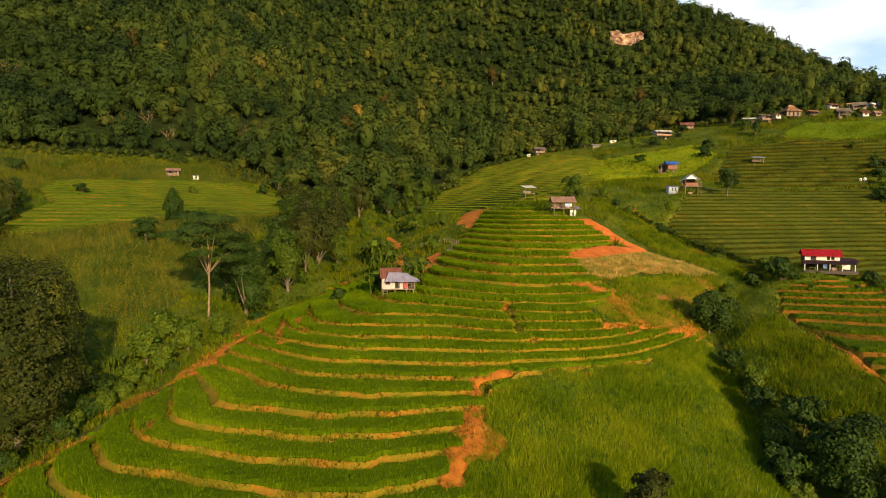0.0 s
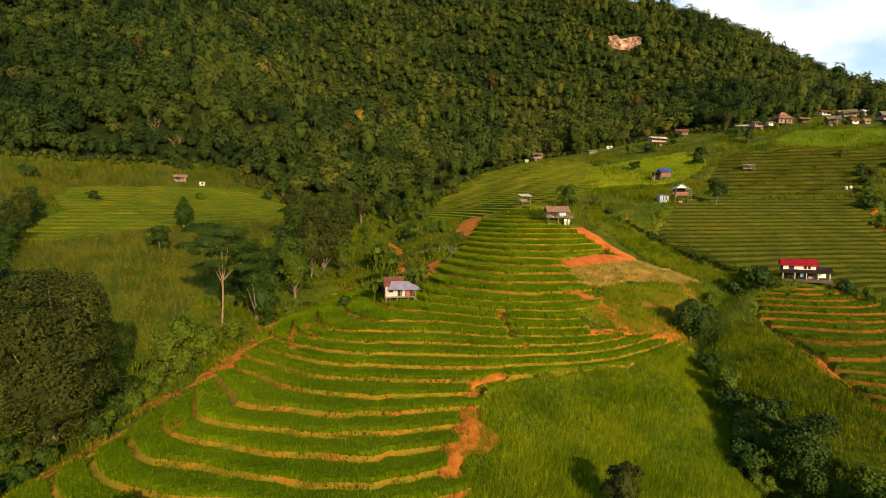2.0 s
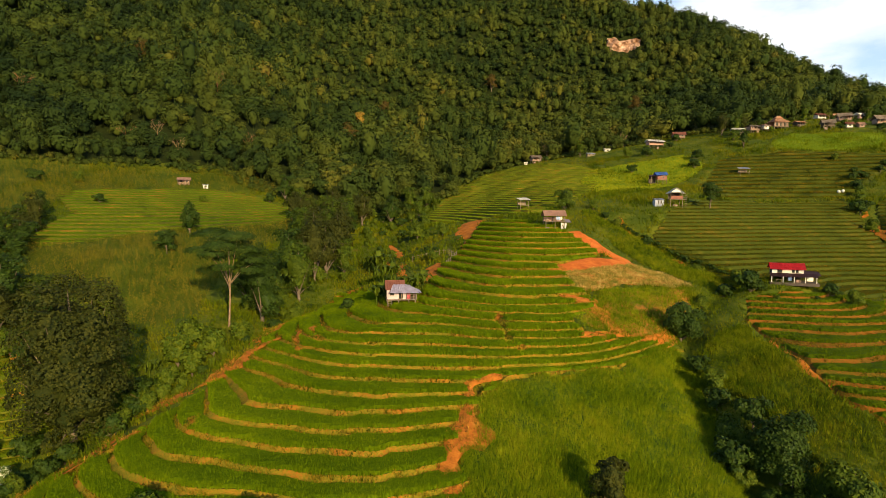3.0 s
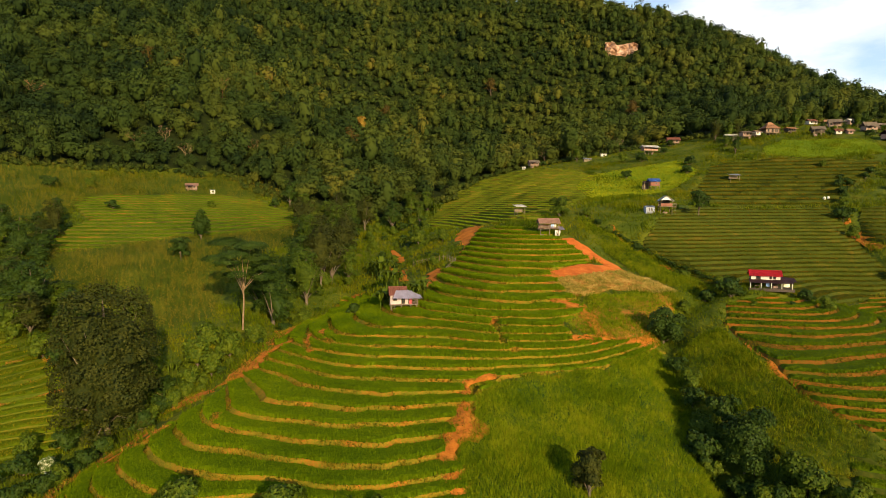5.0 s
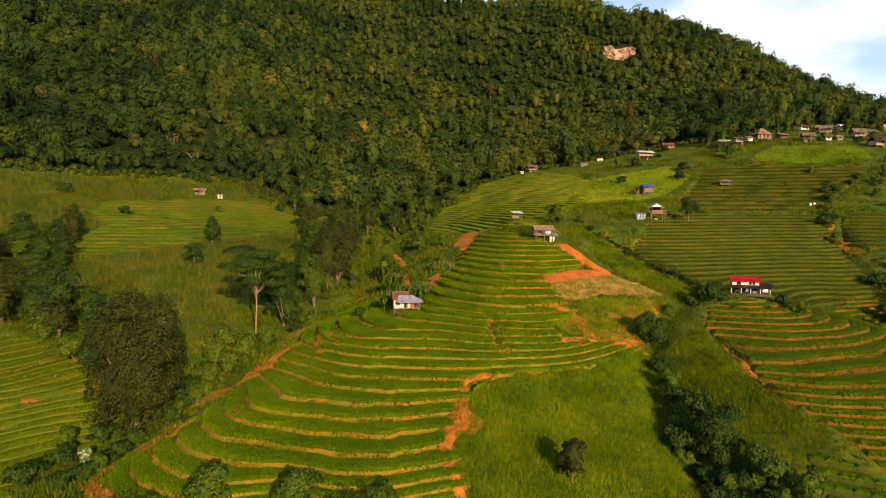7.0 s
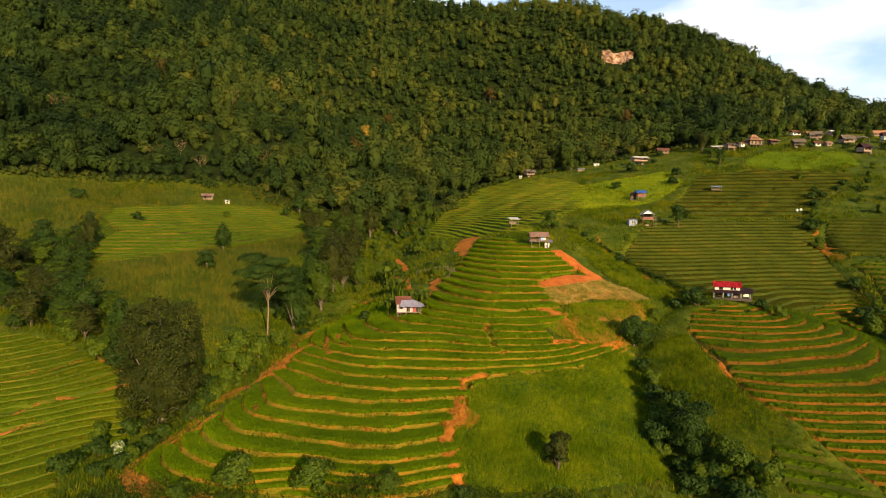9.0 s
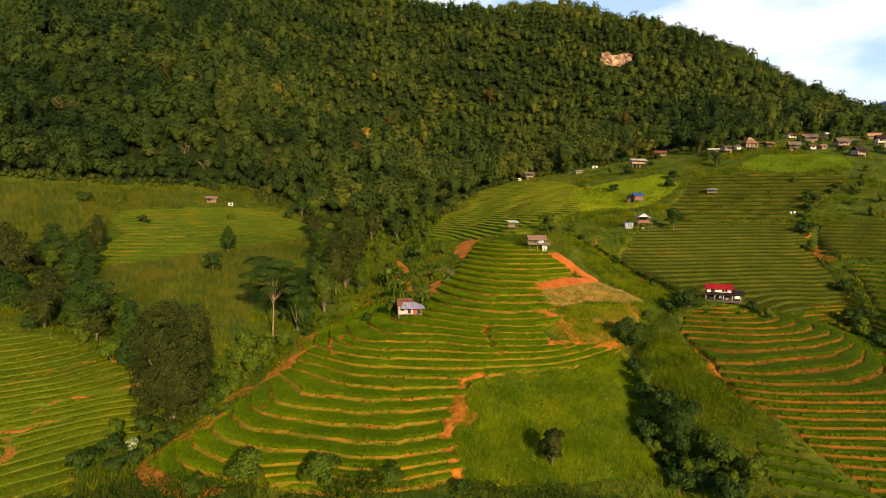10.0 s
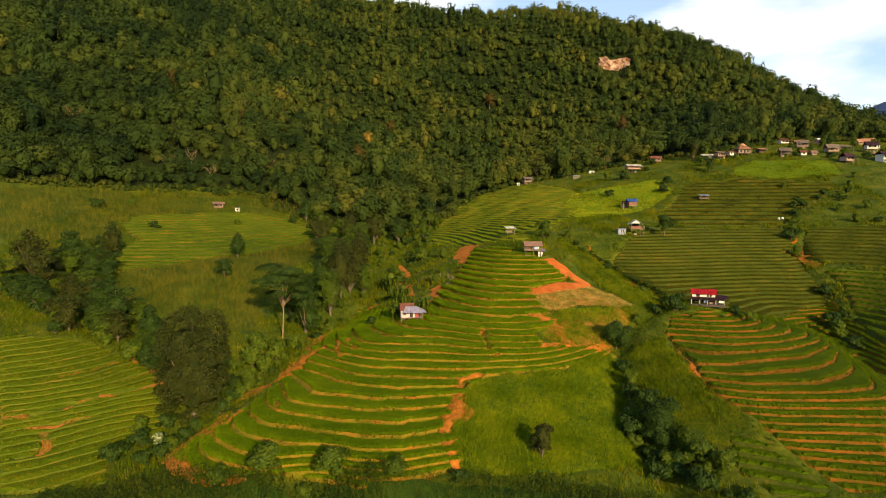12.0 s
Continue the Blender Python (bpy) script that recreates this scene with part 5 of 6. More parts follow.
# shrubs over the slope of the far gully
sx, sy = spread(RIGHT_GULLY, 11.0, 79, 0.0)
for x, y in zip(sx, sy):
    if within(x, y, FAR_UP) < -2:
        sown(random.choice((bush, bush, dim_bush)), float(x), float(y), random.uniform(0, 6.28), random.uniform(0.4, 0.95))
# dark bushes added close together in the ditch, standing in for its shade
DITCH = [(47.6, 165.4), (51.4, 160.5), (55.1, 154.1), (58.6, 148.3), (61.4, 141.9), (64.1, 136.2), (66.5, 129)]
for k in range(44):
    f = k / 44 * 6
    (ax, ay), (bx, by) = DITCH[int(f)], DITCH[int(f) + 1]
    f -= int(f)
    sown(dim_bush, ax + (bx - ax) * f + random.uniform(-0.4, 0.4), ay + (by - ay) * f, random.uniform(0, 6.28), random.uniform(0.22, 0.42))
# undergrowth of the lower creek
for k in range(18):
    sown(random.choice((dim_bush, dim_bush, bush)), 35 + 0.55 * k + random.uniform(-2.5, 2.5), 62 - 1.2 * k + random.uniform(-1, 1), random.uniform(0, 6.28), random.uniform(0.5, 1.0))
# hedge along the gully
for k in range(14):
    sown(random.choice((dim_bush, dim_bush, bush)), 134 + 1.9 * k + random.uniform(-1.5, 1.5), 184 + 3.2 * k + random.uniform(-1.5, 1.5), random.uniform(0, 6.28), random.uniform(0.6, 1.1))
# shrubs along the edge of the middle spur
for k in range(22):
    x, y = EDGE[0][0], EDGE[0][1]
    f = k / 21 * (len(EDGE) - 1.001)
    (ax, ay), (bx, by) = EDGE[int(f)], EDGE[int(f) + 1]
    f -= int(f)
    sown(random.choice((bush, dim_bush)), ax + (bx - ax) * f - random.uniform(1.2, 4.5), ay + (by - ay) * f + random.uniform(-1, 1), random.uniform(0, 6.28), random.uniform(0.4, 1.0))
# bushes along the creek, the ravine and the field edges
for ob, x, y, size in ((bush, -38.5, 91, 1.3), (dim_bush, -47, 57, 0.7), (dim_bush, -46, 62, 0.9), (bush, -43.5, 67, 0.8), (dim_bush, -42, 71, 1.0), (bush, -40, 75, 0.8), (dim_bush, -52, 64, 1.1), (bush, -56, 62, 0.8), (bush, -43, 87, 1.5), (bush, -39, 83, 1.2), (dim_bush, -45, 78, 1.2), (bush, -36, 97, 1.1), (bush, -44, 95, 1.3), (bush, -50, 82, 1.2), (dim_bush, -54, 58, 1.1), (dim_bush, -56, 52, 1.2), (dim_bush, -50, 51, 0.9),
                       (small_bush, -16.3, 41.2, 1.0), (small_bush, -6.7, 40.3, 0.62), (small_bush, -33, 39, 0.6), (dim_bush, 3, 40.5, 0.7), (bush, -20, 38, 0.7), (small_bush, 36.8, 65, 0.9), (small_bush, 43, 51, 1.1), (dim_bush, 34.5, 60, 1.3), (dim_bush, 40, 66, 1.2), (dim_bush, 38, 72, 1.0),
                       (bush, 39.5, 76, 0.9), (dim_bush, 36, 49, 1.2), (bush, 46, 47, 1.2), (dim_bush, 41, 44, 1.2), (dim_bush, 40, 83, 0.9), (bush, 50, 106, 0.8), (dim_bush, 57, 112, 1.1), (bush, 63, 118, 1.1), (dim_bush, 67, 123, 1.0),
                       (bush, 61, 134, 0.8), (dim_bush, 54, 150, 0.8), (bush, 49, 161, 0.9), (bush, 45, 172, 0.9), (dim_bush, 47, 166, 0.7), (dim_bush, 75.5, 106.6, 1.0), (bush, 63.0, 103.4, 0.4), (dim_bush, 70.5, 103.0, 0.35), (dim_bush, 60.5, 108.5, 1.5), (bush, 77, 102, 0.8), (dim_bush, 110, 120, 1.7), (bush, 106, 113, 1.3), (dim_bush, 118, 138, 1.2), (dim_bush, 131, 181, 1.4),
                       (bush, 126, 168, 1.0), (dim_bush, 102, 100, 1.2), (bush, -10, 108, 0.9), (dim_bush, -12, 112, 1.0), (bush, 0, 176, 1.0), (bush, -8, 186, 1.4), (bush, -30, 113, 1.0),
                       (dim_bush, 110, 258, 1.5), (dim_bush, 100, 290, 1.6), (bush, 92, 296, 1.4), (dim_bush, 116, 270, 1.6), (dim_bush, 84, 262, 1.3), (bush, -140, 225, 1.4), (dim_bush, -150, 215, 1.6), (dim_bush, -118, 200, 1.2), (bush, -95, 232, 0.9), (dim_bush, -75, 255, 1.3), (dim_bush, -18, 104, 0.8),
                       (dim_bush, 155, 215, 0.9), (bush, 165, 205, 0.8), (dim_bush, 170, 225, 0.9), (bush, 160, 240, 0.8)):
    sown(ob, x, y, random.uniform(0, 6.28), size)


def banana(seed, label):
    """A clump of banana stems with long arching leaves."""
    r = rnd(seed)
    thing = new("banana_plant")
    for k in range(3):
        ox, oy, tall = r.uniform(-0.9, 0.9), r.uniform(-0.9, 0.9), r.uniform(1.1, 1.8)
        co, fa = tube([(ox, oy, -0.4), (ox, oy, tall * 0.5), (ox + r.normal(0, 0.1), oy, tall)], [0.17, 0.14, 0.08], 6)
        solid("stem", co, fa, LEAF_LIGHT, thing, True)
        for j in range(7):
            a, reach, rise = j * 0.9 + r.uniform(-0.2, 0.2), r.uniform(1.7, 2.6), r.uniform(0.9, 2.0)
            out, side = np.array([math.cos(a), math.sin(a), 0]), np.array([-math.sin(a), math.cos(a), 0])
            pts, lf = [], []
            for i in range(6):
                s = i / 5
                c = np.array([ox, oy, tall]) + out * reach * s + (0, 0, rise * math.sin(s * 2.4) * 1.1 - 0.5 * s * s)
                w = 0.42 * math.sin(min(1, s * 1.1 + 0.12) * math.pi * 0.93)
                pts += [c - side * w + (0, 0, 0.07), c, c + side * w + (0, 0, 0.07)]
            for i in range(5):
                for q in (0, 1):
                    n = i * 3 + q
                    lf += [(n, n + 1, n + 4), (n, n + 4, n + 3)]
            solid("leaf", np.array(pts), np.array(lf), LEAF_LIGHT, thing, True)
    return tagged(thing, label, "banana plant", "banana plants")


grove = put(banana(5, "clump of banana plants with long arching leaves"), -9.0, 107.5)
for x, y, size in ((-6.0, 107.5, 1.25), (-11.5, 106.0, 1.2), (-4.0, 111, 1.2), (-12, 128, 1.5), (-16, 150, 1.6), (-19, 154, 1.4), (-103, 128, 1.3), (-10, 190, 1.1), (-14, 196, 1.0), (-3, 262, 1.5), (-46, 84, 0.8)):
    sown(grove, x, y, x, size)


# ---- loose growth on open ground ----
def open_weeds(gap, y0, y1, seed, size, x0=-150, x1=190):
    r = rnd(seed)
    gx, gy = np.meshgrid(np.arange(x0, x1, gap), np.arange(y0, y1, gap))
    x, y = gx.ravel() + r.uniform(-0.5, 0.5, gx.size) * gap, gy.ravel() + r.uniform(-0.5, 0.5, gx.size) * gap
    keep = np.abs(x) < 0.75 * (y + 52) + 8
    x, y = x[keep], y[keep]
    keep = wob(x, y, 6, seed) + 0.5 * wob(x, y, 2, seed + 1) > -0.75
    for poly in TERRACED + [GRASSLAND, RED_PATCH, DIRT_PATH, DRY_PATCH, MAIZE_LEFT, FOREST, DITCH_SIDE, SLIDE, HUT_BANK, CUT, MAIZE_FRONT]:
        keep &= within(x, y, poly) < -0.3
    for bare in TRACKS:
        keep &= along(x, y, bare[0]) > bare[1] * 0.7
    x, y = x[keep], y[keep]
    tall = r.uniform(*size, len(x)) * (1 + 0.45 * wob(x, y, 7, seed + 3))
    ob = strew("weeds", np.stack([x, y, bed(x, y) - 0.05], -1), tall, r.uniform(0, 6.28, len(x)), WEED_TUFTS, WEEDS, None, seed, np.clip(0.5 + 0.35 * wob(x, y, 9, 2) + r.normal(0, 0.2, len(x)), 0, 1), 0.15)
    tagged(ob, "rank green weeds and ferns over open ground", "weeds", kind="stuff")


TRACKS = [([(25, 119), (24.5, 108), (27.5, 98), (22, 88), (30, 88.5), (38, 90.5)], 1.5), ([(49, 166), (56.5, 149), (61, 137), (65, 126)], 0.7), ([(4, 43.5), (2.2, 50), (3.6, 56), (5.2, 62), (8.5, 67), (17, 71), (26, 75.5), (34, 81.5)], 0.8), ([(53.5, 92), (52.8, 68), (57, 60), (60, 50), (64, 42)], 0.9), ([(-46, 52), (-44.5, 57), (-41, 62)], 1.9), ([(-37, 72), (-34, 78), (-33, 82)], 1.8), ([(-31.5, 92), (-30, 100), (-28.5, 110)], 1.9), ([(-26.5, 122), (-25, 130), (-22, 136)], 1.6), ([(-16, 166), (-13, 155), (-9, 140), (-6, 126)], 1.6)]


def track(line, half, label, lift=None, even=0.45, material=SOIL):
    a = np.array(line)
    tri = plan_tris(a[:, 0].min() - 3, a[:, 0].max() + 3, a[:, 1].min() - 3, a[:, 1].max() + 3, 0.6)
    x, y = tri[..., 0], tri[..., 1]
    d = half * (even + 1.5 * (1 - 0.6 * even) * wob(x, y, 6, 6)) - along(x + 1.6 * wob(x, y, 4.5, 11), y + 1.6 * wob(x, y, 4.5, 12), line) + 0.55 * min(1, half) * wob(x, y, 1.5, 7)
    tri, _ = split(np.concatenate([tri, d[..., None]], -1), 2, 0.0)
    x, y = tri[..., 0], tri[..., 1]
    z = (bed(x, y) + 0.1 if lift is None else land(x, y) + lift) - 0.3 * np.clip(0.4 - tri[..., 2], 0, 0.4)
    soil = sheet("dirt_track", np.stack([x, y, z], -1), material, smooth=True)
    r = rnd(len(tri))
    mid = np.stack([x, y, z], -1).mean(1)
    mid = mid[(r.random(len(mid)) < 0.75) & (wob(mid[:, 0], mid[:, 1], 2.2, 4) > -0.25)]
    if len(mid):
        turf = strew("dry_grass", mid + r.uniform(-0.25, 0.25, mid.shape) * (1, 1, 0) - (0, 0, 0.04), r.uniform(0.5, 1.3, len(mid)), r.uniform(0, 6.28, len(mid)), SOD, DRY_ORANGE, soil, 5, lean=0.2)
        tagged(turf, "dry grass tufts on the bare earth", kind="stuff")
    return tagged(soil, label, "path", kind="structure")


for line, half in TRACKS:
    track(line, half, "worn orange earth track along the field edge")
for line in STREAKS:
    track(line, 0.7, "bare orange strip of earth between rice plots", 0.15, 0.9, DRY_SOIL)
for line, half in (([(-45.5, 54), (-44.5, 49.5), (-42, 45), (-37, 40), (-30.5, 38.8)], 0.9), ([(1.8, 44), (1.8, 49.7), (1.5, 52.1), (2.6, 54.2), (3.6, 57.4), (3.6, 61.4), (3.5, 64.1), (4.4, 66.9), (6.5, 69.4), (8.6, 70.7)], 0.95), ([(22, 98), (26, 101), (27, 96)], 2.0),
                   ([(26.2, 92.9), (28, 88), (25, 83), (22.5, 84)], 1.8), ([(33.2, 86.2), (38.8, 91.2)], 1.0), ([(24.4, 118), (23.2, 104), (25.5, 98)], 1.3)):
    track(line, half, "crumbling orange earth edge of the terraces", 0.25, 0.8)
for line, half in BREAKS:
    track(line, half * 1.7, "bare crumbling earth break in the rice terraces", 0.05 if half < 0.9 else 0.3, 1.0 if half < 0.9 else 0.6)
track([(134.2, 186), (131, 176), (127.5, 167.5), (125.6, 159.7), (132.6, 151.0), (140.6, 144.2), (147, 138.4)], 1.5, "brown earth path in the gully", 0.1, 0.9)
track([(-109.7, 100.5), (-105.7, 102.8)], 1.2, "bare orange patch of earth on the slope")
growth("weeds", EDGE_STRIP, 0.5, WEED_TUFTS, WEEDS, "patchy weeds along the crumbling edge of the spur", "weeds", 14, (0.5, 1.1), thin=0.42, bare=[cut for cut, half in BREAKS])
open_weeds(0.85, 24, 120, 51, (0.6, 1.4))
open_weeds(1.4, 120, 300, 52, (1.0, 2.2))
open_weeds(1.7, 225, 345, 53, (0.8, 1.5), 190, 285)
open_weeds(1.7, 300, 345, 54, (0.8, 1.5), 50, 190)
patch("maize_slope", MAIZE_FRONT, PADDY, "dark soil under maize below the lowest terrace", "slope", 1.5)
growth("maize", MAIZE_FRONT, 0.56, MAIZE_PLANTS, DARK_CROP, "dark green maize rows below the lowest terrace", "maize", 8, (0.9, 1.2))


# ---- houses ----
def box(bm, x0, x1, y0, y1, z0, z1):
    v = [bm.verts.new(p) for p in ((x0, y0, z0), (x1, y0, z0), (x1, y1, z0), (x0, y1, z0), (x0, y0, z1), (x1, y0, z1), (x1, y1, z1), (x0, y1, z1))]
    for f in ((0, 3, 2, 1), (4, 5, 6, 7), (0, 1, 5, 4), (1, 2, 6, 5), (2, 3, 7, 6), (3, 0, 4, 7)):
        bm.faces.new([v[i] for i in f])


def beam(name, parent, material, *sizes, bevel=0.012, label=""):
    bm = bmesh.new()
    box(bm, *sizes)
    bmesh.ops.bevel(bm, geom=list(bm.edges), offset=bevel, segments=1, affect="EDGES")
    return part(name, bm, material, parent, label)


def tin(name, parent, material, low_a, low_b, high_a, high_b, label="", wave=0.03, pitch=0.45):
    """A corrugated sheet between its eave (low_a to low_b) and its ridge (high_a to high_b)."""
    la, lb, ha, hb = (np.array(p, float) for p in (low_a, low_b, high_a, high_b))
    n = max(4, int(np.linalg.norm(lb - la) / pitch) * 2)
    up = np.cross(lb - la, ha - la)
    up /= np.linalg.norm(up)
    if up[2] < 0:
        up = -up
    bm = bmesh.new()
    rows = []
    for k in range(3):
        s = k / 2
        row = []
        for i in range(n + 1):
            f = i / n
            p = (la + (lb - la) * f) * (1 - s) + (ha + (hb - ha) * f) * s
            row.append(bm.verts.new(p + up * (wave * (-1) ** i * 0.7 + 0.03 * math.sin(i * 0.37 + s * 3))))
        rows.append(row)
    for a, b in zip(rows, rows[1:]):
        for i in range(n):
            bm.faces.new((a[i], a[i + 1], b[i + 1], b[i]))
    bmesh.ops.solidify(bm, geom=list(bm.faces), thickness=0.03)
    bmesh.ops.recalc_face_normals(bm, faces=list(bm.faces))
    return part(name, bm, material, parent, label)


def wall(parent, material, x0, x1, y, z0, z1, holes=(), thick=0.1, name="wall", along_y=False, label=""):
    """A wall with openings (a0, a1, z0, z1), each closed by a dark pane for the shade inside, with its frame."""
    xs = sorted({x0, x1, *(h[0] for h in holes), *(h[1] for h in holes)})
    zs = sorted({z0, z1, *(h[2] for h in holes), *(h[3] for h in holes)})
    bm = bmesh.new()
    for a, b in zip(xs, xs[1:]):
        for c, d in zip(zs, zs[1:]):
            if not any(h[0] <= (a + b) / 2 <= h[1] and h[2] <= (c + d) / 2 <= h[3] for h in holes):
                box(bm, *((y, y + thick, a, b, c, d) if along_y else (a, b, y, y + thick, c, d)))
    bmesh.ops.remove_doubles(bm, verts=list(bm.verts), dist=0.001)
    ob = part(name, bm, material, parent, label)
    for a, b, c, d in holes:
        pane = beam("window", ob, SHADE_IN, *((y + 0.05, y + 0.08, a, b, c, d) if along_y else (a, b, y + 0.05, y + 0.08, c, d)), bevel=0.004, label="dark pane for the shade inside an unglazed window")
        bm = bmesh.new()
        e = 0.05
        for q in ((a, b, c, c + e), (a, b, d - e, d), (a, a + e, c + e, d - e), (b - e, b, c + e, d - e)):
            box(bm, *((y - 0.02, y + 0.045, q[0], q[1], q[2], q[3]) if along_y else (q[0], q[1], y - 0.02, y + 0.045, q[2], q[3])))
        part("frame", bm, TIMBER, ob)
    return ob


def gable(thing, w, d, eave, rise, front, back, over=0.5, y0=None, x0=None, name="roof", label=""):
    """A gabled roof with its ridge across, over a plan w by d."""
    a, b = (-w / 2 if x0 is None else x0) - over, (w / 2 if x0 is None else x0 + w) + over
    f = (-d / 2 if y0 is None else y0)
    r = f + d
    mid = (f + r) / 2
    drop = rise * over / (d / 2)
    tin(name, thing, front, (a, f - over, eave - drop), (b, f - over, eave - drop), (a, mid, eave + rise), (b, mid, eave + rise), label)
    tin(name, thing, back, (a, r + over, eave - drop), (b, r + over, eave - drop), (a, mid, eave + rise), (b, mid, eave + rise), label)
    beam("ridge_cap", thing, front, a, b, mid - 0.15, mid + 0.15, eave + rise, eave + rise + 0.06)


def side_gable(thing, w, d, eave, rise, left, right, over=0.5, label="", board=None):
    """A gabled roof with its ridge running away from the viewer."""
    drop = rise * over / (w / 2)
    for s, m in ((-1, left), (1, right)):
        tin("roof", thing, m, (s * (w / 2 + over), -d / 2 - over, eave - drop), (s * (w / 2 + over), d / 2 + over, eave - drop), (0, -d / 2 - over, eave + rise), (0, d / 2 + over, eave + rise), label)
    for y in (-d / 2, d / 2 - 0.06):
        bm = bmesh.new()
        v = [bm.verts.new(p) for p in ((-w / 2, y, eave - 0.05), (w / 2, y, eave - 0.05), (0, y, eave + rise - 0.1), (-w / 2, y + 0.06, eave - 0.05), (w / 2, y + 0.06, eave - 0.05), (0, y + 0.06, eave + rise - 0.1))]
        for q in ((0, 1, 2), (5, 4, 3), (0, 3, 4, 1), (1, 4, 5, 2), (2, 5, 3, 0)):
            bm.faces.new([v[i] for i in q])
        part("gable_board", bm, board or PINK_WALL, thing)


def posts(thing, xs, ys, z0, z1, material, half=0.08):
    for x in xs:
        for y in ys:
            beam("post", thing, material, x - half, x + half, y - half, y + half, z0, z1)


def rail(thing, x0, x1, y, z, material, along_y=False, tall=0.9):
    for h in (tall, tall * 0.5):
        beam("rail", thing, material, *((y - 0.03, y + 0.03, x0, x1, z + h - 0.04, z + h + 0.03) if along_y else (x0, x1, y - 0.03, y + 0.03, z + h - 0.04, z + h + 0.03)))
    n = max(2, int((x1 - x0) / 0.6))
    for i in range(n + 1):
        x = x0 + (x1 - x0) * i / n
        beam("baluster", thing, material, *((y - 0.03, y + 0.03, x - 0.03, x + 0.03, z, z + tall) if along_y else (x - 0.03, x + 0.03, y - 0.03, y + 0.03, z, z + tall)))


def deck(thing, x0, x1, y0, y1, z, material=TIMBER):
    n = max(3, int((x1 - x0) / 0.35))
    for i in range(n):
        a = x0 + (x1 - x0) * i / n
        beam("floor_plank", thing, material, a + 0.01, a + (x1 - x0) / n - 0.01, y0, y1, z - 0.05, z, bevel=0.006)
    beam("joist", thing, material, x0, x1, y0 + 0.15, y0 + 0.27, z - 0.2, z - 0.055)
    beam("joist", thing, material, x0, x1, y1 - 0.27, y1 - 0.15, z - 0.2, z - 0.055)


def stand(thing, x, y, turn=0.0, label="", category="hut", group="", up=0.0, size=1.0):
    thing.matrix_basis = pose(x, y, float(land(x, y)) + up, 0, 0, turn) @ Matrix.Scale(size, 4)
    return tagged(thing, label, category, group)


def spur_hut():
    """The stilt hut at the edge of the spur."""
    t = new("stilt_hut")
    posts(t, (-2.0, 0.1, 2.0), (-1.7, 1.7), -1.2, 2.0, TIMBER)
    deck(t, -2.2, 3.4, -2.1, 1.9, 1.9)
    posts(t, (3.2,), (-1.7, 1.7), -1.2, 3.7, TIMBER)
    wall(t, ROSE_WALL, -2.0, 1.5, -1.75, 1.9, 3.9, [(-1.5, -0.7, 2.6, 3.5), (0.1, 0.9, 1.95, 3.6)], label="whitish boarded wall")
    wall(t, PINK_WALL, -2.0, 1.5, 1.65, 1.9, 3.9)
    wall(t, WHITE_WALL, -1.65, 1.65, -2.0, 1.9, 3.9, along_y=True)
    wall(t, PINK_WALL, -1.65, 1.65, 1.4, 1.9, 3.9, [(-0.6, 0.3, 1.95, 3.7)], along_y=True)
    gable(t, 3.0, 3.6, 3.95, 1.25, TIN_BROWN, TIN_BROWN, 0.35, x0=-2.0, label="rusty brown corrugated roof")
    tin("awning", t, TIN_LILAC, (-1.6, -3.0, 3.25), (3.9, -3.0, 3.15), (-0.9, -1.0, 4.6), (2.2, -1.0, 4.5), "lilac grey corrugated awning")
    tin("awning", t, TIN_LILAC, (4.3, -2.8, 3.1), (4.3, 1.8, 3.1), (1.3, -1.2, 4.4), (1.3, 1.8, 4.4), "lilac grey corrugated awning")
    posts(t, (-2.1, 0.6, 3.3), (-2.2,), 1.9, 3.6, TIMBER, 0.05)
    rail(t, 1.6, 3.4, -2.05, 1.9, PINK_WALL)
    rail(t, -2.0, 1.9, 3.35, 1.9, PINK_WALL, along_y=True)
    beam("box", t, CLOTH_RED, 1.7, 2.3, -1.6, -1.2, 1.9, 3.0, label="faded red cloth hung on the porch")
    for s in (-0.35, 0.35):
        beam("ladder_rail", t, TIMBER, -1.6 + s, -1.52 + s, -2.5, -2.4, -0.6, 1.95)
    for k in range(6):
        beam("ladder_rung", t, TIMBER, -1.95, -1.2, -2.49, -2.41, -0.4 + 0.4 * k, -0.34 + 0.4 * k)
    return stand(t, -8.4, 103.3, 8, "small stilt hut with rusty and lilac grey tin roof", "hut", "stilt huts", -0.9)


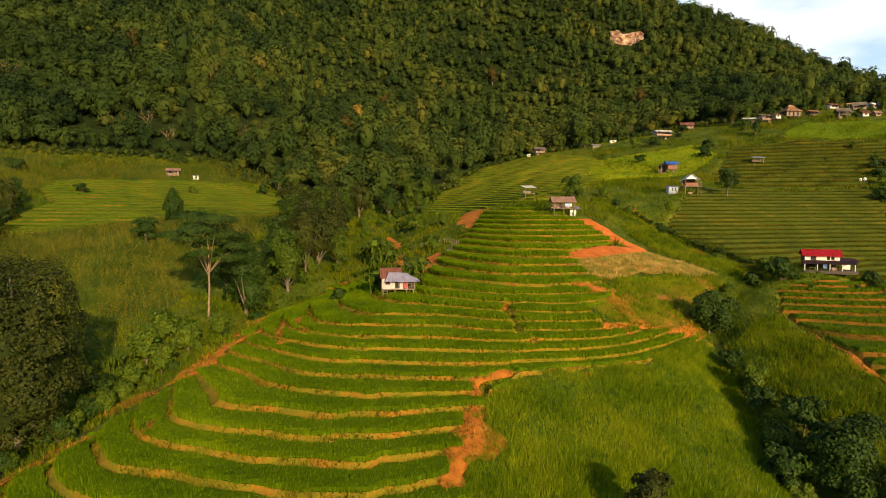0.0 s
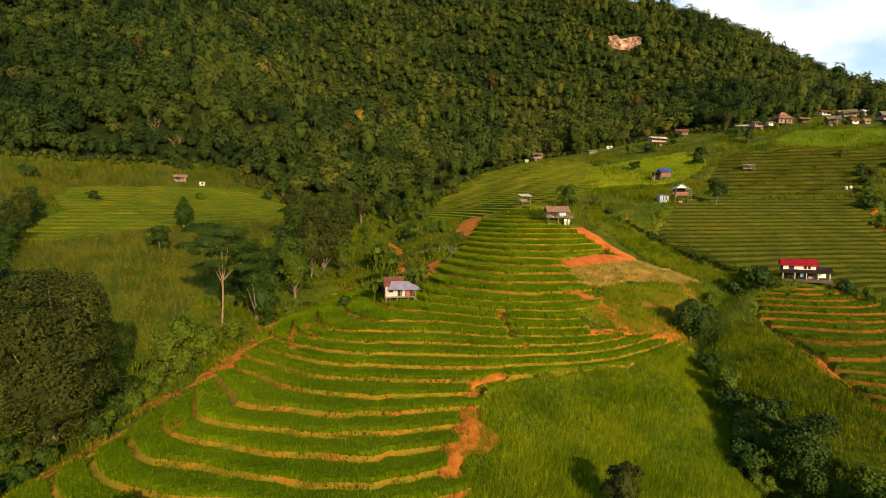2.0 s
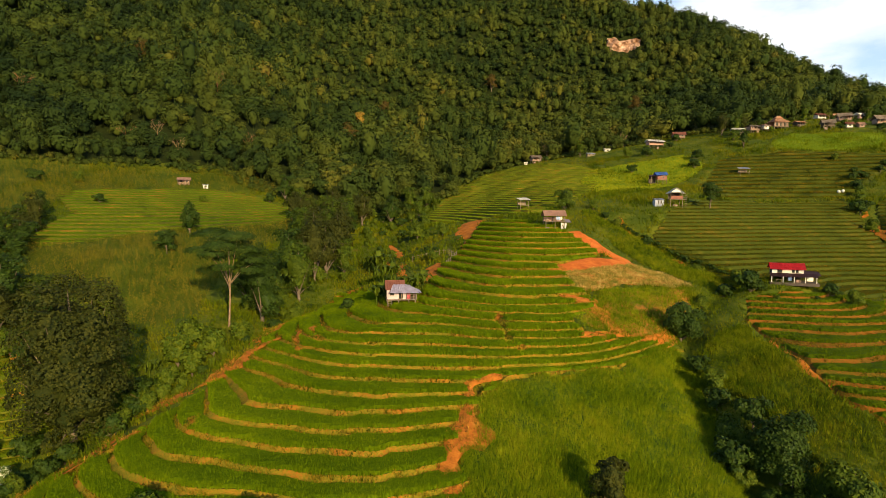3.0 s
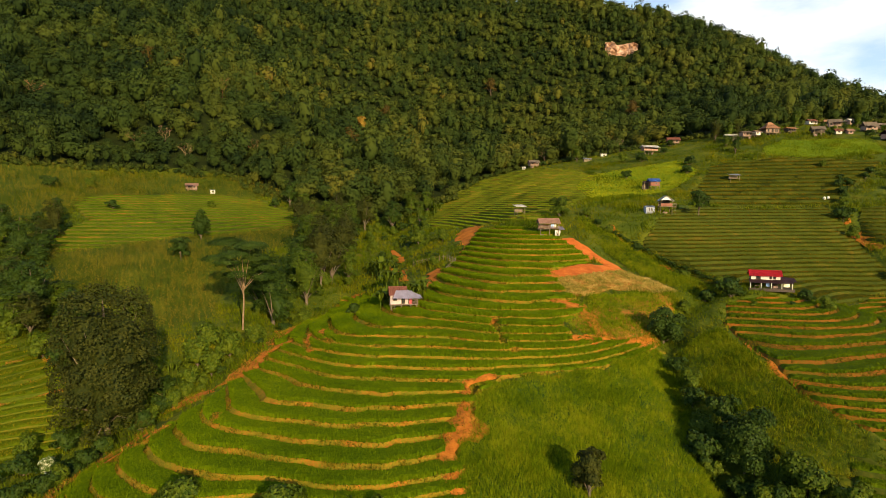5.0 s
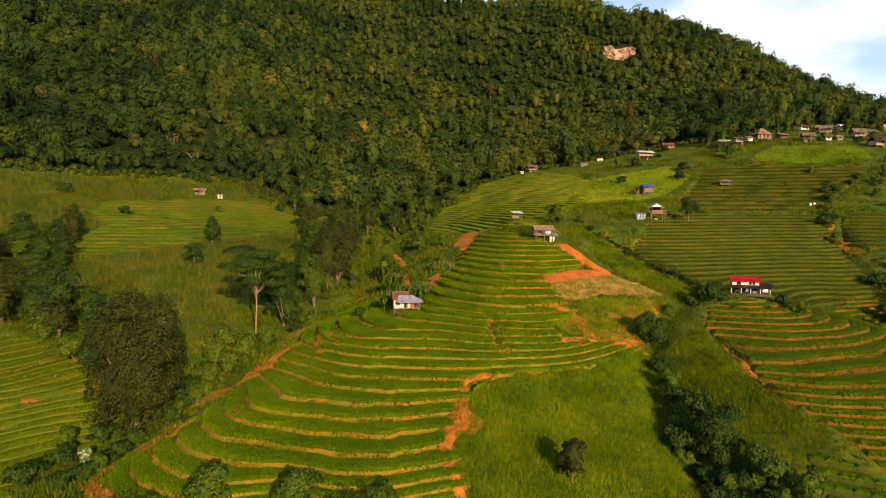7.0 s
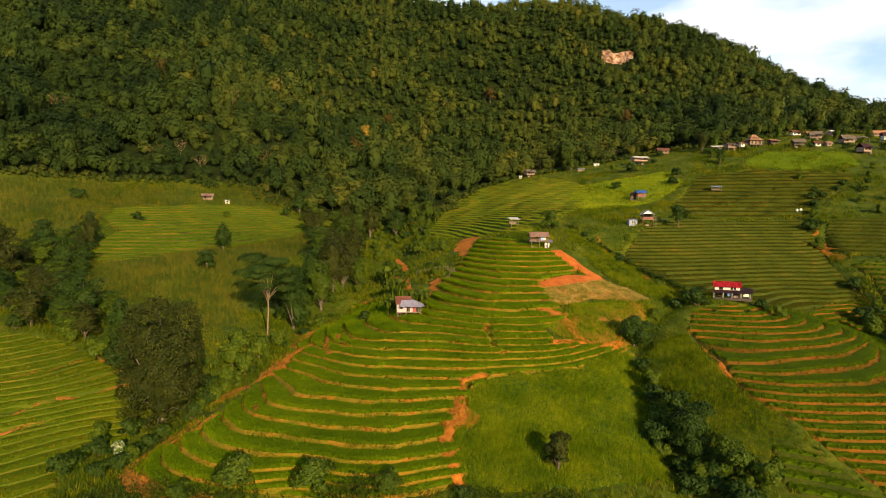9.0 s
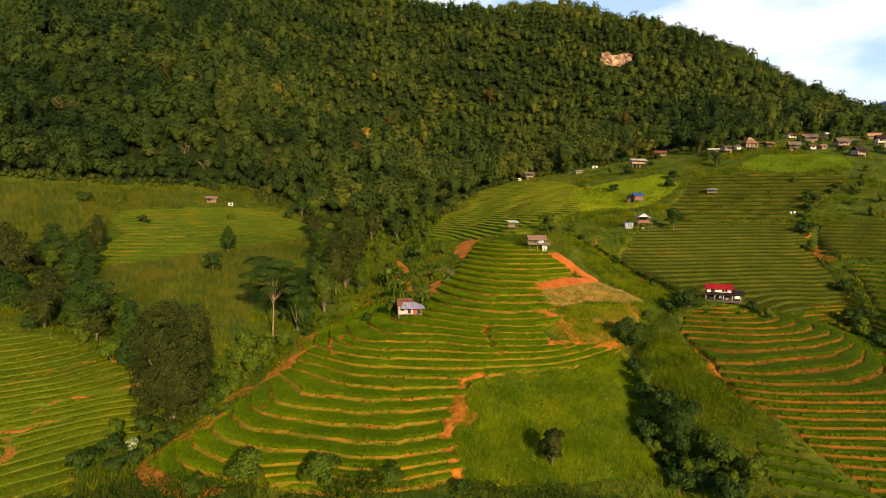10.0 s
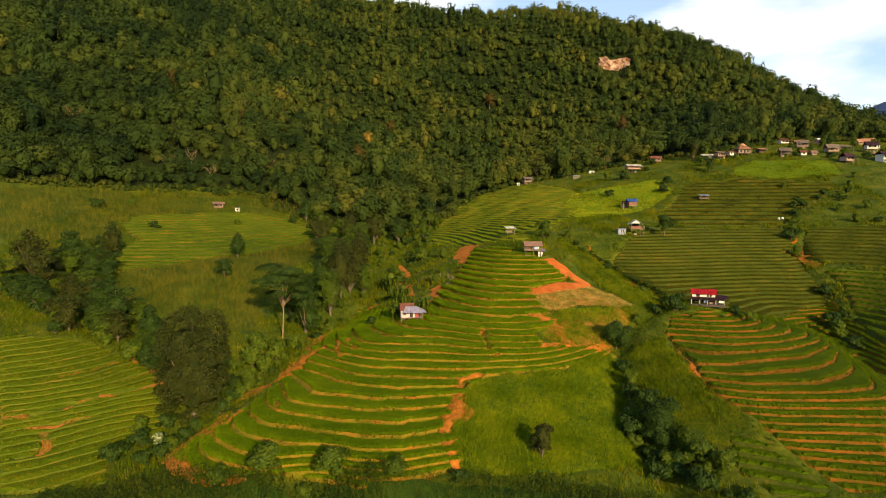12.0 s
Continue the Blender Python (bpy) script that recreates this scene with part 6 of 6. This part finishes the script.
def spur_pavilion():
    t = new("pavilion")
    posts(t, (-2.9, 0.0, 2.9), (-1.7, 1.7), -1.5, 4.1, TIMBER, 0.09)
    deck(t, -3.3, 3.6, -2.0, 2.0, 2.1)
    gable(t, 6.2, 3.8, 4.1, 1.3, TIN_RUST, TIN_RUST, 0.5, label="pinkish rusty corrugated roof")
    rail(t, -3.2, 3.4, -1.95, 2.1, TIMBER, tall=0.7)
    wall(t, TIN_RUST, -3.0, 3.0, 1.75, 2.1, 3.3, name="back_board")
    wall(t, WHITE_WALL, 1.9, 3.7, -1.5, -1.3, 1.6, label="white rendered block wall")
    wall(t, WHITE_WALL, -1.4, 1.2, 3.6, -1.3, 1.6, along_y=True)
    tin("awning", t, TIN_PURPLE, (3.0, -2.7, 1.75), (4.9, -2.7, 1.75), (3.0, 0.6, 2.7), (4.9, 0.6, 2.7), "greyish purple lean-to roof")
    beam("sack", t, PINK_WALL, -3.0, -1.6, -1.2, -0.2, 2.1, 2.75, bevel=0.2, label="pile of pale sacks on the deck")
    beam("cloth", t, CLOTH_BLUE, 0.5, 1.7, -1.3, -1.25, 2.4, 3.6, label="blue cloth hanging to dry")
    beam("cloth", t, WHITE_WALL, 1.8, 2.4, -1.2, -1.15, 2.6, 3.6, label="white cloth hanging to dry")
    for x, y, s in ((-2.6, -1.2, 0.9), (-1.7, -0.9, 0.7), (-1.0, -1.3, 0.6)):
        beam("crate", t, TIMBER, x, x + s, y, y + s, -1.0, -0.2 + s * 0.5, label="wooden crate under the deck")
    return stand(t, 29.3, 150.0, 4, "open stilt pavilion with a rusty pink tin roof", "pavilion", "stilt huts", size=0.84)


def red_house():
    t = new("farmhouse")
    wall(t, WHITE_WALL, -3.6, 3.6, -2.0, 1.5, 3.2, [(-2.4, -1.2, 2.0, 2.95), (0.9, 1.6, 2.1, 2.95), (1.8, 2.5, 2.1, 2.95)], label="white upper wall with dark windows")
    wall(t, WHITE_WALL, -3.6, 3.6, 2.0, 1.5, 3.2)
    wall(t, DARK_TIMBER, -1.9, 2.0, -3.6, 1.5, 3.2, along_y=True)
    wall(t, WHITE_WALL, -1.9, 2.0, 3.5, 1.5, 3.2, along_y=True)
    wall(t, DARK_TIMBER, -3.6, 3.6, 1.2, -0.6, 1.45, [(-0.6, 0.4, -0.2, 1.3)], name="lower_wall")
    deck(t, -3.7, 3.7, -2.05, 2.1, 1.5, DARK_TIMBER)
    gable(t, 7.4, 4.4, 3.2, 1.2, TIN_RED, TIN_RED, 0.45, label="bright red corrugated roof")
    tin("awning", t, TIN_DARK, (-4.2, -4.2, 1.25), (6.6, -4.2, 1.25), (-4.2, -1.95, 2.0), (6.6, -1.95, 2.0), "dark maroon lean-to roof")
    tin("awning", t, TIN_DARK, (3.6, -2.2, 1.9), (7.6, -2.2, 1.5), (3.6, 1.8, 2.6), (7.6, 1.8, 2.2), "dark maroon lean-to roof")
    posts(t, (-3.9, -1.3, 1.2, 3.7, 6.2), (-4.0,), -1.0, 1.3, WHITE_WALL, 0.09)
    posts(t, (-3.4, 0.0, 3.4, 6.4), (-1.8, 1.6), -1.0, 1.5, DARK_TIMBER, 0.09)
    wall(t, TIN_WHITE, 4.9, 6.4, 0.8, -0.6, 1.3)
    beam("cloth", t, CLOTH_BLUE, 0.0, 0.8, -3.3, -3.25, 0.2, 1.3, label="pale blue cloth hanging under the eave")
    beam("table", t, TIMBER, -2.8, -1.4, -3.2, -2.4, 0.3, 0.42, label="low plank table")
    for x in (-2.7, -1.5):
        for y in (-3.1, -2.5):
            beam("table_leg", t, TIMBER, x - 0.04, x + 0.04, y - 0.04, y + 0.04, -0.6, 0.3)
    beam("sack", t, PINK_WALL, 1.7, 2.9, -2.9, -2.1, -0.6, 0.4, bevel=0.2, label="pale sacks stacked under the eave")
    beam("floor_slab", t, DARK_TIMBER, -4.2, 6.8, -4.3, 2.2, -1.0, -0.25)
    return stand(t, 69.1, 111.3, -20, "two-storey farmhouse with a bright red tin roof", "house", "", up=0.4, size=0.77)


def blue_hut():
    t = new("stilt_hut")
    posts(t, (-1.6, 0.2, 1.9), (-1.4, 1.4), -1.5, 3.8, TIMBER)
    deck(t, -1.9, 2.2, -1.7, 1.7, 1.8)
    wall(t, TIN_BROWN, -1.7, 2.0, -1.5, 1.8, 3.2, [(0.2, 1.0, 2.3, 3.0)])
    wall(t, TIN_BROWN, -1.7, 2.0, 1.4, 1.8, 3.7)
    gable(t, 3.9, 3.0, 3.8, 1.0, TIN_BLUE, TIN_BLUE, 0.5, label="bright blue corrugated roof")
    tin("awning", t, TIN_DARK, (-4.6, -1.9, 2.9), (-1.7, -1.9, 3.2), (-4.6, 1.4, 3.6), (-1.7, 1.4, 3.9), "dark lean-to roof")
    posts(t, (-4.3,), (-1.6, 1.2), -1.5, 3.1, TIMBER)
    wall(t, DARK_TIMBER, -4.3, -1.7, 1.2, 0.2, 3.2)
    return stand(t, 87.8, 236.5, 0, "stilt hut with a blue tin roof and dark lean-to", "hut", "stilt huts")


def white_hut():
    t = new("stilt_hut")
    posts(t, (-1.7, 1.7), (-1.5, 1.5), -1.5, 4.0, TIMBER)
    deck(t, -2.0, 2.9, -1.9, 1.8, 2.0)
    wall(t, TIN_BROWN, -1.7, 1.7, -1.7, 2.0, 2.9)
    wall(t, DARK_TIMBER, -1.7, 1.7, 1.5, 2.0, 4.0)
    side_gable(t, 3.6, 3.4, 4.0, 1.3, TIN_WHITE, TIN_WHITE, 0.6, "pale tin gable roof", TIN_WHITE)
    rail(t, 1.8, 2.9, -1.85, 2.0, TIMBER)
    for k in range(5):
        beam("ladder_rung", t, TIMBER, 2.1, 2.8, -2.5 + 0.1 * k, -2.42 + 0.1 * k, -0.4 + 0.5 * k, -0.34 + 0.5 * k)
    beam("sack", t, PINK_WALL, -0.8, 0.6, -0.8, 0.4, -0.8, 0.3, bevel=0.2)
    return stand(t, 70.2, 174.0, -6, "raised field hut with a pale tin gable roof", "hut", "stilt huts")


def white_shed():
    t = new("shed")
    wall(t, TIN_GREY, -1.4, 1.4, -0.9, -0.8, 1.5, [(-0.5, -0.1, 0.3, 1.3), (0.3, 0.7, 0.3, 1.3)])
    wall(t, TIN_GREY, -0.8, 0.9, -1.4, -0.8, 1.5, along_y=True)
    wall(t, TIN_GREY, -0.8, 0.9, 1.3, -0.8, 1.5, along_y=True)
    wall(t, TIN_GREY, -1.3, 1.3, 0.8, -0.8, 1.7)
    tin("roof", t, TIN_GREY, (-1.7, -1.2, 1.5), (1.7, -1.2, 1.5), (-1.7, 1.2, 1.9), (1.7, 1.2, 1.9))
    return stand(t, 65.4, 174.8, 4, "small greyish tin shed beside the field hut", "shed")


def stall(x, y, turn, roof, w=3.2, label="small open field shelter with a pale tin roof", name="field_shelter", high=2.9):
    t = new(name)
    posts(t, (-w / 2 + 0.2, w / 2 - 0.2), (-0.9, 0.9), -1.2, high, TIMBER, 0.07)
    deck(t, -w / 2, w / 2, -1.1, 1.1, 1.2)
    tin("roof", t, roof, (-w / 2 - 0.4, -1.6, high - 0.2), (w / 2 + 0.4, -1.6, high - 0.2), (-w / 2 - 0.4, 1.5, high + 0.6), (w / 2 + 0.4, 1.5, high + 0.6))
    wall(t, TIMBER, -w / 2 + 0.2, w / 2 - 0.2, 0.85, 1.2, 2.2)
    return stand(t, x, y, turn, label, "shelter", "field shelters")


def long_house(x, y, turn, w, d, stilt, high, rise, roof, wall_mat, label, holes=3, open_front=False, up=0.0, category="house", over=0.6):
    w, d, high, rise = 0.8 * w, 0.8 * d, 0.9 * high, 0.85 * rise
    t = new("village_house")
    posts(t, np.linspace(-w / 2 + 0.2, w / 2 - 0.2, 4), (-d / 2 + 0.2, d / 2 - 0.2), -2.0, stilt + high, TIMBER, 0.1)
    if stilt > 0.3:
        deck(t, -w / 2, w / 2, -d / 2, d / 2, stilt, TIMBER)
    step = w / holes
    cuts = [(-w / 2 + step * (i + 0.3), -w / 2 + step * (i + 0.7), stilt + high * 0.35, stilt + high * 0.8) for i in range(holes)]
    wall(t, wall_mat, -w / 2 + 0.1, w / 2 - 0.1, -d / 2 + 0.05, stilt - (1.2 if stilt <= 0.3 else 0), stilt + (high * 0.4 if open_front else high), () if open_front else cuts)
    wall(t, wall_mat, -w / 2 + 0.1, w / 2 - 0.1, d / 2 - 0.15, stilt - (1.2 if stilt <= 0.3 else 0), stilt + high)
    for x2 in (-w / 2 + 0.05, w / 2 - 0.15):
        wall(t, wall_mat, -d / 2 + 0.15, d / 2 - 0.15, x2, stilt - (1.2 if stilt <= 0.3 else 0), stilt + high, along_y=True)
    gable(t, w, d, stilt + high, rise, roof, roof, over)
    if w > 4.4:
        side = -1 if int(x) % 2 else 1
        a, b = sorted((side * (w / 2 + 0.3), -side * w * 0.12))
        tin("porch_roof", t, roof if int(y) % 2 else TIN_DARK, (a, -d / 2 - 2.1, stilt + high * 0.72), (b, -d / 2 - 2.1, stilt + high * 0.72), (a, -d / 2 - 0.3, stilt + high * 0.95), (b, -d / 2 - 0.3, stilt + high * 0.95), "low lean-to porch roof")
        posts(t, (a + 0.2, b - 0.2), (-d / 2 - 1.9,), -2.0, stilt + high * 0.73, TIMBER, 0.07)
        beam("sack", t, PINK_WALL, a + 0.5, a + 1.6, -d / 2 - 1.4, -d / 2 - 0.5, -0.8, 0.5, bevel=0.2, label="sacks piled under the porch")
    turn += (int(x * 7) % 31) - 15
    return stand(t, x, y, turn, label, category, "village houses", up)


def hip_house():
    """The large thatched hall of the village."""
    t = new("thatched_hall")
    posts(t, np.linspace(-3.7, 3.7, 5), (-3, 3), -2, 3.3, TIMBER, 0.12)
    deck(t, -4, 4, -3.4, 3.4, 1.0)
    wall(t, PINK_WALL, -3.4, 3.4, -2.8, 1.0, 3.2, [(-2.8, -1.6, 1.4, 2.8), (-0.6, 0.6, 1.05, 2.9), (1.4, 2.8, 1.4, 2.8)])
    wall(t, PINK_WALL, -3.4, 3.4, 2.7, 1.0, 3.2)
    for s, (w, d, z, w2, d2, z2) in enumerate(((8.8, 7.6, 3.2, 3.8, 2.4, 5.2), (4.1, 2.7, 5.3, 1.4, 0.5, 6.6))):
        bm = bmesh.new()
        low = [bm.verts.new(p) for p in ((-w / 2, -d / 2, z), (w / 2, -d / 2, z), (w / 2, d / 2, z), (-w / 2, d / 2, z))]
        top = [bm.verts.new(p) for p in ((-w2 / 2, -d2 / 2, z2), (w2 / 2, -d2 / 2, z2), (w2 / 2, d2 / 2, z2), (-w2 / 2, d2 / 2, z2))]
        for i in range(4):
            bm.faces.new((low[i], low[(i + 1) % 4], top[(i + 1) % 4], top[i]))
        bm.faces.new(top)
        bmesh.ops.solidify(bm, geom=list(bm.faces), thickness=0.25)
        bmesh.ops.recalc_face_normals(bm, faces=list(bm.faces))
        part("roof", bm, THATCH, t, "tiered reddish thatch roof")
    return stand(t, 170.0, 302.5, 5, "large hall with a tiered reddish thatch roof", "house", "village houses")


def water_tank(x, y):
    t = new("water_tank")
    bm = bmesh.new()
    bmesh.ops.create_cone(bm, cap_ends=True, segments=20, radius1=0.5, radius2=0.5, depth=1.1, matrix=Matrix.Translation((0, 0, 0.65)))
    bmesh.ops.bevel(bm, geom=[e for e in bm.edges if len(e.link_faces) == 2 and abs(e.link_faces[0].normal.z - e.link_faces[1].normal.z) > 0.5], offset=0.15, segments=3, affect="EDGES")
    part("drum", bm, TANK_WHITE, t)
    beam("plinth", t, TIMBER, -0.6, 0.6, -0.6, 0.6, -0.6, 0.1)
    bm = bmesh.new()
    bmesh.ops.create_cone(bm, cap_ends=True, segments=14, radius1=0.28, radius2=0.22, depth=0.14, matrix=Matrix.Translation((0, 0, 1.24)))
    part("lid", bm, TANK_WHITE, t)
    return stand(t, x, y, 0, "round white plastic water tank on a plinth", "water tank", "water tanks")


CLOTH_RED = plain("red_cloth", (0.5, 0.08, 0.1), 0.9)
ROSE_WALL = plain("rose_white_board", (0.55, 0.42, 0.42), 0.8, 0.8, 0.25)
TIN_LILAC = plain("lilac_tin", (0.42, 0.38, 0.5), 0.5, 1.0, 0.3)
TIN_PURPLE = plain("purple_tin", (0.3, 0.26, 0.36), 0.6)
spur_hut()
spur_pavilion()
red_house()
blue_hut()
white_hut()
white_shed()
stall(25.3, 181.5, 20, TIN_WHITE)
stall(122.4, 239.0, 0, TIN_GREY, 4.0, "small open field shelter with a grey tin roof", high=2.6)
long_house(51.5, 330.0, 12, 6.8, 4.5, 1.2, 2.0, 1.5, THATCH_GREY, PINK_WALL, "weathered wooden house at the forest edge", 2)
long_house(46.0, 330.0, 0, 2.2, 2.0, 0.0, 1.4, 0.4, TIN_WHITE, WHITE_WALL, "small white shed at the forest edge", 1, over=0.2)
long_house(110.0, 309.0, 2, 10.5, 4.5, 1.8, 2.2, 0.9, TIN_WHITE, TIN_RUST, "long open stilt house with a pale roof", 4, True)
long_house(129.2, 327.0, 4, 7.6, 4.5, 1.0, 2.0, 1.6, TIN_BROWN, PINK_WALL, "wooden house with a reddish brown roof", 2)
long_house(91.0, 330.0, 0, 4.0, 2.5, 0.0, 1.4, 0.5, TIN_WHITE, TIN_WHITE, "small pale shed among the trees", 1, over=0.2)
long_house(79.0, 318.0, 0, 5.5, 2.5, 0.2, 1.3, 0.5, TIN_GREY, TIMBER, "low grey shed on the upper slope", 2, over=0.3)
long_house(-111.8, 254.5, 10, 5.6, 3.6, 0.0, 2.0, 1.0, TIN_RUST, PINK_WALL, "small farm hut with a rusty roof", 2)
long_house(-102.6, 254.5, 10, 2.8, 2.2, 0.0, 1.6, 0.3, TIN_GREY, WHITE_WALL, "small white shed beside the farm hut", 1, over=0.15)
hip_house()
long_house(158.0, 303.5, 6, 6.5, 4.5, 1.2, 2.2, 0.8, THATCH_GREY, PINK_WALL, "low village house with a grey roof", 3)
long_house(151.0, 305.0, 3, 6.5, 4.5, 1.0, 2.0, 0.8, TIN_WHITE, DARK_TIMBER, "low village house with a pale roof", 2)
long_house(181.0, 303.0, 2, 6.0, 4.0, 0.6, 1.6, 0.8, THATCH, DARK_TIMBER, "small thatched open house", 2, True)
long_house(187.0, 289.0, -4, 6.6, 4.6, 1.4, 1.8, 1.8, THATCH_GREY, DARK_TIMBER, "dark stilt house with grey thatch", 2)
long_house(208.5, 310.0, -8, 7.2, 5.0, 0.8, 2.4, 1.9, THATCH_GREY, PINK_WALL, "village house with grey thatch", 3)
long_house(200.5, 285.5, 10, 3.4, 3.0, 0.0, 2.0, 1.0, TIN_RUST, PINK_WALL, "small pink walled house with rusty roof", 1)
long_house(211.5, 287.5, -6, 7.5, 5.0, 1.2, 2.2, 2.4, THATCH_GREY, PINK_WALL, "steep grey thatched village house", 2)
long_house(206.8, 267.0, 14, 7.0, 5.0, 0.6, 2.4, 2.2, TIN_DARK, PINK_WALL, "pale house with a dark steep roof", 2)
long_house(220.8, 293.0, 0, 9.0, 4.5, 1.0, 1.8, 1.2, THATCH_GREY, DARK_TIMBER, "long grey roofed village house", 3)
long_house(232.4, 286.8, -14, 6.5, 5.5, 2.0, 2.6, 2.0, TIN_DARK, WHITE_WALL, "tall white village house on stilts", 2)
long_house(225.5, 266.5, 6, 9.0, 5.5, 0.0, 3.2, 1.9, TIN_DARK, WHITE_WALL, "white house with a dark purple roof", 3)
long_house(238.5, 268.0, -4, 8.0, 5.0, 0.0, 2.8, 1.6, TIN_BROWN, PINK_WALL, "pale house with a brown roof", 3)
long_house(250.0, 320.0, 4, 9.0, 5.0, 0.4, 2.2, 1.8, THATCH, PINK_WALL, "large house with reddish thatch", 3)
long_house(212.0, 337.0, 4, 7.5, 4.5, 0.4, 2.2, 1.2, TIN_BROWN, WHITE_WALL, "white walled house with a brown roof at the forest foot", 2)
long_house(213.5, 322.0, -10, 6.0, 4.2, 0.8, 1.8, 1.4, THATCH, DARK_TIMBER, "small dark house with reddish thatch", 2)
long_house(195.2, 286.0, 6, 3.6, 3.2, 0.4, 2.0, 1.0, TIN_BROWN, WHITE_WALL, "small white house with a brown roof", 1)
long_house(234.0, 336.0, 12, 6.5, 4.2, 0.2, 2.0, 1.2, TIN_WHITE, PINK_WALL, "low pale house with a pale tin roof", 2)
long_house(226.5, 318.0, -6, 6.0, 4.5, 0.6, 2.0, 1.8, THATCH_GREY, DARK_TIMBER, "dark house with steep grey thatch", 2)
long_house(243.0, 300.0, 8, 6.5, 4.5, 0.6, 2.0, 1.4, TIN_GREY, WHITE_WALL, "white house with a grey tin roof", 2)
long_house(163.5, 302.0, 2, 5.0, 4.0, 1.0, 2.0, 0.7, TIN_RUST, WHITE_WALL, "pale house with a low rusty roof", 2)
long_house(266.0, 338.0, -4, 8.0, 4.5, 0.2, 2.0, 1.4, THATCH, TIMBER, "long house with reddish thatch", 3)
water_tank(138.2, 203.0)
water_tank(139.7, 203.0)


def fence():
    t = new("fence")
    line = [(-8, 152), (-3, 150), (1.5, 146), (3.5, 139), (0.5, 131)]
    for (ax, ay), (bx, by) in zip(line, line[1:]):
        n = int(math.hypot(bx - ax, by - ay) / 1.3)
        for i in range(n):
            x, y = ax + (bx - ax) * i / n, ay + (by - ay) * i / n
            z = float(land(x, y))
            beam("post", t, TIMBER, x - 0.05, x + 0.05, y - 0.05, y + 0.05, z - 0.6, z + random.uniform(1.1, 1.5))
        za, zb = float(land(ax, ay)), float(land(bx, by))
        for h in (0.5, 1.0):
            co, fa = tube([(ax, ay, za + h), (bx, by, zb + h)], [0.03, 0.03], 5)
            solid("wire", co, fa, TIMBER, t)
    return tagged(t, "weathered wooden post fence along the ravine", "fence")


fence()

# trees and bushes among the village houses
for ob, x, y, size in ((wood_tree, 143, 292, 0.42), (dim_tree, 176, 311, 0.6), (wood_tree, 190, 314, 0.65), (dim_tree, 196, 300, 0.4), (wood_tree, 218, 306, 0.6), (dim_tree, 226, 312, 0.7), (wood_tree, 235, 305, 0.6), (dim_tree, 205, 296, 0.35), (wood_tree, 240, 295, 0.5),
                       (dim_tree, 165, 312, 0.6), (brown_tree, 158, 313, 0.6), (dim_bush, 192, 286, 1.0), (bush, 197, 292, 1.0), (dim_bush, 204, 276, 1.2), (bush, 214, 280, 1.2), (dim_bush, 220, 272, 1.2), (bush, 232, 276, 1.2), (dim_bush, 148, 300, 1.2), (bush, 164, 297, 0.8), (dim_bush, 126, 322, 1.2), (dim_bush, 116, 304, 1.0), (bush, 104, 304, 0.9), (dim_bush, 57, 327, 1.0)):
    sown(ob, x, y, random.uniform(0, 6.28), size)
